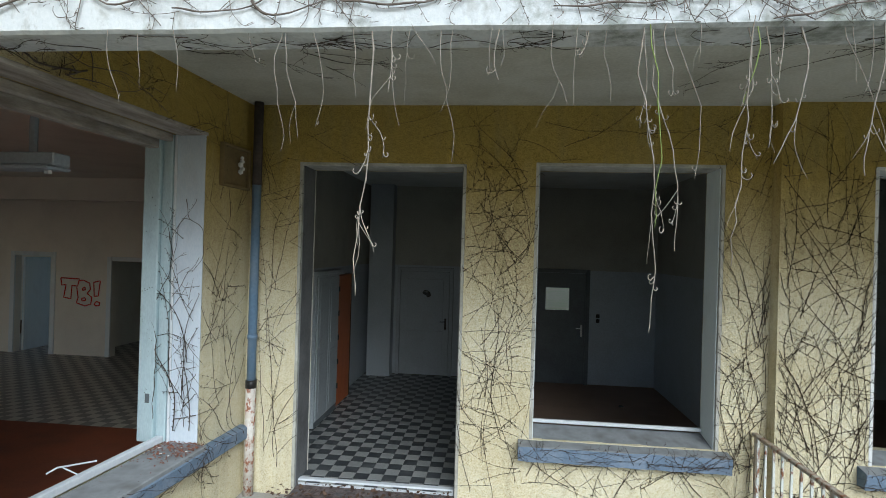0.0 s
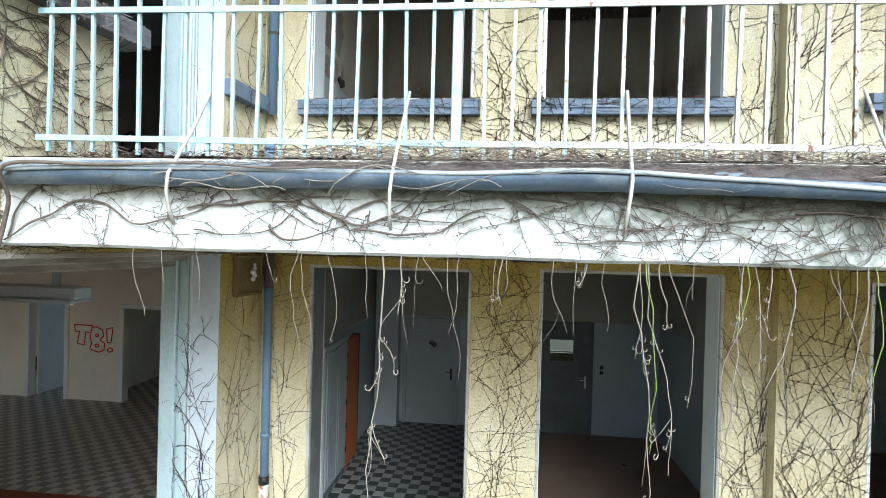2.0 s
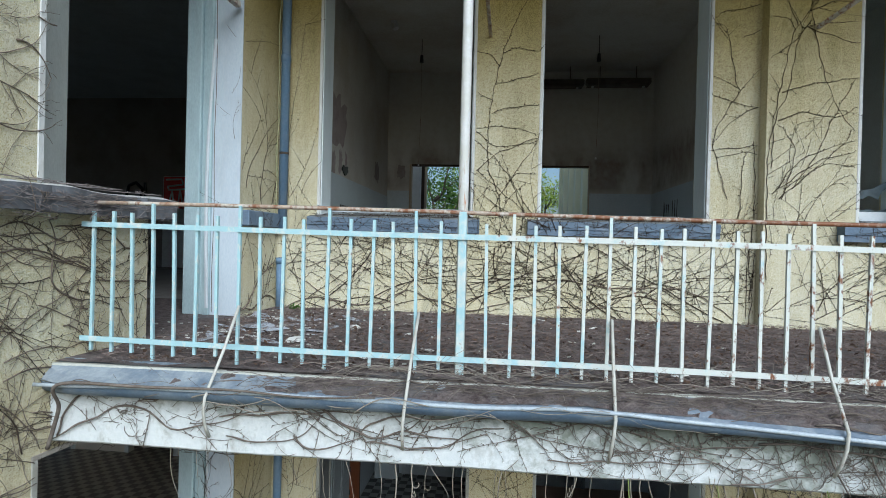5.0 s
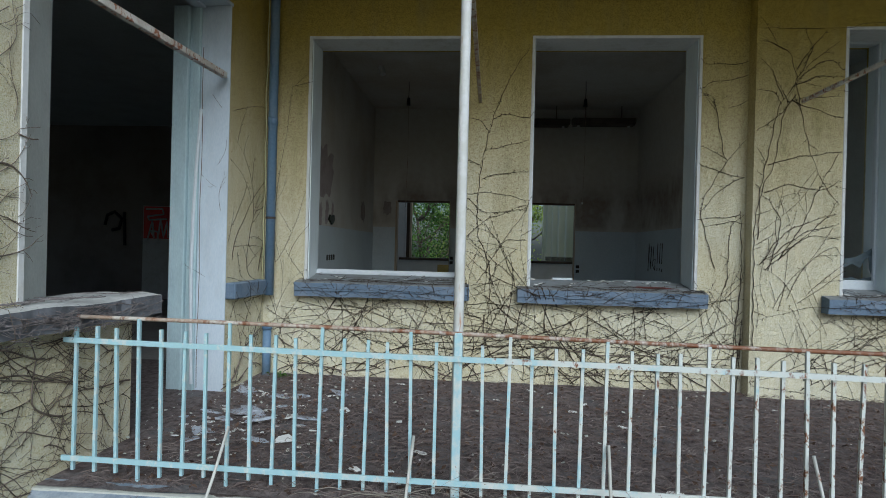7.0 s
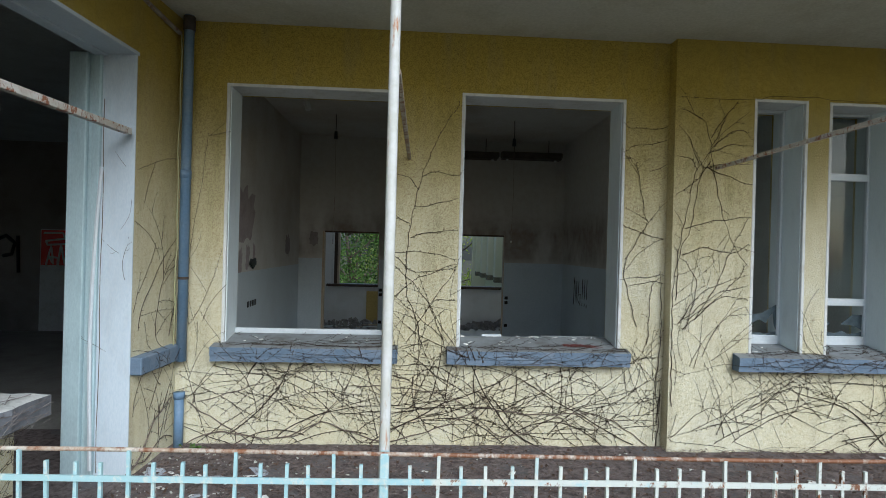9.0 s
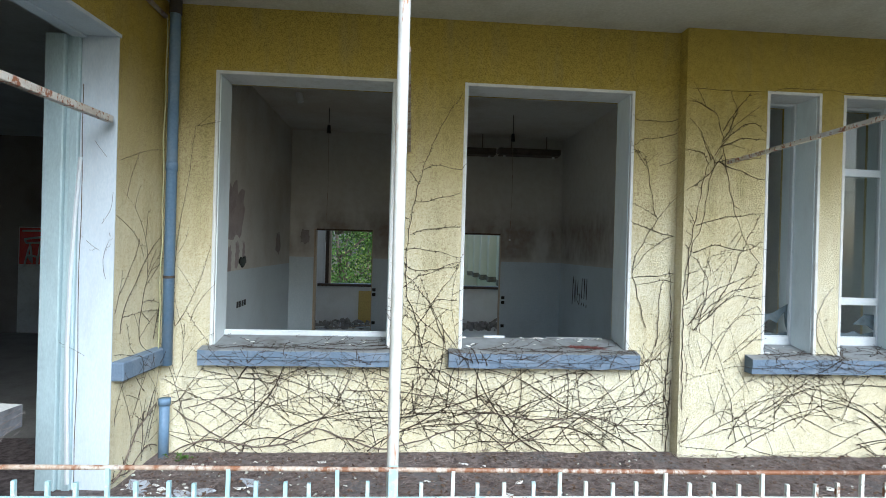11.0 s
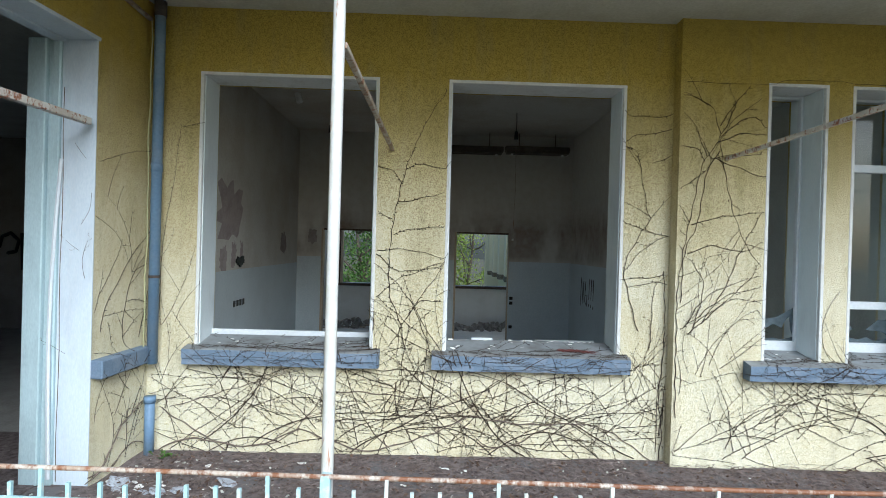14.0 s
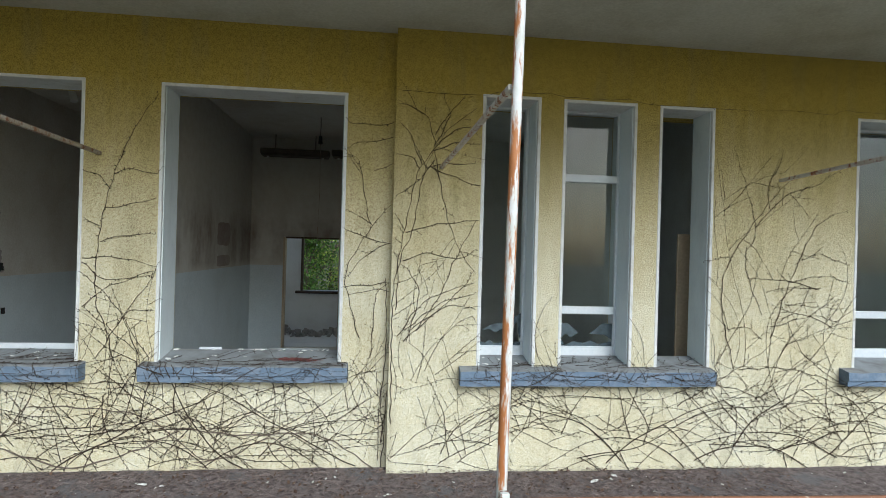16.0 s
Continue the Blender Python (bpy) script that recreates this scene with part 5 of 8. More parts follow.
def trained(rows, seed):
    """Stems that follow a given line; stout ones are things of their own, the thin ones are gathered."""
    rnd = random.Random(seed)
    thin = {}
    for wall, r0, r1, pts in rows:
        stout = r0 >= 0.007
        r1 = min(r1, 0.45 * r0) if wall is fasciaface else r1
        twigs = thin.setdefault(id(wall), (Tubes(), wall))[0]
        tubes = Tubes() if stout else twigs
        line = smooth_line(pts)
        ph = rnd.uniform(0, 9)
        q, rad = [], []
        lifted = 0.0
        for i, (u, v) in enumerate(line):
            lifted += (wall.lift(u, v) - lifted) * 0.5
            f = i / max(1, len(line) - 1)
            u, v = u + 0.006 * math.sin(i * 0.9 + ph), v + 0.006 * math.sin(i * 0.7 + ph * 2)
            r = (r0 + (r1 - r0) * f) * (0.72 if stout else 0.95 if r0 < 0.0042 else 0.66 if wall in (wallA, wallB) else 1.0) * (1 + 0.10 * math.sin(i * 0.5 + ph) + 0.12 * rnd.uniform(-1, 1))
            q.append(wall.place(u, v, r * 0.7 + 0.004 + lifted + 0.006 * max(0, math.sin(i * 0.3))))
            rad.append(r * min(1.0, 0.55 + 3.0 * f) if stout else r)
            if i and r0 < 0.0042 and wall in (wallA, wallB) and rnd.random() < 0.5:
                d = math.atan2(line[i][1] - line[i - 1][1], line[i][0] - line[i - 1][0]) + rnd.choice((-1, 1)) * rnd.uniform(0.6, 1.2)
                b0 = r + 0.004 + lifted
                L = rnd.uniform(0.011, 0.026)
                twigs.add([q[-1], wall.place(u + math.cos(d) * L * 0.6, v + math.sin(d) * L * 0.6, b0 + 0.005), wall.place(u + math.cos(d) * L, v + math.sin(d) * L, b0 + 0.008)], [r * 0.9, 0.0040, 0.0024], wall.ref, 3)
            elif i and rnd.random() < (0.03 if r0 < 0.0042 else 0.10):
                d = math.atan2(line[i][1] - line[i - 1][1], line[i][0] - line[i - 1][0]) + rnd.choice((-1, 1)) * rnd.uniform(0.5, 1.2)
                runner(twigs, wall, rnd, u, v, d, rnd.uniform(0.04, 0.10) if rnd.random() < 0.5 else rnd.uniform(0.25, 0.7), max(0.0018, min(0.0032, r * 0.5)), 1)
        tubes.add(q, rad, wall.ref, 6 if stout else 4)
        if stout:
            tagged(tubes.build("vine_stem", BARKGREY if wall is fasciaface else BARKMAT), "stout leafless vine stem clinging to the plaster", "vine", "stout vine stems")
    for tubes, wall in thin.values():
        tagged(tubes.build("climbing_vines", BARKGREY if wall is fasciaface else BARK), "thin leafless vine stems climbing the roughcast wall", "vine", kind="stuff")


CREEPERS = []


def creep(wall, r0, r1, *line):
    CREEPERS.append((wall, r0, r1, line))


creep(wallA, 0.011, 0.008, (-2.45, 3.91), (-2.1, 4.05), (-1.5, 3.99), (-1.05, 4.17))
creep(wallA, 0.01, 0.007, (-1.05, 4.17), (-0.5, 3.98), (-0.3, 3.98), (0.2, 4.13), (0.6, 4.33))
creep(wallA, 0.009, 0.006, (0.6, 4.33), (1.1, 4.26), (1.7, 4.27), (2, 4.19), (2.4, 3.92))
creep(wallA, 0.008, 0.007, (-2.4, 4.35), (-1.75, 3.95))
creep(wallA, 0.007, 0.003, (-2.3, 4.35), (-1, 4.76))
creep(wallA, 0.008, 0.004, (-1.5, 3.98), (-1.15, 4.1), (-0.8, 4.54), (-0.7, 4.82))
creep(wallA, 0.007, 0.005, (-0.8, 4.53), (-0.4, 4.53), (0.25, 4.43), (0.75, 4.05), (0.9, 4.03))
creep(wallA, 0.008, 0.005, (0.7, 4), (1.05, 4.06), (1.4, 4.23), (1.6, 4.04), (1.7, 3.91))
creep(wallA, 0.005, 0.003, (0.9, 4.31), (1.8, 4.71))
creep(wallA, 0.004, 0.002, (-0.3, 4.75), (0, 4.76), (0.25, 4.68), (0.8, 4.33))
creep(wallA, 0.004, 0.002, (-0.3, 4.31), (0.6, 4.33))
creep(wallA, 0.006, 0.004, (2.46, 3.92), (2.49, 4.23), (2.45, 4.56), (2.49, 5.12), (2.47, 5.79))
creep(wallA, 0.0038, 0.002, (-0.04, 4.95), (-0.12, 5.28), (-0.21, 5.5), (-0.21, 6.04), (-0.1, 6.65), (0.1, 7.17), (0.29, 7.48))
creep(wallA, 0.003, 0.002, (-0.08, 6.72), (0.05, 6.76), (0.3, 6.73))
creep(wallA, 0.003, 0.002, (-0.12, 6.58), (-0.22, 6.7), (-0.34, 6.73))
creep(wallA, 0.003, 0.002, (-0.15, 6.39), (0.06, 6.43), (0.3, 6.5))
creep(wallA, 0.003, 0.002, (-0.2, 6.22), (-0.34, 6.3))
creep(wallA, 0.003, 0.002, (-0.19, 6.08), (0.03, 6.14), (0.3, 6.16))
creep(wallA, 0.003, 0.002, (-0.35, 5.92), (-0.03, 5.93), (0.3, 5.86))
creep(wallA, 0.0032, 0.002, (-0.35, 5.88), (-0.1, 5.72), (0.3, 5.81))
creep(wallA, 0.0034, 0.002, (0.2, 4.95), (0.06, 5.3), (-0.02, 5.45), (-0.2, 5.66), (-0.37, 5.79))
creep(wallA, 0.0034, 0.002, (-0.2, 4.98), (-0.03, 5.28), (0.12, 5.52), (0.3, 5.76))
creep(wallA, 0.003, 0.002, (-0.34, 5.46), (-0.1, 5.66), (0.3, 5.79))
creep(wallA, 0.003, 0.002, (-0.02, 5.31), (0.09, 5.43), (0.3, 5.44))
creep(wallA, 0.003, 0.002, (0.2, 5.02), (-0.12, 5.29), (-0.34, 5.47))
creep(wallA, 0.003, 0.002, (2.5, 7.32), (2.4, 7.3), (2.12, 7.3), (2.03, 7.36))
creep(wallA, 0.003, 0.002, (2.5, 7.18), (2.41, 7.15), (2.16, 7.11), (2.08, 7.06))
creep(wallA, 0.003, 0.002, (2.32, 6.3), (2.28, 6.4), (2.22, 6.72), (2.17, 6.95), (2.05, 7.0))
creep(wallA, 0.003, 0.002, (2.5, 6.92), (2.33, 6.84))
creep(wallA, 0.0036, 0.002, (2.22, 5.2), (2.13, 5.53), (2.08, 5.85), (2.31, 6.28), (2.5, 6.52))
creep(wallA, 0.003, 0.002, (2.5, 6.13), (2.4, 6.1), (2.23, 5.97), (2.08, 5.79))
creep(wallA, 0.003, 0.002, (2.5, 6.13), (2.25, 6.19), (2.06, 6.27))
creep(wallA, 0.003, 0.002, (2.5, 5.75), (2.27, 5.72), (2.04, 5.7))
creep(wallA, 0.0034, 0.002, (2.34, 5.0), (2.36, 5.35), (2.38, 5.63), (2.5, 5.75))
creep(wallA, 0.003, 0.002, (2.5, 5.66), (2.36, 5.68), (2.12, 5.62))
creep(wallB, 0.0062, 0.003, (2.55, 4.4), (2.54, 5.2), (2.55, 5.74), (2.66, 6.4), (2.75, 6.83), (2.9, 7.05), (3.05, 7.27), (3.3, 7.47))
creep(wallB, 0.0055, 0.003, (2.57, 5.5), (2.6, 5.98), (2.71, 6.26), (2.79, 6.75), (2.91, 7.11))
creep(wallB, 0.0048, 0.003, (2.91, 7.05), (2.92, 6.96), (2.99, 6.63), (3.08, 6.3), (3.21, 6.03), (3.33, 5.87))
creep(wallB, 0.0045, 0.002, (2.91, 7.11), (2.83, 7.35), (2.7, 7.45), (2.55, 7.48))
creep(wallB, 0.0045, 0.002, (2.78, 6.9), (2.66, 7.2), (2.55, 7.32))
creep(wallB, 0.0036, 0.002, (2.77, 6.85), (2.69, 6.97), (2.55, 7.0))
creep(wallB, 0.0036, 0.002, (2.91, 7.1), (3.04, 7.39), (2.98, 7.58))
creep(wallB, 0.0036, 0.002, (2.9, 7.2), (3.04, 7.41), (3.18, 7.58))
creep(wallB, 0.0036, 0.002, (2.91, 7.08), (3.08, 7.24), (3.26, 7.28), (3.34, 7.2))
creep(wallB, 0.0036, 0.002, (2.9, 7.04), (3.08, 7.12), (3.34, 7.13))
creep(wallB, 0.0036, 0.002, (2.87, 6.88), (3.09, 6.8), (3.33, 6.72))
creep(wallB, 0.0036, 0.002, (2.81, 6.88), (3.03, 6.92), (3.33, 6.93))
creep(wallB, 0.0036, 0.002, (2.9, 6.95), (2.76, 6.75), (2.55, 6.6))
creep(wallB, 0.0036, 0.002, (2.65, 6.24), (2.89, 6.32), (3.33, 6.38))
creep(wallB, 0.0036, 0.002, (2.77, 5.3), (3.0, 5.66), (3.12, 5.97), (3.33, 6.38))
creep(wallB, 0.0036, 0.002, (2.62, 5.97), (2.87, 6.05), (3.15, 6.0), (3.33, 6.1))
creep(wallB, 0.0036, 0.002, (2.6, 5.25), (2.79, 5.53), (3.0, 5.66), (3.33, 5.78))
creep(wallB, 0.0036, 0.002, (2.65, 5.3), (3.01, 5.57), (3.33, 5.66))
creep(wallB, 0.0036, 0.002, (2.7, 5.3), (3.07, 5.54), (3.33, 5.52))
creep(wallB, 0.0036, 0.002, (2.68, 5.2), (2.79, 5.65), (2.69, 5.86), (2.6, 5.95))
creep(wallB, 0.0036, 0.002, (2.65, 5.2), (3.16, 5.67), (3.33, 5.9))
creep(wallB, 0.005, 0.003, (2.55, 4.07), (2.95, 4.38), (3.3, 4.22), (3.5, 4.28))
creep(wallB, 0.006, 0.0016, (5.45, 4.57), (6.3, 5.08), (6.65, 5.38))
creep(wallB, 0.005, 0.0016, (5.8, 4.8), (6.25, 4.68), (6.55, 4.42), (7.6, 3.85))
creep(wallB, 0.004, 0.0016, (6.05, 4.94), (5.9, 5.61), (6, 6.1), (6.55, 6.84), (6.85, 6.97))
creep(wallB, 0.004, 0.0016, (6.45, 5.27), (6.65, 5.85), (6.95, 6.45), (7.3, 6.63))
creep(wallB, 0.003, 0.0016, (6.35, 5.5), (6.2, 5.84), (6.15, 6.13), (6.25, 6.42), (6, 7.22))
creep(wallB, 0.003, 0.0016, (6.65, 5.85), (7, 5.92), (7.3, 5.87))
creep(wallB, 0.003, 0.0016, (6.1, 4.94), (6.65, 4.95), (7.3, 4.77), (7.7, 4.56))
creep(wallB, 0.003, 0.0016, (6.25, 4.4), (6.65, 4.57), (7.7, 4.74))
creep(wallB, 0.003, 0.0016, (6.6, 5.62), (7.3, 5.58))
creep(wallB, 0.003, 0.0016, (6.7, 6.03), (6.95, 6.15), (7.3, 6.04))
creep(wallB, 0.003, 0.0016, (6, 6.1), (5.7, 6.05))
creep(wallB, 0.003, 0.0016, (6.45, 5.38), (6.95, 5.5), (7.3, 5.39))
creep(wallB, 0.003, 0.0016, (6.65, 5.38), (6.9, 5.04), (7.7, 4.5))
creep(wallB, 0.003, 0.0016, (6.35, 5.26), (6.15, 5.38), (5.9, 5.32))
creep(wallB, 0.003, 0.0016, (6.25, 6.42), (6.6, 6.76), (6.9, 6.86), (7.25, 7.08))
creep(fasciaface, 0.0105, 0.008, (-2.66, 3.47), (-2.6, 3.62), (-2.5, 3.73), (-2.2, 3.77), (-1.65, 3.75), (-1.2, 3.79))
creep(fasciaface, 0.0095, 0.007, (-2.68, 3.46), (-2.31, 3.65), (-2.13, 3.67), (-1.89, 3.56), (-1.38, 3.7))
creep(fasciaface, 0.011, 0.008, (-1.22, 3.71), (-1.05, 3.72), (-0.78, 3.58), (-0.57, 3.62), (-0.26, 3.59))
creep(fasciaface, 0.007, 0.004, (-1.61, 3.53), (-1.28, 3.52), (-1.08, 3.63), (-1.05, 3.69))
creep(fasciaface, 0.009, 0.006, (-0.82, 3.58), (-0.76, 3.66), (-0.61, 3.7), (-0.3, 3.7))
creep(fasciaface, 0.008, 0.005, (-0.02, 3.75), (0.22, 3.57))
creep(fasciaface, 0.007, 0.004, (0.22, 3.51), (1.07, 3.55))
creep(fasciaface, 0.008, 0.004, (1.16, 3.44), (1.56, 3.52))
creep(fasciaface, 0.01, 0.007, (-1.65, 3.65), (-0.83, 3.72))
creep(fasciaface, 0.006, 0.003, (-1.21, 3.56), (-1.15, 3.51), (-1.01, 3.5), (-0.81, 3.58))
creep(fasciaface, 0.006, 0.003, (-0.76, 3.55), (-0.38, 3.54), (-0.2, 3.64), (-0.02, 3.68))
creep(jambface, 0.0042, 0.003, (0.41, 0.82), (0.4, 1.59), (0.47, 1.75), (0.27, 2.19), (0.3, 2.49))
creep(jambface, 0.0032, 0.002, (0.39, 1.57), (0.19, 1.59), (-0.06, 1.35))
creep(jambface, 0.003, 0.002, (0.25, 1.92), (-0, 2.28))
creep(jambface, 0.003, 0.002, (0.11, 0.79), (0.12, 1.12), (0.21, 1.37))
creep(jambface, 0.0032, 0.002, (0.14, 2.79), (0.11, 2.62), (-0.01, 2.54), (-0.03, 2.31), (0.05, 2.16))
creep(jambface, 0.0028, 0.0016, (0.09, 2.61), (0.19, 2.58), (0.26, 2.2))
creep(jambface, 0.0028, 0.0016, (0.41, 1.36), (0.26, 1.27), (0.1, 1.31), (-0.05, 1.14))
creep(jambface, 0.0028, 0.0016, (-0.06, 1), (0.05, 1.14), (0.19, 0.74))
trained(CREEPERS, 8)
WIRE, HAIR, CANE = (0.0018, 0.0028), (0.0014, 0.0020), (0.0032, 0.0048)
creep(wingU, 0.012, 0.008, (0.84, 3.95), (0.62, 4.03), (0.38, 4.28), (0.10, 4.42))
creep(wingU, 0.009, 0.006, (0.80, 4.00), (0.50, 3.97), (0.25, 4.08), (0.06, 4.02))
trained(CREEPERS[-2:], 9)
web("leafless climbing vines arching over the wall below the sills", wallA, 19, [
    (6, (-2.45, 1.6, 3.93, 4.05), (15, 55), (1.6, 2.8), CANE, 0.7),
    (6, (-1.6, 2.48, 3.93, 4.05), (125, 165), (1.6, 2.8), CANE, 0.7),
    (18, (-2.45, 2.2, 3.93, 4.4), (10, 75), (1.0, 2.2), WIRE, 0.6),
    (18, (-2.2, 2.48, 3.93, 4.4), (105, 170), (1.0, 2.2), WIRE, 0.6),
    (14, (-2.45, 2.2, 4.1, 4.75), (-25, 25), (0.8, 1.8), WIRE, 0.3),
    (30, (-2.45, 2.48, 3.95, 4.78), (0, 360), (0.25, 0.8), HAIR),
    (10, (0.4, 2.48, 3.93, 4.4), (40, 140), (0.5, 1.0), HAIR),
    (26, (-2.1, 2.1, 4.82, 4.93), (-25, 25), (0.3, 1.1), HAIR),
    (3, (-2.42, -2.22, 4.7, 5.2), (75, 105), (1.6, 2.4), HAIR, -0.3, 0.10),
    (6, (-0.32, 0.24, 4.55, 4.95), (50, 130), (0.4, 0.9), HAIR, 0.0, 0.08),
    (5, (2.12, 2.45, 4.5, 4.95), (60, 120), (0.4, 0.9), HAIR, 0.0, 0.08),
    (3, (2.41, 2.50, 3.95, 4.4), (82, 98), (0.7, 1.6), WIRE, -0.8),
])
web("leafless climbing vines fanning up beside the narrow windows", wallB, 12, [
    (5, (2.56, 7.4, 3.93, 4.05), (15, 55), (1.4, 2.6), CANE, 0.7),
    (4, (3.6, 9.2, 3.93, 4.05), (125, 165), (1.4, 2.6), CANE, 0.7),
    (20, (2.56, 8.4, 3.93, 4.4), (10, 75), (1.0, 2.0), WIRE, 0.6),
    (18, (3.0, 9.2, 3.93, 4.4), (105, 170), (1.0, 2.0), WIRE, 0.6),
    (14, (2.56, 8.6, 4.1, 4.75), (-25, 25), (0.8, 1.8), WIRE, 0.3),
    (26, (2.56, 9.2, 3.95, 4.78), (0, 360), (0.3, 0.8), HAIR),
    (10, (2.55, 3.28, 4.5, 5.0), (35, 125), (0.5, 1.1), HAIR, 0.0, 0.10),
    (20, (3.3, 5.7, 4.82, 4.93), (-25, 25), (0.3, 1.0), HAIR),
    (6, (3.3, 5.7, 4.78, 4.93), (20, 160), (0.3, 0.7), HAIR),
    (3, (5.85, 6.4, 4.3, 5.0), (50, 100), (1.4, 2.4), HAIR, -0.4, 0.14),
    (4, (5.95, 7.0, 4.6, 5.8), (20, 110), (0.8, 1.5), HAIR, 0.0, 0.12),
    (3, (6.9, 7.2, 5.0, 6.6), (130, 190), (0.5, 0.9), WIRE, 0.3, 0.16),
])
for k, (x0, x1, face) in enumerate(((-2.15, -0.30, FA), (0.26, 2.12, FA), (3.25, 5.75, FB))):
    top = Wall(lambda u, v, o, face=face: (u, face + v, SILLZ + (v + 0.12) / 0.46 * 0.075 + 0.004 + o), (0, 0, 1), [], [], (x0, x1, -0.115, 0.30))
    web("thin dead vine stems lying on the window sill", top, 40 + k, [
        (26, (x0, x1, -0.11, 0.02), (-30, 30), (0.3, 1.0), HAIR),
        (10, (x0, x1, -0.05, 0.25), (0, 360), (0.2, 0.6), HAIR),
    ])
vine_patch("thin wire-like stem running along above the windows", wallB, 27, [
    (1, (2.56, 2.58, 7.60, 7.61), (-1, 1), (6.6, 6.7), (0.0026, 0.0030), dict(wander=0.05, pull=0.4, branch=0.0, over=9, pref=0.0)),
])
LOWWIRE, LOWHAIR = (0.0017, 0.0027), (0.0014, 0.0020)
web("fine bare vines on the ground-floor wall between the openings", lowA, 13, [
    (6, (-0.34, 0.28, -0.05, 0.6), (70, 110), (2.2, 3.2), LOWWIRE, -0.3),
    (26, (-0.34, 0.28, 0.0, 3.1), (35, 145), (0.7, 1.4), LOWHAIR, 0.0, 0.10),
    (17, (-0.34, -0.30, 0.2, 3.2), (-35, 60), (0.5, 0.9), LOWHAIR, 0.0, 0.10),
    (17, (0.22, 0.28, 0.2, 3.2), (120, 215), (0.5, 0.9), LOWHAIR, 0.0, 0.10),
    (22, (0.2, 2.4, -0.05, 0.4), (10, 170), (0.5, 1.2), LOWWIRE),
    (16, (0.2, 2.2, 0.42, 0.58), (-25, 25), (0.3, 0.9), LOWHAIR),
    (10, (-2.4, 2.4, 3.25, 3.7), (-25, 25), (0.6, 1.6), LOWHAIR),
    (7, (2.12, 2.48, -0.05, 0.6), (75, 105), (2.2, 3.4), LOWWIRE, -0.3),
    (24, (2.10, 2.48, 0.2, 3.3), (30, 150), (0.6, 1.2), LOWHAIR, 0.0, 0.10),
    (10, (2.08, 2.14, 0.3, 3.3), (-30, 50), (0.3, 0.7), LOWHAIR),
    (9, (2.41, 2.50, 0.0, 1.8), (84, 96), (1.2, 2.8), LOWWIRE, -0.6),
    (4, (-2.44, -2.10, -0.05, 0.8), (70, 110), (1.2, 2.4), LOWWIRE, -0.3),
    (26, (-2.44, -2.10, 0.1, 3.0), (10, 170), (0.5, 1.1), LOWHAIR),
])
web("dense tangle of bare vines on the ground-floor wall", lowB, 14, [
    (14, (2.56, 3.28, -0.05, 0.8), (70, 110), (2.4, 3.6), LOWWIRE, -0.3),
    (26, (2.56, 3.28, 0.0, 3.0), (40, 140), (0.9, 1.7), LOWWIRE, 0.0, 0.10),
    (26, (2.55, 3.30, 0.2, 3.5), (10, 170), (0.6, 1.2), LOWHAIR, 0.0, 0.12),
    (16, (2.55, 3.30, 0.4, 3.5), (-40, 220), (0.5, 0.9), LOWHAIR, 0.2, 0.10),
    (34, (3.3, 5.6, -0.05, 0.5), (0, 180), (0.5, 1.4), LOWWIRE),
])
vine_patch("thick mat of bare vine stems over the wing wall", wingU, 15, [
    (18, (2.05, 3.7, 3.0, 4.75), (-22, 22), (0.6, 1.6), (0.004, 0.0085), dict(wander=0.30, pull=0.05, branch=0.5, pref=0.0)),
    (18, (2.2, 3.8, 3.0, 4.75), (158, 202), (0.6, 1.6), (0.0035, 0.0075), dict(wander=0.30, pull=0.05, branch=0.5)),
    (40, (2.06, 3.7, 3.0, 4.78), (0, 360), (0.25, 0.9), (0.0018, 0.0034), arch),
    (14, (2.95, 3.7, 4.9, 7.8), (150, 210), (0.4, 1.0), MID, dict(wander=0.25, pull=0.05, branch=0.5, over=0.10)),
    (26, (2.95, 3.7, 4.9, 7.9), (0, 360), (0.2, 0.7), (0.0018, 0.0034), dict(wander=0.3, pull=0.05, branch=0.5, over=0.10)),
], BARKMAT)
web("wiry bare vines on the narrow wall strip beside the doorway", wingU, 35, [
    (3, (0.06, 0.80, 3.95, 4.2), (60, 120), (0.7, 1.6), WIRE, -0.3),
    (4, (0.10, 0.78, 4.0, 4.6), (20, 160), (0.5, 1.0), WIRE),
    (16, (2.06, 3.7, 3.4, 4.7), (0, 360), (0.3, 0.8), (0.0015, 0.0026)),
    (3, (0.10, 0.78, 4.9, 5.2), (65, 115), (1.4, 2.4), WIRE, 0.0, 0.16),
    (5, (0.70, 0.80, 5.0, 7.0), (110, 200), (0.4, 0.9), HAIR, 0.0, 0.10),
    (10, (2.06, 3.7, 3.4, 4.7), (0, 360), (0.4, 1.1), WIRE),
])
copingface = Wall(lambda u, v, o: WING @ Vector((u, -0.138 - o, v)), tuple(WING.to_3x3() @ Vector((0, -1, 0))), [], [], (1.9, 4.4, 4.77, 4.93))
vine_patch("dense dead vine mat hanging over the coping's front edge", copingface, 26, [
    (34, (1.91, 3.9, 4.78, 4.92), (-14, 14), (0.5, 1.4), (0.0020, 0.0042), dict(wander=0.12, pull=0.08, branch=0.3)),
    (30, (1.91, 3.9, 4.78, 4.92), (166, 194), (0.4, 1.2), (0.0018, 0.0036), dict(wander=0.12, pull=0.08, branch=0.3)),
], worn("grey_dead_vine", (0.19, 0.165, 0.16), (0.31, 0.285, 0.28), 9.0, 0.9, amount=0.9, fine=120))
copingtop = Wall(lambda u, v, o: WING @ Vector((u, v, 4.968 + o)), (0, 0, 1), [], [], (1.9, 4.0, -0.13, 0.38))
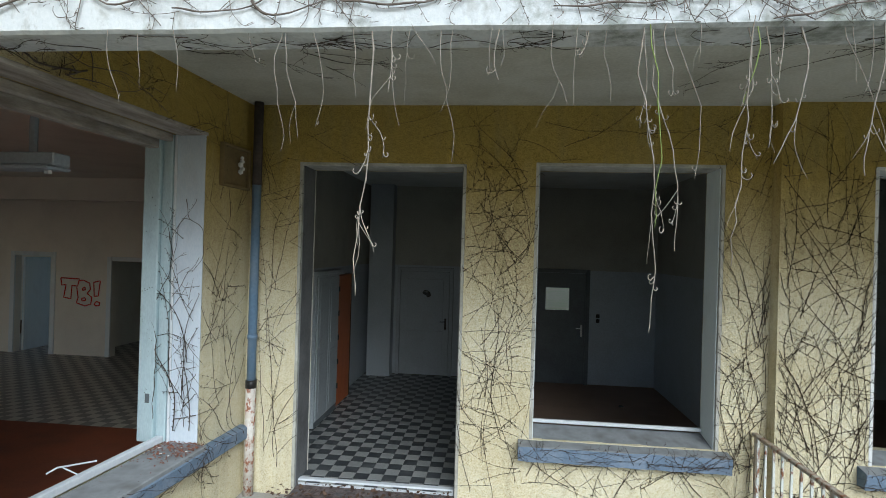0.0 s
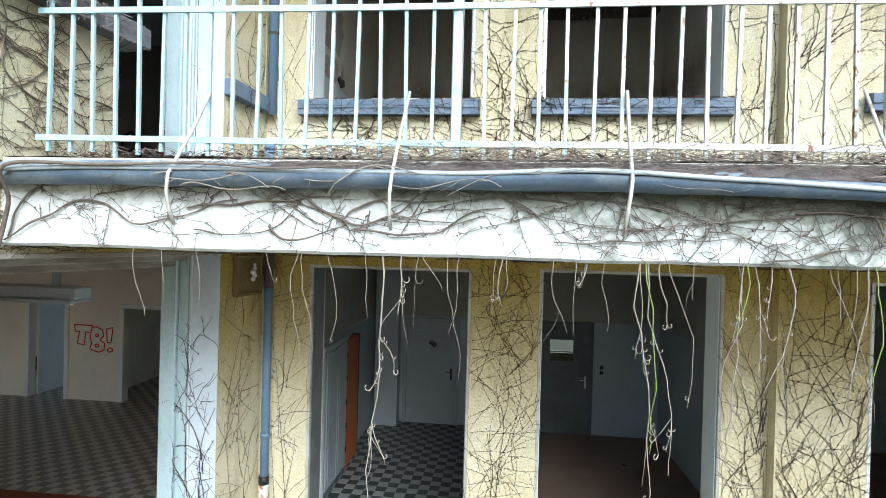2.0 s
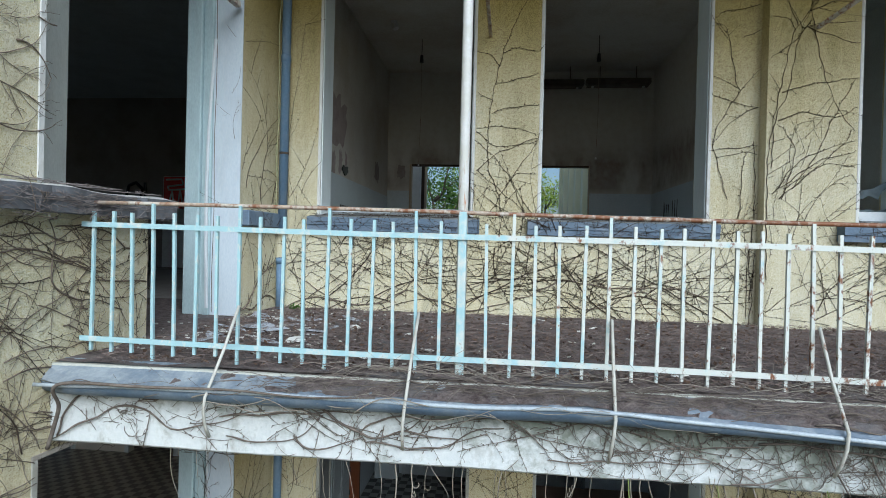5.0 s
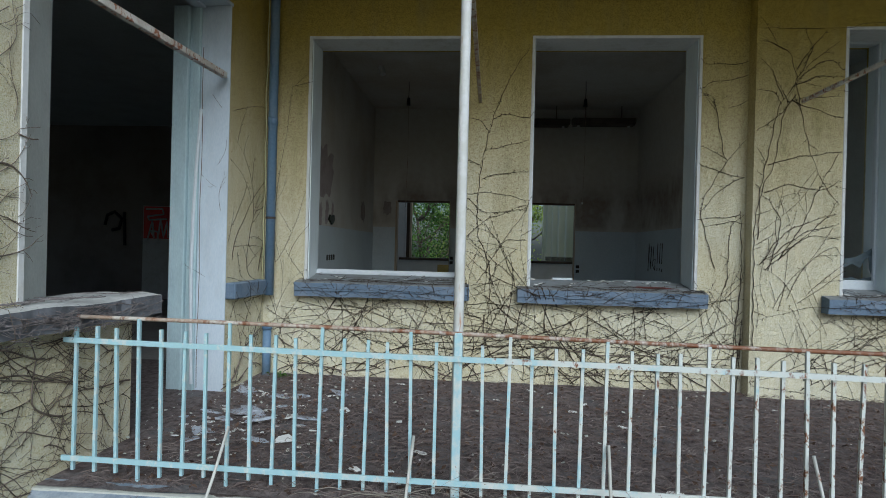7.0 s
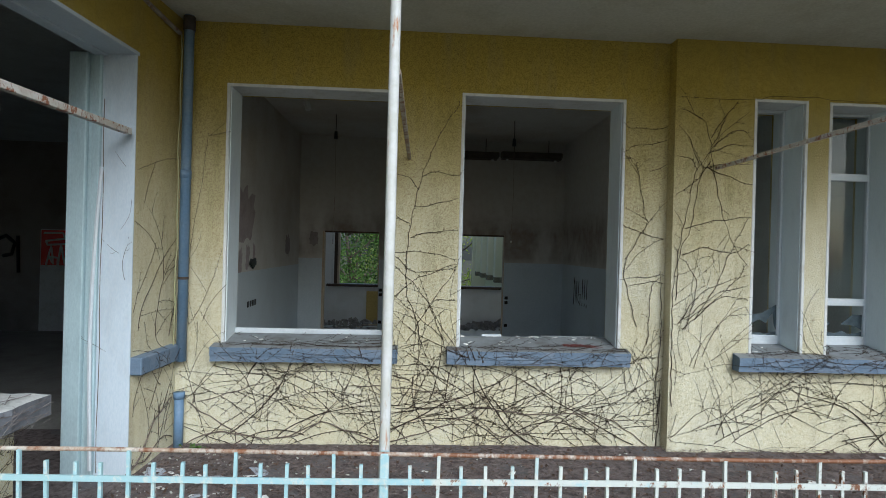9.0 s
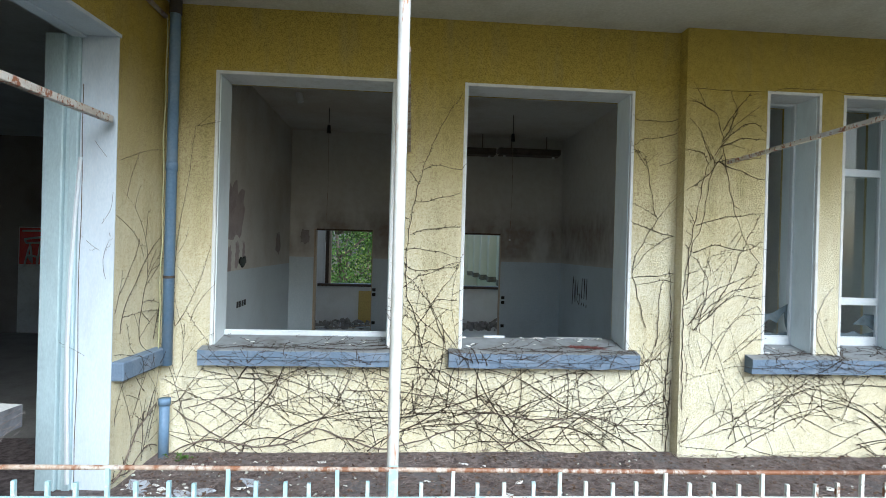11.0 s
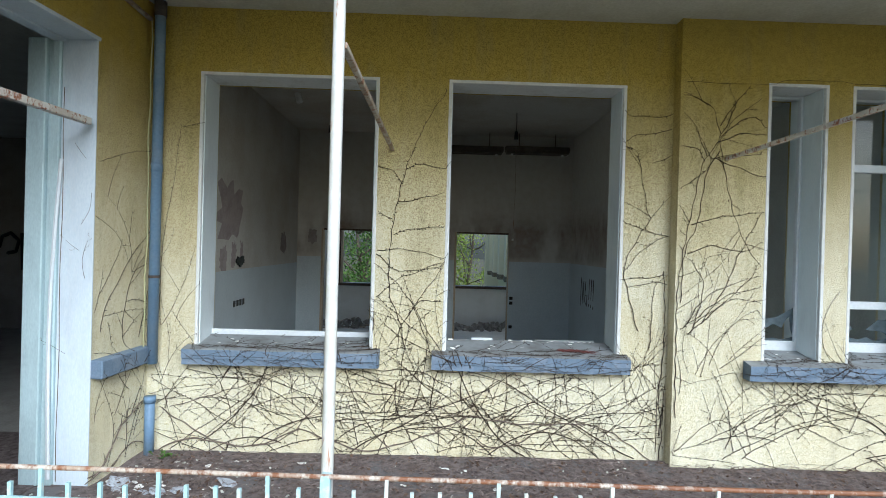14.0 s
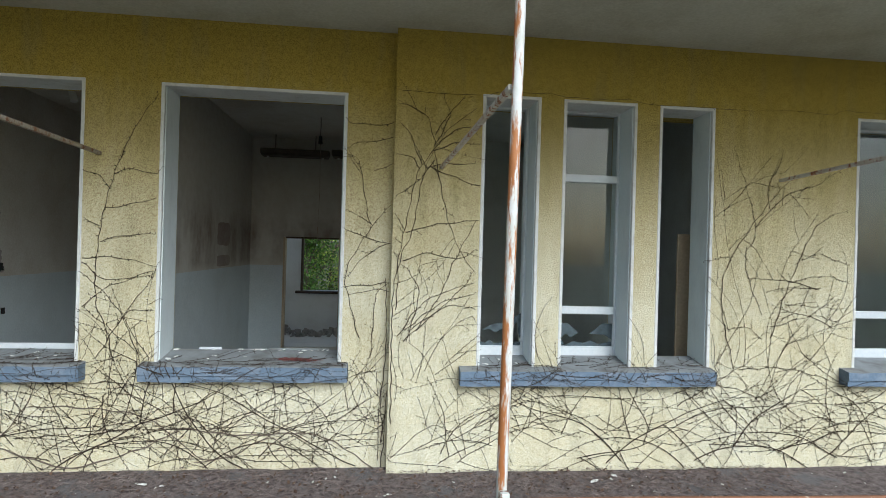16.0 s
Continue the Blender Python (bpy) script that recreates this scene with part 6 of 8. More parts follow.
vine_patch("dead vine mat lying on the stone coping", copingtop, 25, [
    (9, (1.92, 3.6, -0.13, -0.06), (-12, 12), (0.4, 1.2), (0.002, 0.004), dict(wander=0.15, pull=0.06, branch=0.3)),
    (3, (1.92, 3.6, -0.10, 0.20), (0, 360), (0.2, 0.7), FINE, arch),
], bpy.data.materials["grey_dead_vine"])
vine_patch("bare vines on the ground-floor wing wall", wingL, 16, [
    (6, (0.4, 2.6, 3.38, 3.46), (-10, 10), (0.4, 1.2), FINE, arch),
    (9, (0.2, 3.0, 3.4, 3.8), (0, 360), (0.3, 0.8), (0.0016, 0.0026), arch),
    (16, (0.2, 3.0, 0.0, 0.5), (-30, 210), (0.4, 1.0), FINE, arch),
    (12, (0.3, 2.5, 0.45, 0.60), (-6, 6), (0.5, 1.4), FINE, arch),
    (40, (2.95, 4.3, 0.3, 3.6), (0, 360), (0.4, 1.2), MID, arch),
])
web("wiry bare vines on the ground-floor wing strip", wingL, 36, [
    (9, (0.06, 0.82, 0.0, 1.4), (60, 120), (0.9, 2.2), LOWWIRE),
    (8, (0.06, 0.82, 0.4, 3.0), (0, 180), (0.4, 1.0), LOWHAIR),
    (8, (0.06, 0.82, 1.4, 3.2), (20, 160), (0.6, 1.3), WIRE),
])
web("dark vine shoots creeping over the blue reveal", jambface, 37, [
    (5, (0.02, 0.26, 0.7, 1.4), (75, 105), (0.8, 1.8), (0.0028, 0.004)),
    (10, (0.02, 0.28, 0.7, 2.5), (20, 160), (0.3, 0.7), LOWWIRE),
])
vine_patch("thin vine shoots clinging to the white reveal", jambface, 17, [
    (9, (0.0, 0.5, 0.7, 2.6), (20, 160), (0.15, 0.4), (0.0016, 0.0024), upright),
    (5, (0.0, 0.20, 4.1, 7.0), (20, 160), (0.15, 0.4), (0.0016, 0.0022), upright),
])
vine_patch("gnarled bare stems trained along the balcony fascia", fasciaface, 18, [
    (7, (-0.8, 8.5, 3.58, 3.82), (-20, 20), (0.6, 1.8), (0.004, 0.006), dict(wander=0.30, pull=0.05, branch=0.5)),
    (8, (0.5, 9.0, 3.58, 3.84), (158, 202), (0.6, 1.8), (0.004, 0.006), dict(wander=0.30, pull=0.05, branch=0.5)),
    (120, (-2.7, 9.0, 3.54, 3.84), (0, 360), (0.12, 0.45), (0.0013, 0.0024), dict(wander=0.75, pull=0.02, branch=0.9, step=0.022)),
    (200, (0.3, 4.0, 3.46, 3.84), (0, 360), (0.12, 0.5), (0.0013, 0.0026), dict(wander=0.75, pull=0.02, branch=0.9, step=0.022)),
], BARKGREY)
web("wiry weathered stems netted over the balcony fascia", fasciaface, 38, [
    (4, (-2.6, 0.2, 3.62, 3.82), (-35, 35), (0.6, 1.5), (0.0020, 0.0036), 1.6),
    (24, (0.2, 9.0, 3.55, 3.82), (-40, 40), (0.5, 1.3), (0.0020, 0.0036), 1.6),
    (4, (-2.2, 0.2, 3.62, 3.82), (145, 215), (0.6, 1.5), (0.0020, 0.0036), 1.6),
    (24, (0.2, 9.2, 3.55, 3.82), (140, 220), (0.5, 1.3), (0.0020, 0.0036), 1.6),
    (8, (-0.6, 9.0, 3.62, 3.78), (-20, 20), (1.0, 2.2), (0.0040, 0.0062), 2.6),
    (70, (-2.6, 9.0, 3.48, 3.84), (0, 360), (0.2, 0.6), (0.0015, 0.0024), 0.8),
], BARKGREY)
vine_patch("dry rootlets under the balcony edge", beamface, 19, [
    (40, (-2.6, 5.5, 2.52, 2.74), (-40, 40), (0.2, 0.7), (0.0016, 0.003), dict(wander=0.5, pull=0.03, branch=0.5)),
    (30, (-2.6, 5.5, 2.52, 2.74), (140, 220), (0.2, 0.7), (0.0016, 0.003), dict(wander=0.5, pull=0.03, branch=0.5)),
])
vine_patch("dry rootlets on the balcony soffit", soffitface, 20, [
    (16, (1.2, 4.5, 2.9, 4.6), (60, 160), (0.4, 1.2), FINE, arch),
    (10, (-2.4, -1.2, 2.9, 4.2), (20, 120), (0.3, 0.8), FINE, arch),
])


def bundle(label, seed, count, x0, x1, y, z, spread, radii, mat):
    """Loose stems lying along the gutter."""
    rnd = random.Random(seed)
    tubes = Tubes()
    for _ in range(count):
        xa = rnd.uniform(x0, x1 - 0.5)
        L = rnd.uniform(0.4, 1.5)
        n = int(L / 0.03)
        ph = [rnd.uniform(0, 6) for _ in range(4)]
        yy, zz = y + rnd.uniform(-1, 1) * spread[0], z + rnd.uniform(-1, 1) * spread[1]
        pts = []
        for i in range(n):
            x = xa + i * 0.03
            if x > x1:
                break
            pts.append((x, yy + 0.03 * math.sin(x * 4.2 + ph[0]) + 0.018 * math.sin(x * 11 + ph[1]), zz + 0.032 * math.sin(x * 4.5 + ph[2]) + 0.018 * math.sin(x * 12 + ph[3]) - 0.05 * (2 * i / n - 1) ** 4))
        r = rnd.uniform(*radii)
        if len(pts) > 2:
            tubes.add(pts, np.linspace(r, r * 0.5, len(pts)), (0, 0, 1), 5)
            for p in pts[::2]:
                if rnd.random() < 0.5:
                    L2 = rnd.uniform(0.03, 0.14)
                    a1, a2 = rnd.uniform(-1.2, 1.2), rnd.uniform(-0.6, 1.2)
                    q = [p, (p[0] + L2 * 0.5 * math.sin(a1), p[1] - 0.2 * L2, p[2] + L2 * 0.5 * math.sin(a2)), (p[0] + L2 * math.sin(a1 * 1.4), p[1] - 0.3 * L2, p[2] + L2 * math.sin(a2))]
                    tubes.add(q, [r * 0.4, r * 0.32, 0.0015], (0, 1, 0), 3)
    return tagged(tubes.build("gutter_vines", mat), label, "vine", kind="stuff")


bundle("fine dead twigs matted over the zinc apron", 33, 190, -1.6, 9.2, 2.45, 3.89, (0.06, 0.012), (0.0011, 0.0024), BARKGREY)
bundle("pale dry twigs lying on the edge of the balcony", 34, 120, -1.4, 9.2, 2.60, 3.955, (0.16, 0.008), (0.0011, 0.0026), BARKPALE)
bundle("dead vine stems lying in and over the gutter", 31, 60, -2.6, 9.2, 2.42, 3.84, (0.09, 0.03), (0.0016, 0.0055), BARKGREY)
bundle("bleached vine stems lying along the gutter edge", 32, 18, -2.6, 9.2, 2.33, 3.80, (0.02, 0.03), (0.0016, 0.0050), BARKPALE)


# ---- hanging shoots ----
def hook(tubes, p, side, s, r, rnd):
    """A short tendril that drops away from the shoot and curls up like a fish hook."""
    bend, turn, tilt = rnd.uniform(0.7, 1.3), rnd.uniform(-1.1, 1.1), rnd.uniform(-0.5, 0.5)
    line = [(0, 0), (0.22, -0.40), (0.55 * bend, -0.72), (0.95 * bend, -0.62), (1.12 * bend, -0.22), (1.0 * bend, 0.12 * bend)]
    if rnd.random() < 0.4:
        line.append((0.72 * bend, 0.16 * bend))
    q = []
    for a_, b_ in line:
        a_, b_ = a_ * math.cos(tilt) - b_ * math.sin(tilt) * 0.6, b_ * math.cos(tilt) + a_ * math.sin(tilt) * 0.6
        q.append((p[0] + side * s * a_ * math.cos(turn), p[1] + s * a_ * math.sin(turn), p[2] + s * b_))
    tubes.add(q, np.linspace(r, r * 0.8, len(q)), (0, 1, 0), 5)


def strand(tubes, rnd, p, length, r, lean, droop=0.0):
    """One knobbly shoot that hangs from p and sways a little; gives back its points."""
    n = max(5, int(length / 0.025))
    x, y, z = p
    vx, kink = lean, 0.0
    bow, ph = rnd.uniform(0.06, 0.22), rnd.uniform(0, 6.28)
    pts, rad = [], []
    knob = rnd.randint(3, 5)
    for i in range(n + 1):
        pts.append((x, y, z))
        rad.append(r * (1 - 0.5 * i / n) * (1.35 if i and i % knob == 0 else 1.0))
        if i % knob == 0:
            kink = rnd.uniform(-0.20, 0.20)
        vx += (lean + droop * i / n - vx) * 0.10
        step = length / n
        x += (vx + kink + bow * math.sin(ph + 5.0 * i / n)) * step
        y += rnd.gauss(0, 0.0015)
        z -= step * math.sqrt(max(0.15, 1 - min(0.85, (vx + kink) ** 2)))
    tubes.add(pts, rad, (0, 1, 0), 5)
    return pts


def hanging(x, length, seed, r=0.004, lean=0.0, tufts=(), tails=0, mat=None, droop=0.0, twin=False):
    """tufts: (depth, count) of hooked tendrils; tails: thin ends splaying from the last third."""
    rnd = random.Random(seed)
    tubes = Tubes()
    top = (x, EDGEY + 0.015 + rnd.uniform(-0.015, 0.015), 3.47)
    pts = strand(tubes, rnd, top, length, r, lean, droop)
    at = lambda d: pts[min(len(pts) - 1, int(d / length * len(pts)))]
    for depth, count in tufts:
        side = rnd.choice((-1, 1))
        mate = None
        if count > 3:
            p = at(depth)
            mate = strand(tubes, rnd, p, 0.035 * count, r * 0.6, 0.30 * side, -0.3 * side)
        for k in range(count):
            p = at(depth + 0.020 * k + rnd.uniform(-0.02, 0.02)) if mate is None or k % 2 else mate[min(len(mate) - 1, 1 + k * len(mate) // count)]
            hook(tubes, p, side if rnd.random() < 0.75 else -side, rnd.uniform(0.014, 0.034), r * 0.70, rnd)
    for k in range(tails):
        p = at(length * rnd.uniform(0.6, 0.78))
        strand(tubes, rnd, p, rnd.uniform(0.10, 0.30), r * 0.45, rnd.uniform(-0.55, 0.35))
    if twin:
        strand(tubes, rnd, (x + 0.015, top[1], top[2]), length * rnd.uniform(0.6, 0.85), r * 0.6, lean + rnd.uniform(-0.08, 0.08))
    ob = tubes.build("hanging_vine", mat or BARKPALE)
    return tagged(ob, "pale dry vine shoot with curled tendrils hanging from the balcony" if tufts else "thin pale dry vine shoot hanging from the balcony", "vine", "hanging vines")


# thin plain shoots: place, length, sway
for k, (x, L, lean) in enumerate([(-1.95, 0.40, 0.08), (-1.80, 0.30, -0.05), (-1.62, 0.34, 0.05), (-1.24, 0.26, 0.12), (-1.05, 0.62, -0.06), (-1.04, 0.80, 0.05), (-0.92, 0.50, 0.04), (-0.71, 0.52, 0.06), (-0.44, 0.24, 0.40), (-0.43, 0.22, 0.0), (-0.29, 0.66, 0.05), (-0.23, 0.62, -0.06), (-0.05, 0.24, 0.0),
        (0.22, 0.56, 0.16), (0.33, 0.40, -0.03), (0.37, 0.22, 0.0), (0.46, 0.38, 0.04), (0.86, 0.30, 0.05), (1.46, 0.60, 0.22), (1.50, 0.42, 0.10), (1.58, 0.35, -0.1), (1.72, 0.40, 0.0), (1.85, 0.55, -0.08), (2.05, 0.45, 0.1), (2.30, 0.35, 0.0)]):
    hanging(x, L * (0.7 if k % 2 else 1.0), 100 + k, 0.0019, lean, ((L * 0.9, 1),) if k % 3 == 0 else (), 1 if k % 4 == 1 else 0)
hanging(-0.63, 1.30, 140, 0.0048, -0.02, ((0.46, 6), (0.60, 4), (0.86, 6)), 3)
hanging(-0.52, 0.34, 141, 0.0042, -0.10, ((0.16, 3), (0.24, 3)), 2)
hanging(-0.02, 0.28, 142, 0.0034, 0.0, ((0.22, 2),), 0, twin=True)
hanging(0.39, 0.18, 143, 0.0040, -0.15, ((0.10, 3),))
hanging(0.63, 1.42, 144, 0.0040, 0.03, ((0.46, 4), (0.78, 5), (1.15, 3)), 1)
hanging(0.67, 1.05, 145, 0.0034, 0.02, ((0.40, 3), (0.80, 4)), 1)
hanging(0.72, 0.36, 146, 0.0036, 0.10, ((0.30, 2),))
hanging(0.75, 0.74, 147, 0.0024, 0.14, ((0.66, 1),), droop=-0.1)
hanging(0.62, 0.50, 148, 0.0026, -0.10, ((0.40, 3),), 0, droop=0.3)
hanging(1.09, 1.12, 149, 0.0034, 0.0, ((0.28, 4), (0.50, 4), (0.66, 3)), 1)
hanging(1.06, 0.60, 150, 0.0034, -0.05, ((0.30, 2),))
hanging(1.14, 0.58, 151, 0.0036, 0.06, ((0.26, 4), (0.46, 2)), 1)
hanging(1.28, 0.66, 152, 0.0042, 0.06, ((0.34, 2), (0.50, 1)), 1, droop=-0.5)
hanging(1.22, 0.30, 153, 0.0036, -0.2, ((0.14, 3),))
hanging(1.62, 0.70, 154, 0.0036, -0.05, ((0.3, 2), (0.5, 2)), 2)
for k, (x, L, lean) in enumerate([(0.645, 0.95, 0.02), (1.10, 0.40, 0.02), (1.64, 0.6, 0.08)]):
    tagged(hanging(x, L, 160 + k, 0.003, lean, mat=GREENSTEM), "living green vine shoot hanging among dry ones", "vine", "hanging vines")


# stout stem that climbs from the fascia's end over the gutter and along its lip
over = Tubes()
path = smooth_line([(-2.70, 2.46, 3.40), (-2.64, 2.44, 3.55), (-2.58, 2.40, 3.68), (-2.54, 2.31, 3.80), (-2.42, 2.30, 3.845), (-2.0, 2.315, 3.84), (-1.5, 2.31, 3.85), (-1.1, 2.32, 3.83), (-0.7, 2.31, 3.85)])
over.add([tuple(p) for p in path], np.linspace(0.012, 0.004, len(path)), (0, -1, 0), 6)
tagged(over.build("vine_stem", BARKGREY), "stout leafless vine stem climbing over the gutter lip", "vine", "stout vine stems")

# ---- litter on the balcony ----
def deck_litter():
    bm = bmesh.new()
    nx, ny = 220, 46
    x0, x1, y0, y1 = -2.58, 9.4, EDGEY + 0.02, FA - 0.002
    rows = []
    for i in range(nx + 1):
        row = []
        for j in range(ny + 1):
            y = y0 + (y1 - y0) * j / ny
            xw = x0 if y > FA - 0.02 else (WING @ Vector(((FA - y) / math.cos(WA), 0.02, 0))).x
            x = xw + (x1 - xw) * (i / nx) ** 1.3
            z = DECK + 0.012 + 0.014 * noise.noise((x * 3, y * 3, 1)) + 0.005 * noise.noise((x * 14, y * 14, 4)) + 0.018 * max(0, (j / ny - 0.8) / 0.2)
            bare = max(0.0, 0.016 * noise.noise((x * 4, y * 4, 9)) - 0.004) * (1.0 if x < -1.2 else 0.3)
            row.append(bm.verts.new((x, y, max(z, DECK + 0.004) - max(0.0, bare))))
        rows.append(row)
    for a0, b0 in zip(rows, rows[1:]):
        for j in range(ny):
            bm.faces.new((a0[j], b0[j], b0[j + 1], a0[j + 1]))
    solid("leaf_litter", bm, LITTER, "brown rotted leaf litter covering the balcony floor", "litter", kind="stuff", smooth=True)
    rnd = random.Random(77)
    tubes = Tubes()
    for _ in range(11000):
        x, y = rnd.uniform(-2.5, 6.5), rnd.uniform(y0, y1 - 0.05)
        a_, L = rnd.gauss(0, 1.3), 0.03 + 0.20 * rnd.random() ** 2.2
        z = DECK + 0.03 + rnd.uniform(0, 0.03)
        bend = rnd.uniform(-0.6, 0.6)
        q = [(x + math.cos(a_ + bend * k / 3) * L * k / 3, min(y1 - 0.02, max(y0, y + math.sin(a_ + bend * k / 3) * L * k / 3)), z + 0.012 * math.sin(k * 1.3)) for k in range(4)]
        tubes.add(q, np.linspace(rnd.uniform(0.0011, 0.0026), 0.0010, 4), (0, 0, 1), 3)
    tagged(tubes.build("fallen_twigs", TWIG), "tangle of fallen brown vine twigs on the balcony floor", "twigs", kind="stuff")
    leaf = bmesh.new()
    for _ in range(6000):
        x, y = rnd.uniform(-2.5, 6.5), rnd.uniform(y0, y1 - 0.05)
        s = 0.007 + 0.022 * rnd.random() ** 2
        m = Matrix.Translation((x, y, DECK + 0.03 + rnd.uniform(0, 0.015))) @ Euler((rnd.uniform(-0.6, 0.6), rnd.uniform(-0.6, 0.6), rnd.uniform(0, 6))).to_matrix().to_4x4()
        vs = [leaf.verts.new(m @ Vector(p)) for p in ((-s, 0, 0), (0, -s * 0.6, 0.004), (s, 0, 0.006), (0, s * 0.6, 0.004))]
        leaf.faces.new(vs)
    crumb = bmesh.new()
    for _ in range(700):
        x, y = (rnd.gauss(-2.2, 0.6), rnd.uniform(2.7, 5.2)) if rnd.random() < 0.5 else (rnd.uniform(-2.4, 7.5), rnd.uniform(y0, y1 - 0.05))
        if x < -2.95:
            continue
        s = 0.003 + 0.012 * rnd.random() ** 3
        m = Matrix.Translation((x, y, DECK + 0.034 + rnd.uniform(0, 0.012))) @ Euler((rnd.uniform(-0.4, 0.4), rnd.uniform(-0.4, 0.4), rnd.uniform(0, 6))).to_matrix().to_4x4()
        box(crumb, -s, s, -s * 0.6, s * 0.6, -s * 0.3, s * 0.3, 0.0, m)
    solid("plaster_crumbs", crumb, SOFFIT, "pale crumbs of fallen plaster among the leaf litter", "debris", kind="stuff")
    solid("dead_leaves", leaf, DEADLEAF, "curled dead brown leaves scattered over the balcony", "leaves", kind="stuff")


def chip(x, y, z, s, rnd):
    bm = bmesh.new()
    n = rnd.choice((5, 6, 7))
    ring = [(math.cos(2 * math.pi * k / n) * s * rnd.uniform(0.45, 1.3), math.sin(2 * math.pi * k / n) * s * rnd.uniform(0.3, 0.95)) for k in range(n)]
    h = s * rnd.uniform(0.08, 0.24)
    m = Matrix.Translation((x, y, z)) @ Euler((rnd.uniform(-0.25, 0.25), rnd.uniform(-0.25, 0.25), 0)).to_matrix().to_4x4()
    lo = [bm.verts.new(m @ Vector((a_, b_, 0))) for a_, b_ in ring]
    hi = [bm.verts.new(m @ Vector((a_ * 0.85, b_ * 0.85, h))) for a_, b_ in ring]
    bm.faces.new(lo), bm.faces.new(list(reversed(hi)))
    for k in range(n):
        bm.faces.new((lo[k], lo[(k + 1) % n], hi[(k + 1) % n], hi[k]))
    return bm


DEADLEAF = leaf_material("dead_leaf", (0.07, 0.045, 0.035), (0.20, 0.13, 0.09))
deck_litter()
rnd = random.Random(9)
for _ in range(170):
    x, y = (rnd.gauss(-2.1, 0.35), rnd.uniform(3.3, 5.1)) if rnd.random() < 0.65 else (rnd.uniform(-2.4, 6), rnd.uniform(2.8, 5.2))
    if x < -2.5:
        continue
    solid("plaster_chip", chip(x, y, DECK + (0.010 if x < -1.7 else 0.030), 0.008 + 0.05 * rnd.random() ** 2.2, rnd), CHIP, "white broken plaster chip lying in the leaf litter", "debris", "plaster chips")
for _ in range(26):
    x, y = rnd.uniform(-2.75, -1.45), rnd.uniform(3.3, 4.7)
    if x > XC + (y - FA) * 0.066 + 0.1:
        solid("cement_fragment", chip(x, y, DECK + 0.022, rnd.uniform(0.05, 0.14), rnd), CEMENTBLUE, "flat grey cement fragment lying in the leaf litter", "debris", "cement fragments")
solid("plaster_chip", chip(-1.55, 3.35, DECK + 0.035, 0.085, rnd), CHIP, "large white plaster lump lying in the leaf litter", "debris", "plaster chips")
for x0, x1, face, top in ((-2.0, -0.45, FA, SILLZ), (0.4, 1.95, FA, SILLZ), (3.35, 3.8, FB, SILLZ)):
    for _ in range(9):
        f = rnd.uniform(0.1, 0.9)
        solid("paint_flake", chip(rnd.uniform(x0, x1), face + f * 0.30, top + (f * 0.30 + 0.11) / 0.455 * 0.075 + 0.004, rnd.uniform(0.012, 0.035), rnd), CHIP, "white paint flake lying on the window sill", "debris", "paint flakes")

rnd = random.Random(61)
tubes = Tubes()
for _ in range(60):
    x, y = rnd.gauss(1.62, 0.07), FA + rnd.gauss(0.07, 0.03)
    a_ = rnd.uniform(0, 6.28)
    q = [(x + math.cos(a_ + k * 0.6) * 0.03 * k, y + math.sin(a_ + k * 0.6) * 0.012 * k, SILLZ + 0.035 + 0.008 * math.sin(k * 2 + a_)) for k in range(5)]
    tubes.add(q, [0.0022] * 5, (0, 0, 1), 3)
tagged(tubes.build("rootlet_clump", worn("red_rootlet", (0.15, 0.05, 0.045), (0.09, 0.045, 0.04), 9.0, 0.9)), "reddish dry rootlet clump lying on the window sill", "roots")

for _ in range(22):
    solid("paint_flake", chip(rnd.uniform(0.4, 1.98), FA + rnd.uniform(0.30, 0.345), SILLZ + 0.075, rnd.uniform(0.015, 0.05), rnd), CHIP, "broken white frame scrap lying on the window sill", "debris", "paint flakes")
solid("frame_scrap", boxed(0.62, 0.84, FA + 0.315, FA + 0.335, SILLZ + 0.075, SILLZ + 0.10, 0.004), FRAMEWHITE, "broken white frame strip lying on the sill", "debris")
solid("frame_scrap", boxed(1.28, 1.90, FA + 0.32, FA + 0.338, SILLZ + 0.075, SILLZ + 0.092, 0.004), SILLTOP, "broken grey frame strip lying on the sill", "debris")

# a weed by the foot of the downpipe stub
t = thing("weed", (-2.25, 5.15, DECK + 0.03), "small green weed sprouting from the leaf litter", "plant")
rw = random.Random(33)
for k in range(14):
    a_, L, h = rw.uniform(0, 6.28), rw.uniform(0.03, 0.08), rw.uniform(0.02, 0.07)
    bm = bmesh.new()
    d, n = Vector((math.cos(a_), math.sin(a_), 0)), Vector((-math.sin(a_), math.cos(a_), 0))
    o = Vector((-2.25 + rw.gauss(0, 0.05), 5.15 + rw.gauss(0, 0.03), DECK + 0.03))
    w_ = L * 0.28
    bm.faces.new([bm.verts.new(p) for p in (o, o + d * L * 0.5 + n * w_ + Vector((0, 0, h)), o + d * L + Vector((0, 0, h * 0.7)), o + d * L * 0.5 - n * w_ + Vector((0, 0, h)))])
    part("leaf", bm, LEAFDARK, t)

# leaf litter and a bracket on the wing's lower sill
leaf = bmesh.new()
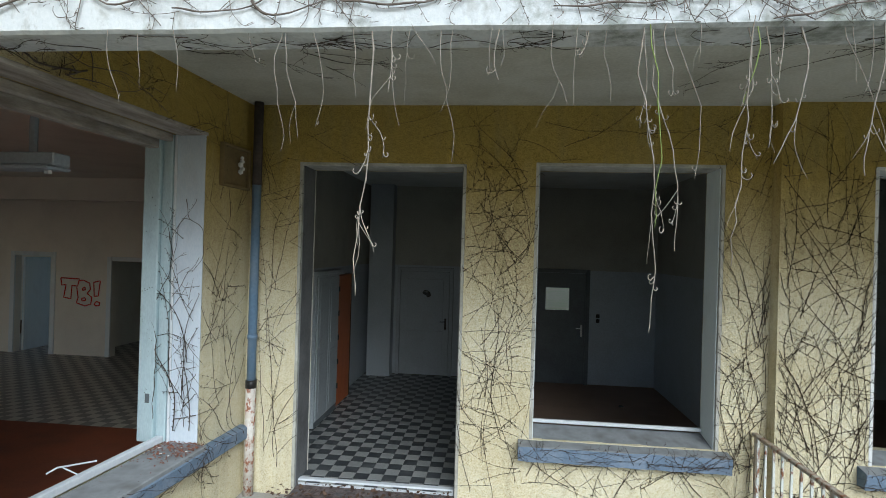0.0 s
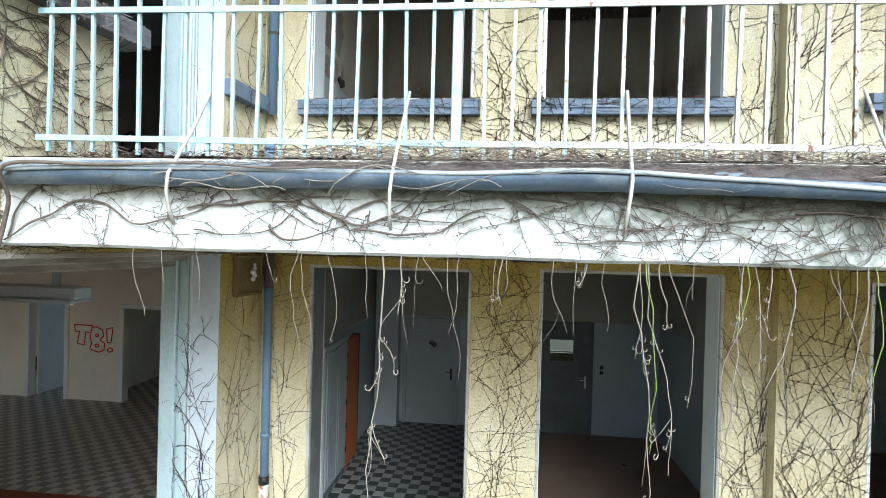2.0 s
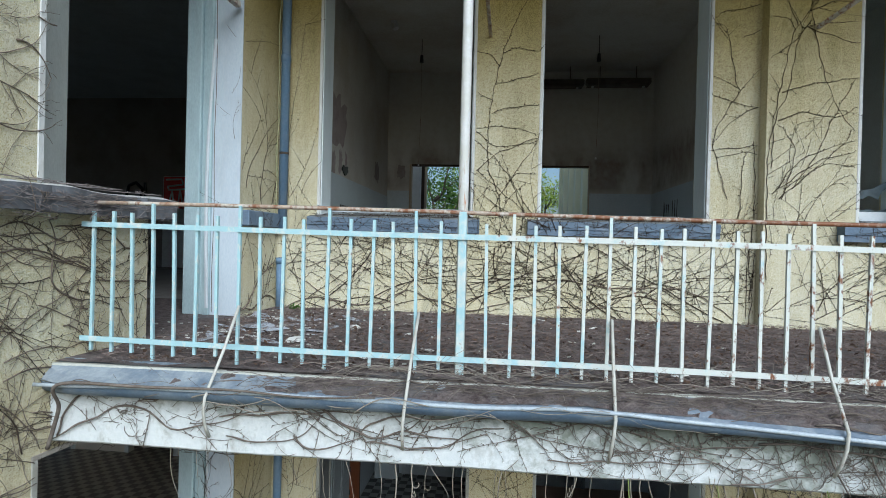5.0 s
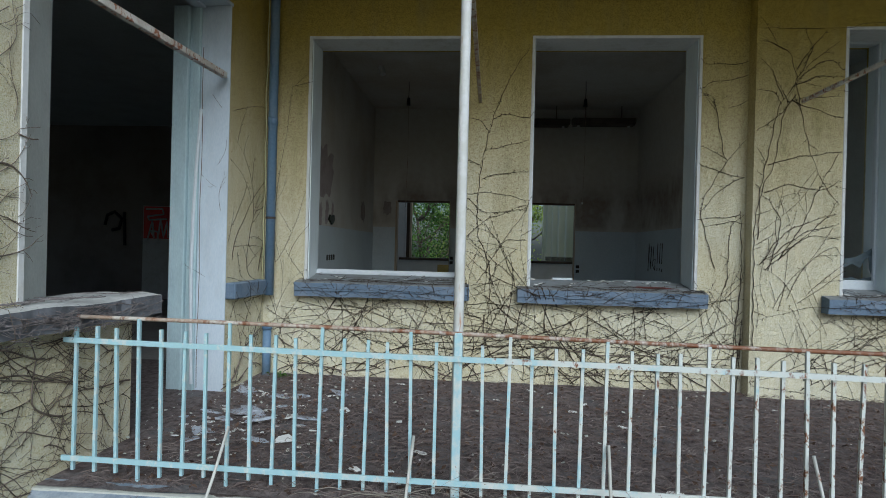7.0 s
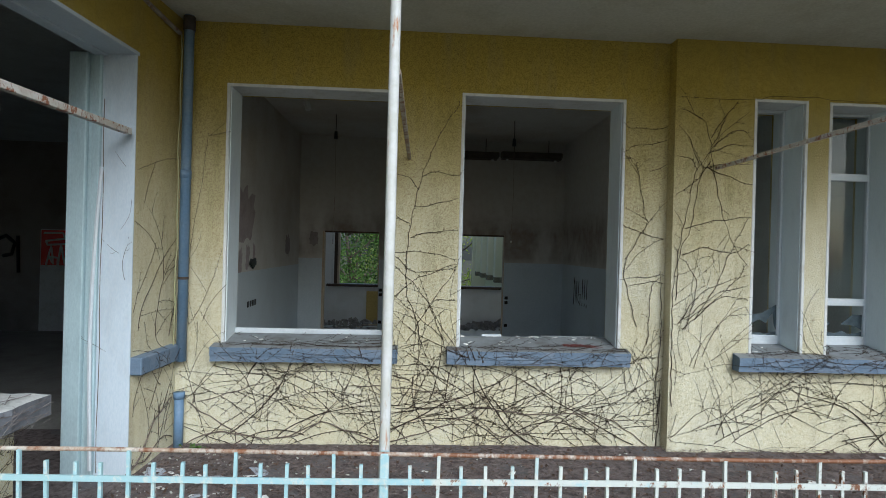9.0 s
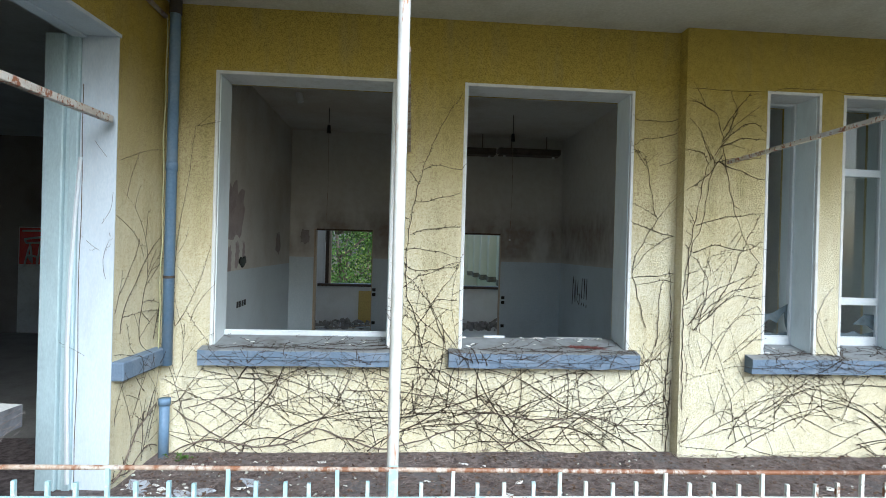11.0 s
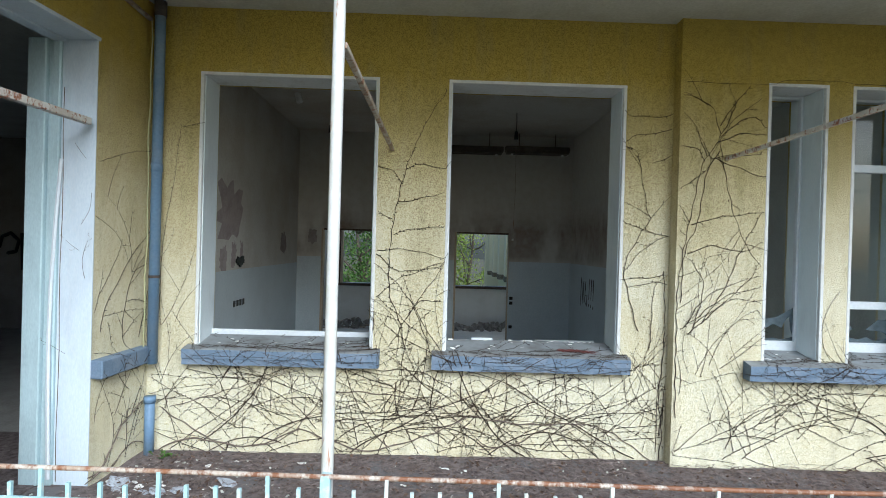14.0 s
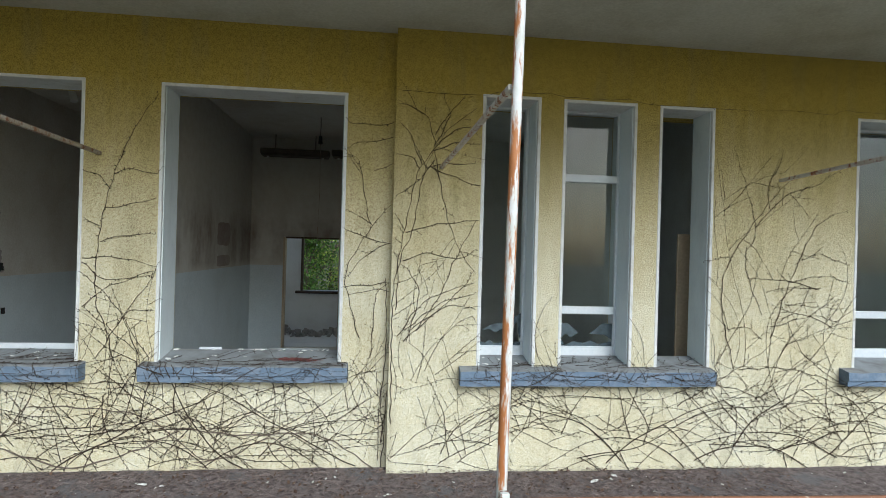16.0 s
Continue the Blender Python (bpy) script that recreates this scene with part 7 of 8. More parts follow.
for _ in range(420):
    u, d = WFAR + abs(rnd.gauss(0.0, 0.22)), rnd.uniform(-0.09, 0.29)
    sz = rnd.uniform(0.006, 0.016)
    m = Matrix.Translation(WING @ Vector((u, d, 0.642 + rnd.uniform(0, 0.012)))) @ Euler((rnd.uniform(-0.6, 0.6), rnd.uniform(-0.6, 0.6), rnd.uniform(0, 6))).to_matrix().to_4x4()
    leaf.faces.new([leaf.verts.new(m @ Vector(q)) for q in ((-sz, 0, 0), (0, -sz * 0.6, 0.003), (sz, 0, 0.004), (0, sz * 0.6, 0.003))])
solid("leaf_crumbs", leaf, worn("red_brown_leaf", (0.20, 0.09, 0.06), (0.12, 0.07, 0.05), 9.0, 0.9), "red-brown leaf crumbs gathered in the sill corner", "litter", kind="stuff")
for _ in range(10):
    q = WING @ Vector((WFAR + rnd.uniform(0.05, 0.4), rnd.uniform(-0.05, 0.28), 0.645))
    solid("plaster_chip", chip(q.x, q.y, q.z, rnd.uniform(0.008, 0.018), rnd), CHIP, "tiny white plaster chip on the wing sill", "debris", "sill chips")
t = thing("window_stay", WING @ Vector((1.65, 0.34, 0.70)), "white metal window stay lying on the frame strip", "window stay")
part("arm", tube(bmesh.new(), [WING @ Vector((1.50, 0.36, 0.725)), WING @ Vector((1.75, 0.46, 0.76)), WING @ Vector((1.80, 0.50, 0.73))], 0.007, 6), FRAMEWHITE, t)
part("arm", tube(bmesh.new(), [WING @ Vector((1.70, 0.34, 0.705)), WING @ Vector((1.72, 0.44, 0.75))], 0.005, 6), FRAMEWHITE, t)
q = Vector((-6.9, 6.0, 0.0))
solid("paper_cup", tube(bmesh.new(), [q, q + Vector((0, 0, 0.10))], 0.035, 10, 0.045), CHIP, "white paper cup standing on the red floor", "cup")

# ---- ground floor: tiled passage ----
def panel_door(name, x0, x1, z0, z1, y, mat, label, handle_side=1, panels=True, glass=None):
    """A door leaf in a frame, facing the front."""
    t = thing(name, ((x0 + x1) / 2, y, z0), label, "door", kind="structure")
    f = 0.07
    for a0, b0 in ((x0 - f, x0), (x1, x1 + f)):
        part("door_frame", boxed(a0, b0, y - 0.06, y, z0, z1 + f, 0.006), mat, t)
    part("door_frame", boxed(x0, x1, y - 0.058, y, z1, z1 + f, 0.006), mat, t)
    if glass:
        gx0, gx1, gz0, gz1 = glass
        leaf = part("leaf", holed_wall(x0 + 0.004, x1 - 0.004, z0 + 0.008, z1 - 0.004, [glass], y - 0.045, y - 0.004), mat, t)
    else:
        leaf = part("leaf", boxed(x0 + 0.004, x1 - 0.004, y - 0.045, y - 0.004, z0 + 0.008, z1 - 0.004, 0.004), mat, t)
        if panels:
            for za, zb in ((z0 + 0.15, z0 + 0.85), (z0 + 1.0, z1 - 0.15)):
                part("panel", boxed(x0 + 0.12, x1 - 0.12, y - 0.052, y - 0.044, za, zb, 0.004), mat, leaf)
    hx = x1 - 0.07 if handle_side > 0 else x0 + 0.07
    part("key_plate", boxed(hx - 0.018, hx + 0.018, y - 0.054, y - 0.046, z0 + 0.88, z0 + 1.10, 0.003), BLACK if mat is DOORWHITE else CHIP, leaf)
    bm = tube(bmesh.new(), [(hx, y - 0.05, z0 + 1.04), (hx, y - 0.09, z0 + 1.04), (hx - 0.10 * handle_side, y - 0.092, z0 + 1.035)], 0.009, 6)
    part("door_handle", bm, BLACK if mat is DOORWHITE else CHIP, leaf, "small lever handle")
    return t


panel_door("door_2", -1.85, -0.90, 0.0, 1.99, 10.40, DOORWHITE, "closed white panelled door at the end of the passage", 1)
# hole smashed in that door: flat dark patch, pale scrap painting the light beyond
bm = bmesh.new()
rr = random.Random(4)
ring = [(-1.33 + 0.10 * math.cos(k * 0.7) * rr.uniform(0.5, 1.1), 1.57 + 0.075 * math.sin(k * 0.7) * rr.uniform(0.5, 1.1)) for k in range(9)]
lo = [bm.verts.new((x, 10.347, z)) for x, z in ring]
hi = [bm.verts.new((x, 10.342, z)) for x, z in ring]
bm.faces.new(lo), bm.faces.new(list(reversed(hi)))
for k in range(9):
    bm.faces.new((lo[k], lo[(k + 1) % 9], hi[(k + 1) % 9], hi[k]))
solid("door_hole", bm, BLACK, "flat dark patch standing for a hole smashed in the white door", "sticker")
solid("door_hole_light", chip(-1.35, 10.335, 1.60, 0.055, rr), CHIP, "pale flake painting the light seen through the door hole", "sticker")
# pilaster beside the door
structure("wall_passage_pilaster", boxed(-2.42, -1.98, 10.10, 10.40, 0, 3.62), LOWDADO, "grey painted plaster pilaster")


def built_in_cabinet():
    t = thing("built_in_cabinet", (-2.42, 8.0, 0), "white built-in cabinet with tall panelled doors", "cabinet")
    x0, x1, y0, y1 = -2.50, -2.36, 6.96, 7.96
    part("body", boxed(x0, x1, y0, y1, 0.0, 2.02, 0.006), DOORWHITE, t)
    part("plinth", boxed(x0, x1 + 0.006, y0 + 0.01, y1 - 0.01, 0.0, 0.07), DARKDOOR, t)
    part("cornice", boxed(x0, x1 + 0.03, y0 - 0.02, y1 + 0.02, 2.02, 2.07, 0.008), DOORWHITE, t)
    w = (y1 - y0 - 0.06) / 2
    for k in range(2):
        a0 = y0 + 0.03 + k * w
        d = part("door", boxed(x1, x1 + 0.018, a0 + 0.008, a0 + w - 0.008, 0.09, 1.98, 0.004), DOORWHITE, t)
        part("panel", boxed(x1 + 0.018, x1 + 0.024, a0 + 0.08, a0 + w - 0.08, 0.2, 0.95, 0.003), DOORWHITE, d)
        part("panel", boxed(x1 + 0.018, x1 + 0.024, a0 + 0.08, a0 + w - 0.08, 1.05, 1.88, 0.003), DOORWHITE, d)
    for k in range(5):
        part("hinge", boxed(x1 + 0.018, x1 + 0.03, y1 - 0.05, y1 - 0.02, 0.3 + k * 0.36, 0.38 + k * 0.36, 0.002), BLACK, t, "small dark hinge")
    return t


built_in_cabinet()
t = thing("wood_panel", (-2.45, 8.3, 0), "tall orange-brown wooden panel leaning on the passage wall", "panel")
part("board", boxed(-2.49, -2.37, 8.00, 8.68, 0.0, 1.97, 0.006), ORANGE, t)
part("edge_strip", boxed(-2.49, -2.365, 8.69, 8.72, 0.0, 1.98, 0.004), DARKWOOD, t)

# brown room
panel_door("door_3", 0.74, 1.63, 0.0, 2.05, 10.30, DARKDOOR, "dark grey door with a small square glass pane", 1, False, (0.90, 1.33, 1.36, 1.77))


def mirror_material():
    m, nt, b = material("dusty_mirror_glass", 0.015, 1.0, 0.5)
    b.inputs["Base Color"].default_value = (0.46, 0.50, 0.47, 1)
    return m


PANE = mirror_material()
solid("door_glass", boxed(0.89, 1.34, 10.272, 10.278, 1.35, 1.78), PANE, "small reflective glass pane in the grey door", "glass pane")
t = thing("light_switch", (1.87, 10.29, 1.2), "black double light switch on the plaster wall", "switch", "switches")
for z in (1.145, 1.235):
    part("switch_plate", boxed(1.83, 1.895, 10.288, 10.299, z, z + 0.07, 0.004), BLACK, t)
solid("floor_debris", chip(2.0, 8.9, 0.003, 0.05, rr), BLACK, "small dark piece of rubbish on the brown floor", "debris")

# hall in the wing
def hall_door_frame(x0, x1, z1, y, lab):
    t = thing("door_frame", ((x0 + x1) / 2, y, 0), lab, "door frame", "hall door frames", "structure")
    part("post", boxed(x0 - 0.10, x0 - 0.002, y - 0.03, y + 0.12, 0, z1 + 0.09, 0.006), WHITE, t)
    part("post", boxed(x1 + 0.002, x1 + 0.10, y - 0.03, y + 0.12, 0, z1 + 0.09, 0.006), WHITE, t)
    part("head", boxed(x0 - 0.002, x1 + 0.002, y - 0.028, y + 0.12, z1 + 0.002, z1 + 0.09, 0.006), WHITE, t)


hall_door_frame(-10.10, -9.28, 2.04, 10.50, "white painted wooden door frame, doorway open")
t = thing("open_door", (-10.0, 10.9, 0), "white door leaf standing open into the back room", "door")
part("leaf", boxed(-10.08, -10.03, 10.66, 11.4, 0.01, 2.0, 0.005), WHITE, t)
hall_door_frame(-7.92, -6.9, 1.98, 10.50, "white painted wooden door frame, doorway dark")
t = thing("debris_heap", (-11.6, 12.9, 0.0), "dark crumpled rubbish heaped on the back room floor", "debris")
bm = bmesh.new()
for k in range(26):
    s = rr.uniform(0.04, 0.13)
    m = Matrix.Translation((rr.uniform(-12.4, -10.9), rr.uniform(12.5, 13.2), s * 0.6 + (0.12 if k % 4 == 0 else 0.0))) @ Euler((rr.uniform(0, 6), rr.uniform(0, 6), rr.uniform(0, 6))).to_matrix().to_4x4()
    box(bm, -s, s, -s * 0.7, s * 0.7, -s * 0.35, s * 0.35, 0.01, m)
part("heap", bm, DARKWOOD, t)


def letters(body, size, m, mat, name, label, bold=0.0, depth=0.003):
    cu = bpy.data.curves.new(name, "FONT")
    cu.body, cu.size, cu.extrude, cu.offset = body, size, depth, bold
    tmp = bpy.data.objects.new(name, cu)
    me = bpy.data.meshes.new_from_object(tmp)
    bpy.data.objects.remove(tmp)
    me.materials.append(mat)
    ob = new(name, me)
    ob.matrix_world = m
    return tagged(ob, label, "graffiti")


def outline_letter(strokes, mat, r, y):
    """Sprayed line work on a wall that faces the front; strokes in x and z."""
    tubes = Tubes()
    for s in strokes:
        pts = []
        for (xa, za), (xb, zb) in zip(s, s[1:]):
            for k in range(4):
                pts.append((xa + (xb - xa) * k / 4, y, za + (zb - za) * k / 4))
        pts.append((s[-1][0], y, s[-1][1]))
        tubes.add(pts, [r] * len(pts), (0, 1, 0), 4)
    return tubes


def scaled(strokes, x0, z0, w, h):
    return [[(x0 + a_ * w, z0 + b_ * h) for a_, b_ in s] for s in strokes]


TB = [
    [(0.00, 0.95), (0.02, 0.72), (0.13, 0.74), (0.08, 0.28), (0.26, 0.24), (0.28, 0.72), (0.42, 0.70), (0.46, 0.96), (0.0, 0.98), (0.0, 0.90)],
    [(0.40, 0.66), (0.44, 0.30), (0.40, 0.10), (0.62, 0.0), (0.76, 0.08), (0.78, 0.32), (0.66, 0.45), (0.74, 0.60), (0.72, 0.82), (0.56, 0.92), (0.46, 0.90)],
    [(0.54, 0.62), (0.60, 0.68), (0.62, 0.58), (0.55, 0.56), (0.54, 0.62)],
    [(0.53, 0.26), (0.61, 0.30), (0.63, 0.20), (0.54, 0.18), (0.53, 0.26)],
    [(0.84, 0.36), (0.82, 0.86), (0.98, 0.92), (0.94, 0.38), (0.84, 0.36)],
    [(0.84, 0.08), (0.90, 0.18), (0.98, 0.14), (0.97, 0.04), (0.88, 0.02), (0.84, 0.08)],
]
tagged(outline_letter(scaled(TB, -9.06, 1.03, 0.90, 0.58), REDPAINT, 0.013, 10.498).build("graffiti", REDPAINT), "red sprayed outline letters TB! on the hall wall", "graffiti")
MARK = [[(0.0, 0.0), (0.05, 1.0), (0.22, 0.1), (0.24, 0.9)], [(0.40, 0.9), (0.34, 0.2), (0.5, 0.05), (0.52, 0.45), (0.38, 0.4)], [(0.66, 0.3), (0.68, 1.0)], [(0.65, 0.05), (0.67, 0.15)], [(0.82, 0.3), (0.84, 1.0)], [(0.81, 0.05), (0.83, 0.15)], [(0.97, 0.3), (0.99, 1.0)], [(0.96, 0.02), (0.98, 0.12)]]
tub = Tubes()
for s in MARK:
    pts = [(2.776, 9.40 - a_ * 0.75, 5.02 + b_ * 0.48) for a_, b_ in s]
    tub.add(pts, [0.010] * len(pts), (1, 0, 0), 4)
tagged(tub.build("graffiti", BLACKPAINT), "black scrawled marks on the plaster wall", "graffiti")


def strip_light(name, x0, x1, y, z, label, hang=0.0, mat=None):
    t = thing(name, ((x0 + x1) / 2, y, z), label, "lamp")
    body = part("body", boxed(x0, x1, y - 0.09, y + 0.09, z, z + 0.10, 0.012), mat or DOORWHITE, t)
    part("reflector", boxed(x0 + 0.02, x1 - 0.02, y - 0.12, y + 0.12, z - 0.03, z - 0.002, 0.01), mat or DOORWHITE, t)
    for x in (x0 + 0.12, x1 - 0.12):
        part("tube_holder", boxed(x - 0.02, x + 0.02, y - 0.02, y + 0.02, z - 0.06, z - 0.028, 0.004), CHIP, t)
    if hang:
        for x in (x0 + 0.25, x1 - 0.25):
            part("rod", tube(bmesh.new(), [(x, y, z + 0.09), (x, y, z + hang)], 0.03 if mat is None else 0.008, 8), mat or DOORWHITE, t)
    return t


strip_light("hall_light", -5.0, -3.42, 3.94, 2.97, "white strip light hanging from the hall ceiling", 0.65)

# ---- upper room ----
LAMPDARK = worn("sooted_lamp_metal", (0.10, 0.085, 0.07), (0.18, 0.15, 0.12), 6.0, 0.8, amount=0.8)
strip_light("ceiling_light", 0.22, 1.42, 9.9, 7.70, "sooted strip light hanging askew from the ceiling", 0.36, LAMPDARK)
strip_light("ceiling_light", 1.46, 2.62, 9.9, 7.72, "sooted strip light hanging from the ceiling", 0.34, LAMPDARK)


def pendant(x, y, z, drop):
    t = thing("pendant_socket", (x, y, z), "bare black lamp socket hanging on a wire", "lamp", "pendant sockets")
    part("wire", tube(bmesh.new(), [(x, y, z + 0.05), (x + 0.004, y, z + 0.2), (x, y, 8.06)], 0.006, 5), BLACK, t)
    part("socket", tube(bmesh.new(), [(x, y, z - 0.07), (x, y, z - 0.02), (x, y, z + 0.05)], 0.034, 8, 0.024), BLACK, t)
    part("pull_cord", tube(bmesh.new(), [(x, y, z - 0.05), (x + 0.01, y, z - drop * 0.5), (x - 0.01, y, z - drop)], 0.004, 4), STRUT, t)
    part("cord_knob", tube(bmesh.new(), [(x - 0.01, y, z - drop - 0.03), (x - 0.01, y, z - drop)], 0.014, 6), CHIP, t)


pendant(-1.43, 8.45, 7.74, 1.75)
pendant(1.43, 8.40, 7.72, 1.60)
t = thing("ceiling_socket", (-1.74, 7.7, 7.98), "white plastic cap hanging from the upper ceiling", "lamp cap")
bm = tube(bmesh.new(), [(-1.76, 7.7, 8.06), (-1.72, 7.68, 7.93)], 0.045, 10)
part("cap", bm, CHIP, t)
for x, z in ((-0.76, 5.09), (1.68, 4.99), (1.68, 4.50), (-0.76, 4.52)):
    t = thing("light_switch", (x, 10.195, z), "black socket holes in the plaster wall", "switch", "switches")
    for dz in ((-0.075, 0.015) if z > 4.8 else (-0.03,)):
        part("switch_plate", boxed(x - 0.032, x + 0.032, 10.19, 10.199, z + dz, z + dz + 0.06, 0.004), BLACK, t)
for k in range(4):
    y = 7.0 + 0.11 * k
    t = thing("socket_box", (-2.325, y, 5.15), "empty black socket box in the plaster wall", "socket", "socket boxes")
    part("socket_rim", boxed(-2.329, -2.318, y, y + 0.07, 5.12, 5.20, 0.004), BLACK, t)
for k in range(2):
    solid("socket_box", boxed(2.769, 2.779, 6.55 + 0.1 * k, 6.62 + 0.1 * k, 5.12, 5.19, 0.003), BLACK, "empty black socket box in the plaster wall", "socket", "socket boxes")


def wall_patch(place, u0, u1, v0, v1, seed, mat, label, jag=0.25, thick=0.004):
    """Where plaster fell or soot sits: a ragged thin patch on a wall."""
    rn = random.Random(seed)
    n = 26
    bm = bmesh.new()
    cu, cv = (u0 + u1) / 2, (v0 + v1) / 2
    ring = []
    for k in range(n):
        a_ = 2 * math.pi * k / n
        c, s = math.cos(a_), math.sin(a_)
        q = 1 / max(abs(c), abs(s)) ** 0.75
        f = q * (1 - jag * rn.random())
        ring.append((cu + c * f * (u1 - u0) / 2, cv + s * f * (v1 - v0) / 2))
    lo = [bm.verts.new(place(u, v, 0.0005)) for u, v in ring]
    hi = [bm.verts.new(place(u, v, thick)) for u, v in ring]
    bm.faces.new(lo), bm.faces.new(list(reversed(hi)))
    for k in range(n):
        bm.faces.new((lo[k], lo[(k + 1) % n], hi[(k + 1) % n], hi[k]))
    return solid("wall_stain", bm, mat, label, "wall damage", "wall stains")


north = lambda u, v, o: (u, 10.20 - o, v)
west = lambda u, v, o: (-2.33 + o, u, v)
PEELED = worn("pinkish_bare_plaster", (0.40, 0.345, 0.33), (0.31, 0.26, 0.25), 6.0, 0.95, amount=0.9)
wall_patch(north, -2.14, -1.96, 5.95, 6.24, 1, BARE, "patch of fallen plaster beside the doorway")
for k, (y0, y1, z0, z1) in enumerate(((6.35, 7.35, 5.85, 6.75), (6.5, 6.78, 5.52, 5.95), (6.9, 7.1, 5.6, 6.0), (7.2, 7.34, 5.7, 6.0))):
    wall_patch(west, y0, y1, z0, z1, 50 + k, PEELED, "large patch of peeled paint running down the side wall", 0.45, 0.003 - 0.0005 * k)
wall_patch(west, 9.05, 9.45, 5.75, 6.15, 3, BARE, "patch of peeled paint on the side wall", 0.4)
wall_patch(west, 7.05, 7.35, 5.62, 5.78, 4, BLACK, "dark torn-out fixture on the side wall", 0.5, 0.02)
part_east = lambda u, v, o: (0.01 + o, u, v)
wall_patch(part_east, 8.2, 8.9, 6.05, 6.42, 8, SOOT, "square smoke stain on the partition wall", 0.1, 0.001)
wall_patch(part_east, 8.2, 8.9, 5.74, 5.92, 9, SOOT, "square smoke stain on the partition wall", 0.1, 0.001)
# glossy dado below the paint line
structure("wainscot_partition", boxed(0.011, 0.016, YI, 10.193, UZ, 5.72), DADO, "pale blue glossy dado paint", "wall paint")
structure("wainscot_north", holed_wall(-2.329, 2.779, UZ, 5.72, DOORS_UP, 10.194, 10.199), DADO, "pale blue glossy dado paint", "wall paint")
structure("wainscot_east", boxed(2.774, 2.779, YI, 10.193, UZ, 5.72), DADO, "pale blue glossy dado paint", "wall paint")
structure("wainscot_west", boxed(-2.329, -2.324, YI, 10.193, UZ, 5.60), DADO, "pale blue glossy dado paint", "wall paint")
# door frames, corridor windows and rubble
for x0, x1 in ((-1.88, -0.80), (0.60, 1.62)):
    t = thing("door_lining", (x0, 10.27, UZ), "beige wooden door lining with the door missing", "door frame", "door linings", "structure")
    part("post", boxed(x0 - 0.002, x0 + 0.035, 10.19, 10.35, UZ, 6.245, 0.004), BEIGEWOOD, t)
    part("post", boxed(x1 - 0.012, x1 + 0.002, 10.20, 10.345, UZ, 6.245, 0.003), BEIGEWOOD, t)
    part("head", boxed(x0 + 0.036, x1 - 0.013, 10.205, 10.345, 6.22, 6.252, 0.004), DARKWOOD, t)
for x0, x1 in ((-2.02, -0.3), (0.60, 2.3)):
    t = thing("rear_window_frame", ((x0 + x1) / 2, 12.45, 5.08), "dark wooden window frame without glass", "window", "rear windows", "structure")
    part("post", boxed(x0, x0 + 0.05, 12.38, 12.5, 5.08, 6.95, 0.006), CHIP if x0 < 0 else DARKWOOD, t)
    if x0 < 0:
        part("post", boxed(x0 + 0.051, x0 + 0.13, 12.43, 12.5, 5.08, 6.95, 0.006), DARKWOOD, t)
        part("post", boxed(x0 + 0.131, x0 + 0.18, 12.40, 12.5, 5.08, 6.95, 0.006), BEIGEWOOD, t)
    part("post", boxed(x1 - 0.06, x1, 12.42, 12.5, 5.08, 6.95, 0.006), DARKWOOD, t)
    part("head", boxed(x0, x1, 12.425, 12.495, 6.88, 6.949, 0.006), DARKWOOD, t)
    part("sill", boxed(x0 - 0.1, x1 + 0.05, 12.30, 12.5, 5.03, 5.085, 0.006), DARKWOOD, t)
t = thing("yellow_board", (-0.95, 12.36, 4.15), "yellow-brown board leaning under the rear window", "board")
part("board", boxed(-1.20, -0.55, 12.33, 12.36, 4.15, 4.93, 0.004), YELLOWPANEL, t)
structure("floor_corridor", boxed(-3.9, 3.9, 10.62, 12.398, UZ + 0.001, 4.15), SCREED, "pale raised screed floor of the corridor", "floor")
rub = random.Random(21)
RUBBLE = worn("broken_plaster_rubble", (0.34, 0.31, 0.27), (0.14, 0.12, 0.10), 7.0, 0.95, amount=0.9)
bm = bmesh.new()
for _ in range(420):
    x, y = rub.choice((rub.uniform(-2.3, -0.2), rub.uniform(0.3, 2.4))), 12.3 - 0.55 * rub.random() ** 1.5
    sz = 0.02 + 0.06 * rub.random() ** 2
    lump = 0.5 + 0.5 * math.sin(x * 3.7 + 1.0)
    m = Matrix.Translation((x, y, 4.15 + sz * 0.4 + rub.random() * 0.16 * lump * (y - 11.6) / 0.7)) @ Euler((rub.uniform(0, 6), rub.uniform(0, 6), rub.uniform(0, 6))).to_matrix().to_4x4()
    box(bm, -sz, sz, -sz * 0.7, sz * 0.7, -sz * 0.35, sz * 0.35, 0.0, m)
solid("rubble", bm, RUBBLE, "heap of broken plaster and brick under the rear windows", "rubble", kind="stuff")
for k in range(7):
    x, y, L, a_ = rub.uniform(-2.0, -0.5), rub.uniform(11.7, 12.1), rub.uniform(0.4, 1.0), rub.uniform(-0.25, 0.25)
    m = Matrix.Translation((x, y, 4.19 + 0.02 * k % 0.06)) @ Matrix.Rotation(a_, 4, "Z") @ Matrix.Rotation(rub.uniform(-0.04, 0.04), 4, "Y")
    solid("fallen_lath", boxed(-L / 2, L / 2, -0.025, 0.025, -0.01, 0.01, 0.003, m), BEIGEWOOD if k % 2 else CHIP, "pale wooden lath lying on the corridor rubble", "lath", "fallen laths")

# side room behind the narrow windows
t = thing("leaning_board", (5.85, 5.78, UZ), "tall beige board leaning beside the open narrow window", "board")
part("board", boxed(5.74, 6.02, 5.76, 5.79, UZ, 6.34, 0.004), BEIGEWOOD, t)

# upper wing: graffiti panel on a dark wall
t = thing("wall_panel", (-8.0, 11.98, UZ), "white board with a red graffiti field against the dark wall", "board")
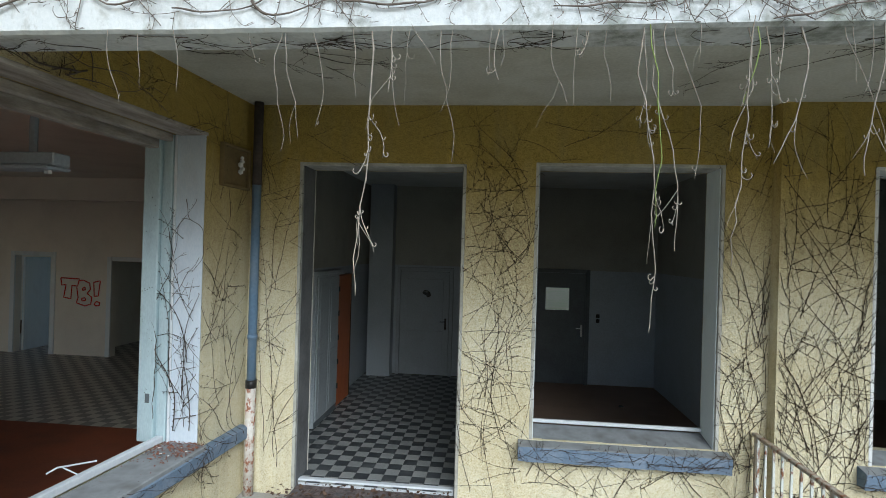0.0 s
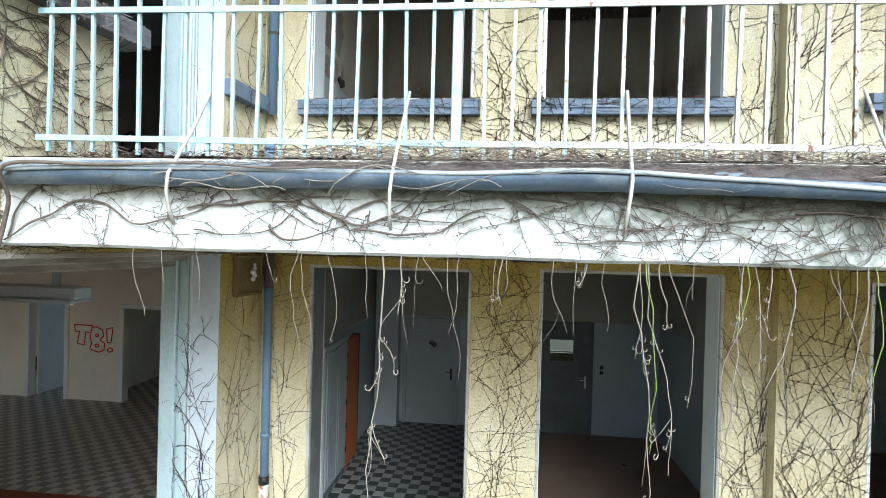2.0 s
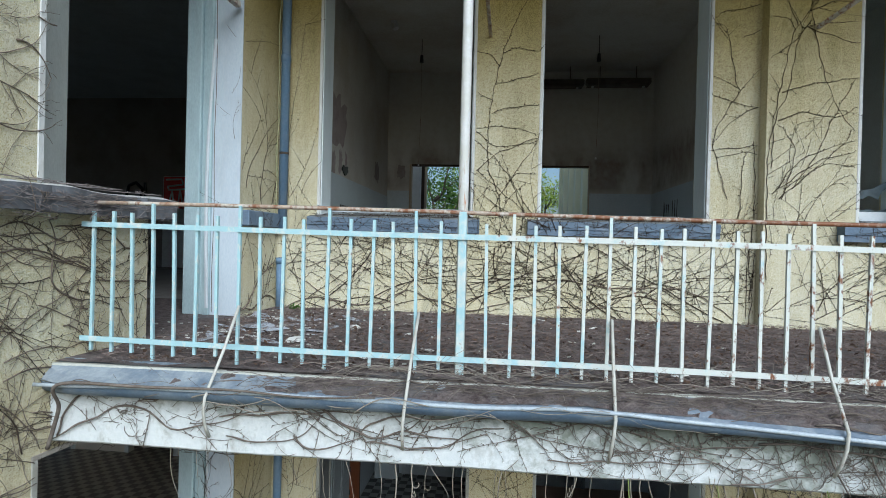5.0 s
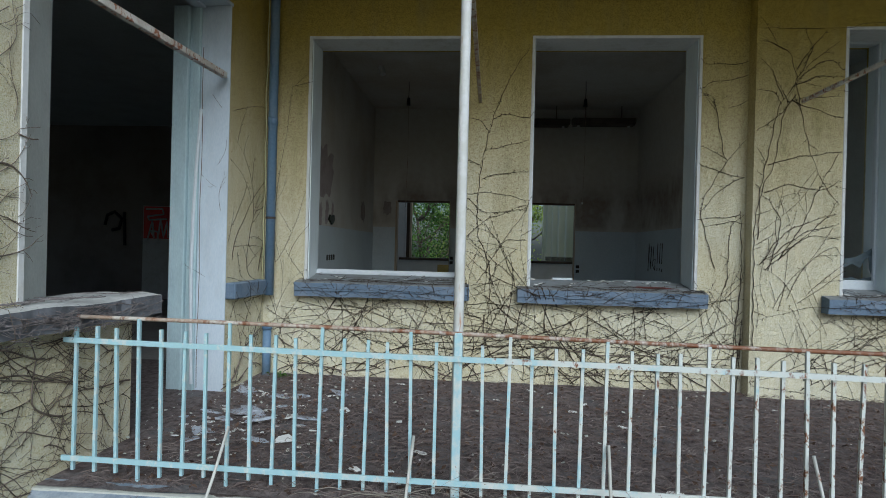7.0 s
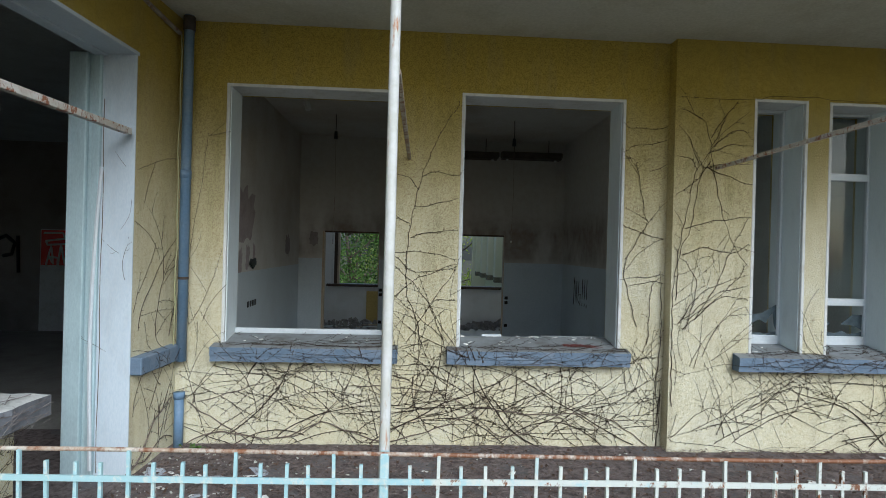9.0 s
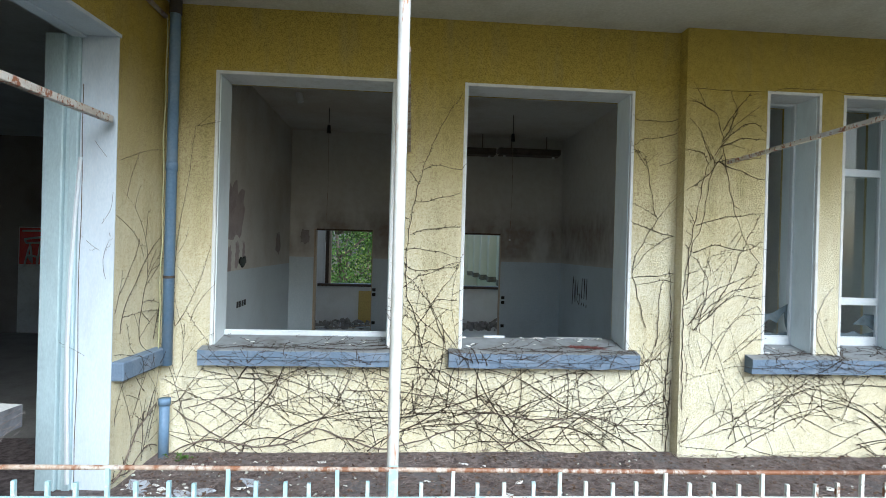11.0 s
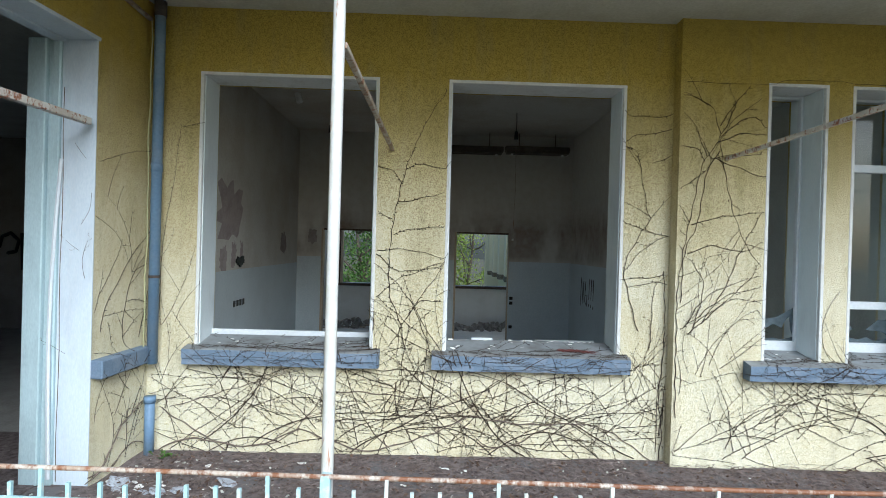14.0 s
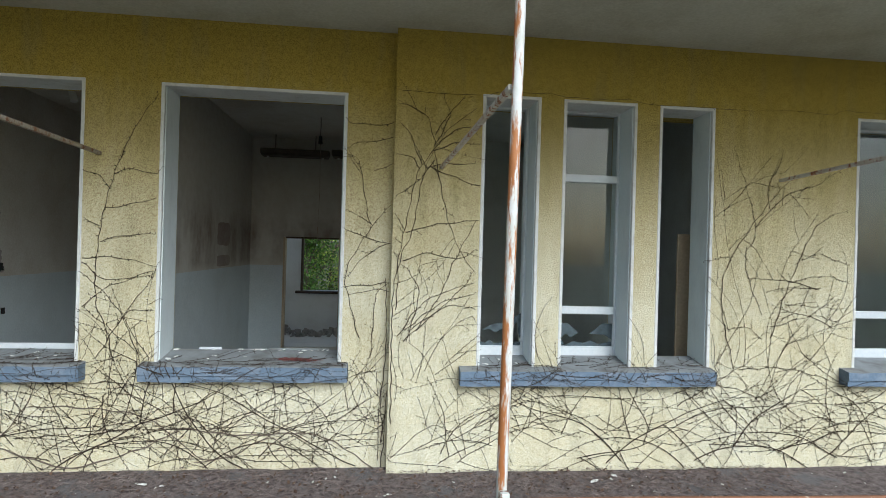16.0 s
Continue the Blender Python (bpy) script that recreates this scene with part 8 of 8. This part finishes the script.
part("board", boxed(-8.22, -7.3, 11.95, 11.99, 3.95, 6.16, 0.004), CHIP, t)
part("painted_field", boxed(-8.20, -7.32, 11.946, 11.95, 5.38, 6.14, 0.001), REDBOARD, t, "field of red spray paint")
S1 = [[(0.05, 0.98), (0.55, 0.99), (0.6, 0.90), (0.1, 0.86), (0.15, 0.80), (0.7, 0.82)], [(0.1, 0.45), (0.25, 0.80), (0.3, 0.5), (0.2, 0.62), (0.42, 0.60), (0.42, 0.46), (0.5, 0.82), (0.6, 0.5), (0.7, 0.78), (0.75, 0.5)]]
tagged(outline_letter(scaled(S1, -8.18, 4.7, 0.8, 1.4), CHIP, 0.022, 11.940).build("graffiti", CHIP), "white sprayed scrawl on the red field", "graffiti")
S2 = [[(0.0, 0.6), (0.1, 0.9), (0.4, 1.0), (0.7, 0.8), (0.6, 0.5), (0.3, 0.45)], [(0.8, 1.0), (0.85, 0.0)]]
tagged(outline_letter(scaled(S2, -9.2, 5.2, 0.6, 0.8), BLACKPAINT, 0.04, 11.99).build("graffiti", BLACKPAINT), "black sprayed scrawl on the dark wall", "graffiti")

# dead leaves on the door step
leaf = bmesh.new()
rl = random.Random(15)
for _ in range(260):
    x, y = rl.uniform(-2.2, -0.2), rl.uniform(FA - 0.3, FA + 0.08)
    s = rl.uniform(0.012, 0.035)
    m = Matrix.Translation((x, y, -0.03 + rl.uniform(0, 0.02))) @ Euler((rl.uniform(-0.7, 0.7), rl.uniform(-0.7, 0.7), rl.uniform(0, 6))).to_matrix().to_4x4()
    leaf.faces.new([leaf.verts.new(m @ Vector(p)) for p in ((-s, 0, 0), (0, -s * 0.6, 0.004), (s, 0, 0.006), (0, s * 0.6, 0.004))])
solid("dead_leaves", leaf, DEADLEAF, "dead brown leaves blown against the door step", "leaves", kind="stuff")

# ---- stair railing on the terrace ----
t = thing("stair_railing", (2.4, 4.6, -0.1), "pale green steel stair railing overgrown with vines", "railing")
part("handrail", boxed(2.375, 2.425, 2.9, 5.30, 0.775, 0.805, 0.006), STRUT, t, "weathered handrail")
part("lower_rail", boxed(2.385, 2.415, 2.9, 5.30, 0.06, 0.085, 0.004), RAIL, t)
for k in range(17):
    y = 2.95 + 0.142 * k
    part("baluster", boxed(2.391, 2.409, y - 0.009, y + 0.009, 0.08, 0.78), RAIL, t)
for y in (5.24, 5.30 - 1.2, 2.95):
    part("post", boxed(2.380, 2.420, y - 0.02, y + 0.02, -0.11, 0.78, 0.004), STRUT, t)

# ---- behind the house: finned wing and trees ----
def finned_wing():
    t = thing("rear_wing", (5.0, 20, -0.75), "cream plastered rear wing with tall projecting fins, stained at their feet", "building")
    y0, y1 = 13.3, 22.2
    part("wall", boxed(2.85, 9.0, y0, y1, -0.75, 9.4, 0.02), FINWALL, t)
    rf = random.Random(6)
    for k in range(5):
        y = 14.2 + 1.6 * k
        foot = 4.95 + rf.uniform(-0.02, 0.04)
        part("fin", boxed(2.30, 2.85, y, y + 0.30, foot + 0.16, 9.1, 0.015), FINWALL, t)
        part("fin_foot", boxed(2.296, 2.85, y - 0.004, y + 0.304, foot, foot + 0.16, 0.015), FOOTSTAIN, t, "brown stained fin foot")
    part("end_strip", boxed(2.30, 2.85, y1 - 0.25, y1, -0.75, 9.1, 0.015), FINWALL, t)
    part("roof", boxed(2.4, 9.2, y0 - 0.1, y1 + 0.2, 9.4, 9.6, 0.02), CONCRETE, t)


FOOTSTAIN = worn("damp_stained_plaster", (0.20, 0.165, 0.11), (0.42, 0.37, 0.26), 9.0, 0.95, amount=0.9)
finned_wing()


def tree(x, y, h, spread, seed, leaves, mat, label):
    rn = random.Random(seed)
    t = thing("tree", (x, y, -0.75), label, "tree", "trees behind the house")
    tubes = Tubes()
    top = Vector((x, y, -0.75))
    pts = [(x + 0.15 * math.sin(k * 0.9 + seed), y + 0.1 * math.cos(k * 1.3), -0.75 + h * 0.75 * k / 8) for k in range(9)]
    tubes.add(pts, np.linspace(0.16, 0.05, 9), (1, 0, 0), 8)
    tips = []
    for _ in range(26):
        k = rn.randint(2, 8)
        p = Vector(pts[k])
        a_, e = rn.uniform(0, 6.28), rn.uniform(0.1, 1.1)
        L = spread * rn.uniform(0.5, 1.0)
        q = [p]
        d = Vector((math.cos(a_) * math.cos(e), math.sin(a_) * math.cos(e), math.sin(e)))
        for s in range(6):
            d = (d + Vector((rn.gauss(0, 0.18), rn.gauss(0, 0.18), rn.gauss(0.03, 0.12)))).normalized()
            q.append(q[-1] + d * L / 6)
            if s > 0:
                tips.append(q[-1].copy())
                d2 = (d + Vector((rn.gauss(0, 0.7), rn.gauss(0, 0.7), rn.gauss(0, 0.5)))).normalized()
                q2 = [q[-1], q[-1] + d2 * L * 0.12, q[-1] + d2 * L * 0.25 + Vector((0, 0, 0.05))]
                tubes.add([tuple(v) for v in q2], [0.015, 0.01, 0.005], (0, 0, 1), 3)
                tips.append(q2[-1])
        tubes.add([tuple(v) for v in q], np.linspace(0.05, 0.012, 7), (0.2, 0.1, 1), 5)
    ob = tubes.build("trunk", TRUNK)
    ob.parent, ob.matrix_parent_inverse = t, Matrix.Translation(t.location).inverted()
    vs, fs = [], []
    for _ in range(leaves):
        c = rn.choice(tips) + Vector((rn.gauss(0, 0.28), rn.gauss(0, 0.28), rn.gauss(0, 0.25)))
        s = rn.uniform(0.04, 0.085)
        m = Euler((rn.uniform(-1.2, 1.2), rn.uniform(-1.2, 1.2), rn.uniform(0, 6.28))).to_matrix()
        b0 = len(vs)
        for p in ((-s, 0, 0), (-s * 0.2, -s * 0.5, s * 0.1), (s, 0, 0.15 * s), (-s * 0.2, s * 0.5, s * 0.1)):
            vs.append(tuple(c + m @ Vector(p)))
        fs.append((b0, b0 + 1, b0 + 2, b0 + 3))
    me = bpy.data.meshes.new("crown")
    me.from_pydata(vs, [], fs)
    me.materials.append(mat)
    ob = new("crown", me)
    ob.parent, ob.matrix_parent_inverse = t, Matrix.Translation(t.location).inverted()
    return t


tree(-2.6, 21.0, 9.5, 2.6, 41, 9000, LEAFDARK, "dense dark green bushy tree behind the house")
tree(-0.6, 23.0, 9.0, 2.4, 42, 8000, LEAFDARK, "dense green tree behind the house")
tree(0.1, 26.0, 9.0, 2.3, 43, 7000, LEAF, "tree in fresh spring leaf behind the house")
tree(-4.2, 25.0, 10.0, 2.8, 44, 7000, LEAFDARK, "dark green tree behind the house")
tree(2.2, 29.5, 10.0, 2.8, 45, 7000, LEAF, "tree in fresh spring leaf behind the house")
tree(-1.8, 27.5, 9.0, 2.8, 46, 7000, LEAF, "tree in fresh spring leaf behind the house")

# ---- floor tiles, pieces last ----
def tile_mesh(name, s, h, mat):
    bm = boxed(-s / 2, s / 2, -s / 2, s / 2, -h, 0.0)
    for v in bm.verts:
        if v.co.z > -h / 2:
            v.co.x *= 0.985
            v.co.y *= 0.985
    me = bpy.data.meshes.new(name)
    bmesh.ops.recalc_face_normals(bm, faces=bm.faces)
    bm.to_mesh(me)
    bm.free()
    me.materials.append(mat)
    return me


TS = 0.150
floor_passage = bpy.data.objects["floor_passage"]
floor_passage.location.z = -0.010
pale, dark = tile_mesh("tile", TS - 0.004, 0.012, TILELIGHT), tile_mesh("tile", TS - 0.004, 0.012, TILEDARK)
rn = random.Random(3)
count = 0
rest = {0: bmesh.new(), 1: bmesh.new()}
for j in range(33):
    for i in range(17):
        x, y = -2.491 + (i + 0.5) * TS, 5.405 + (j + 0.5) * TS
        if y > 10.40 - TS / 2 or (y < YI and not -2.02 < x < -0.36):
            continue
        z = rn.uniform(-0.0012, 0.0012)
        if count < 300:
            o = new("tile", (dark, pale)[(i + j) % 2])
            o.location = (x, y, z + 0.010)
            o.parent = floor_passage
            count += 1
        else:
            s = (TS - 0.004) / 2
            box(rest[(i + j) % 2], x - s, x + s, y - s, y + s, -0.011, z)
for k, mat in ((0, TILEDARK), (1, TILELIGHT)):
    o = part("tiles", rest[k], mat, floor_passage)
    o.location.z = 0.010
    o["kind"] = "stuff"
# hall: joined tiles
floor_hall = bpy.data.objects["floor_hall"]
for k, mat in ((0, HALLPALE), (1, HALLDARK)):
    vs, fs = [], []
    for i in range(int(12.0 / TS)):
        for j in range(int(6.8 / TS)):
            if (i + j) % 2 != k:
                continue
            x0, y0 = -2.95 - (i + 1) * TS, 6.56 + j * TS
            b0, g = len(vs), 0.002
            for x, y, z in ((x0 + g, y0 + g, 0), (x0 + TS - g, y0 + g, 0), (x0 + TS - g, y0 + TS - g, 0), (x0 + g, y0 + TS - g, 0)):
                vs.append((x, y, 0.0))
            for x, y in ((x0, y0), (x0 + TS, y0), (x0 + TS, y0 + TS), (x0, y0 + TS)):
                vs.append((x, y, -0.011))
            fs.append((b0, b0 + 1, b0 + 2, b0 + 3))
            for q in range(4):
                fs.append((b0 + q, b0 + 4 + q, b0 + 4 + (q + 1) % 4, b0 + (q + 1) % 4))
    me = bpy.data.meshes.new("tiles")
    me.from_pydata(vs, [], fs)
    me.materials.append(mat)
    o = new("tiles", me)
    o.parent = floor_hall
    o["kind"] = "stuff"
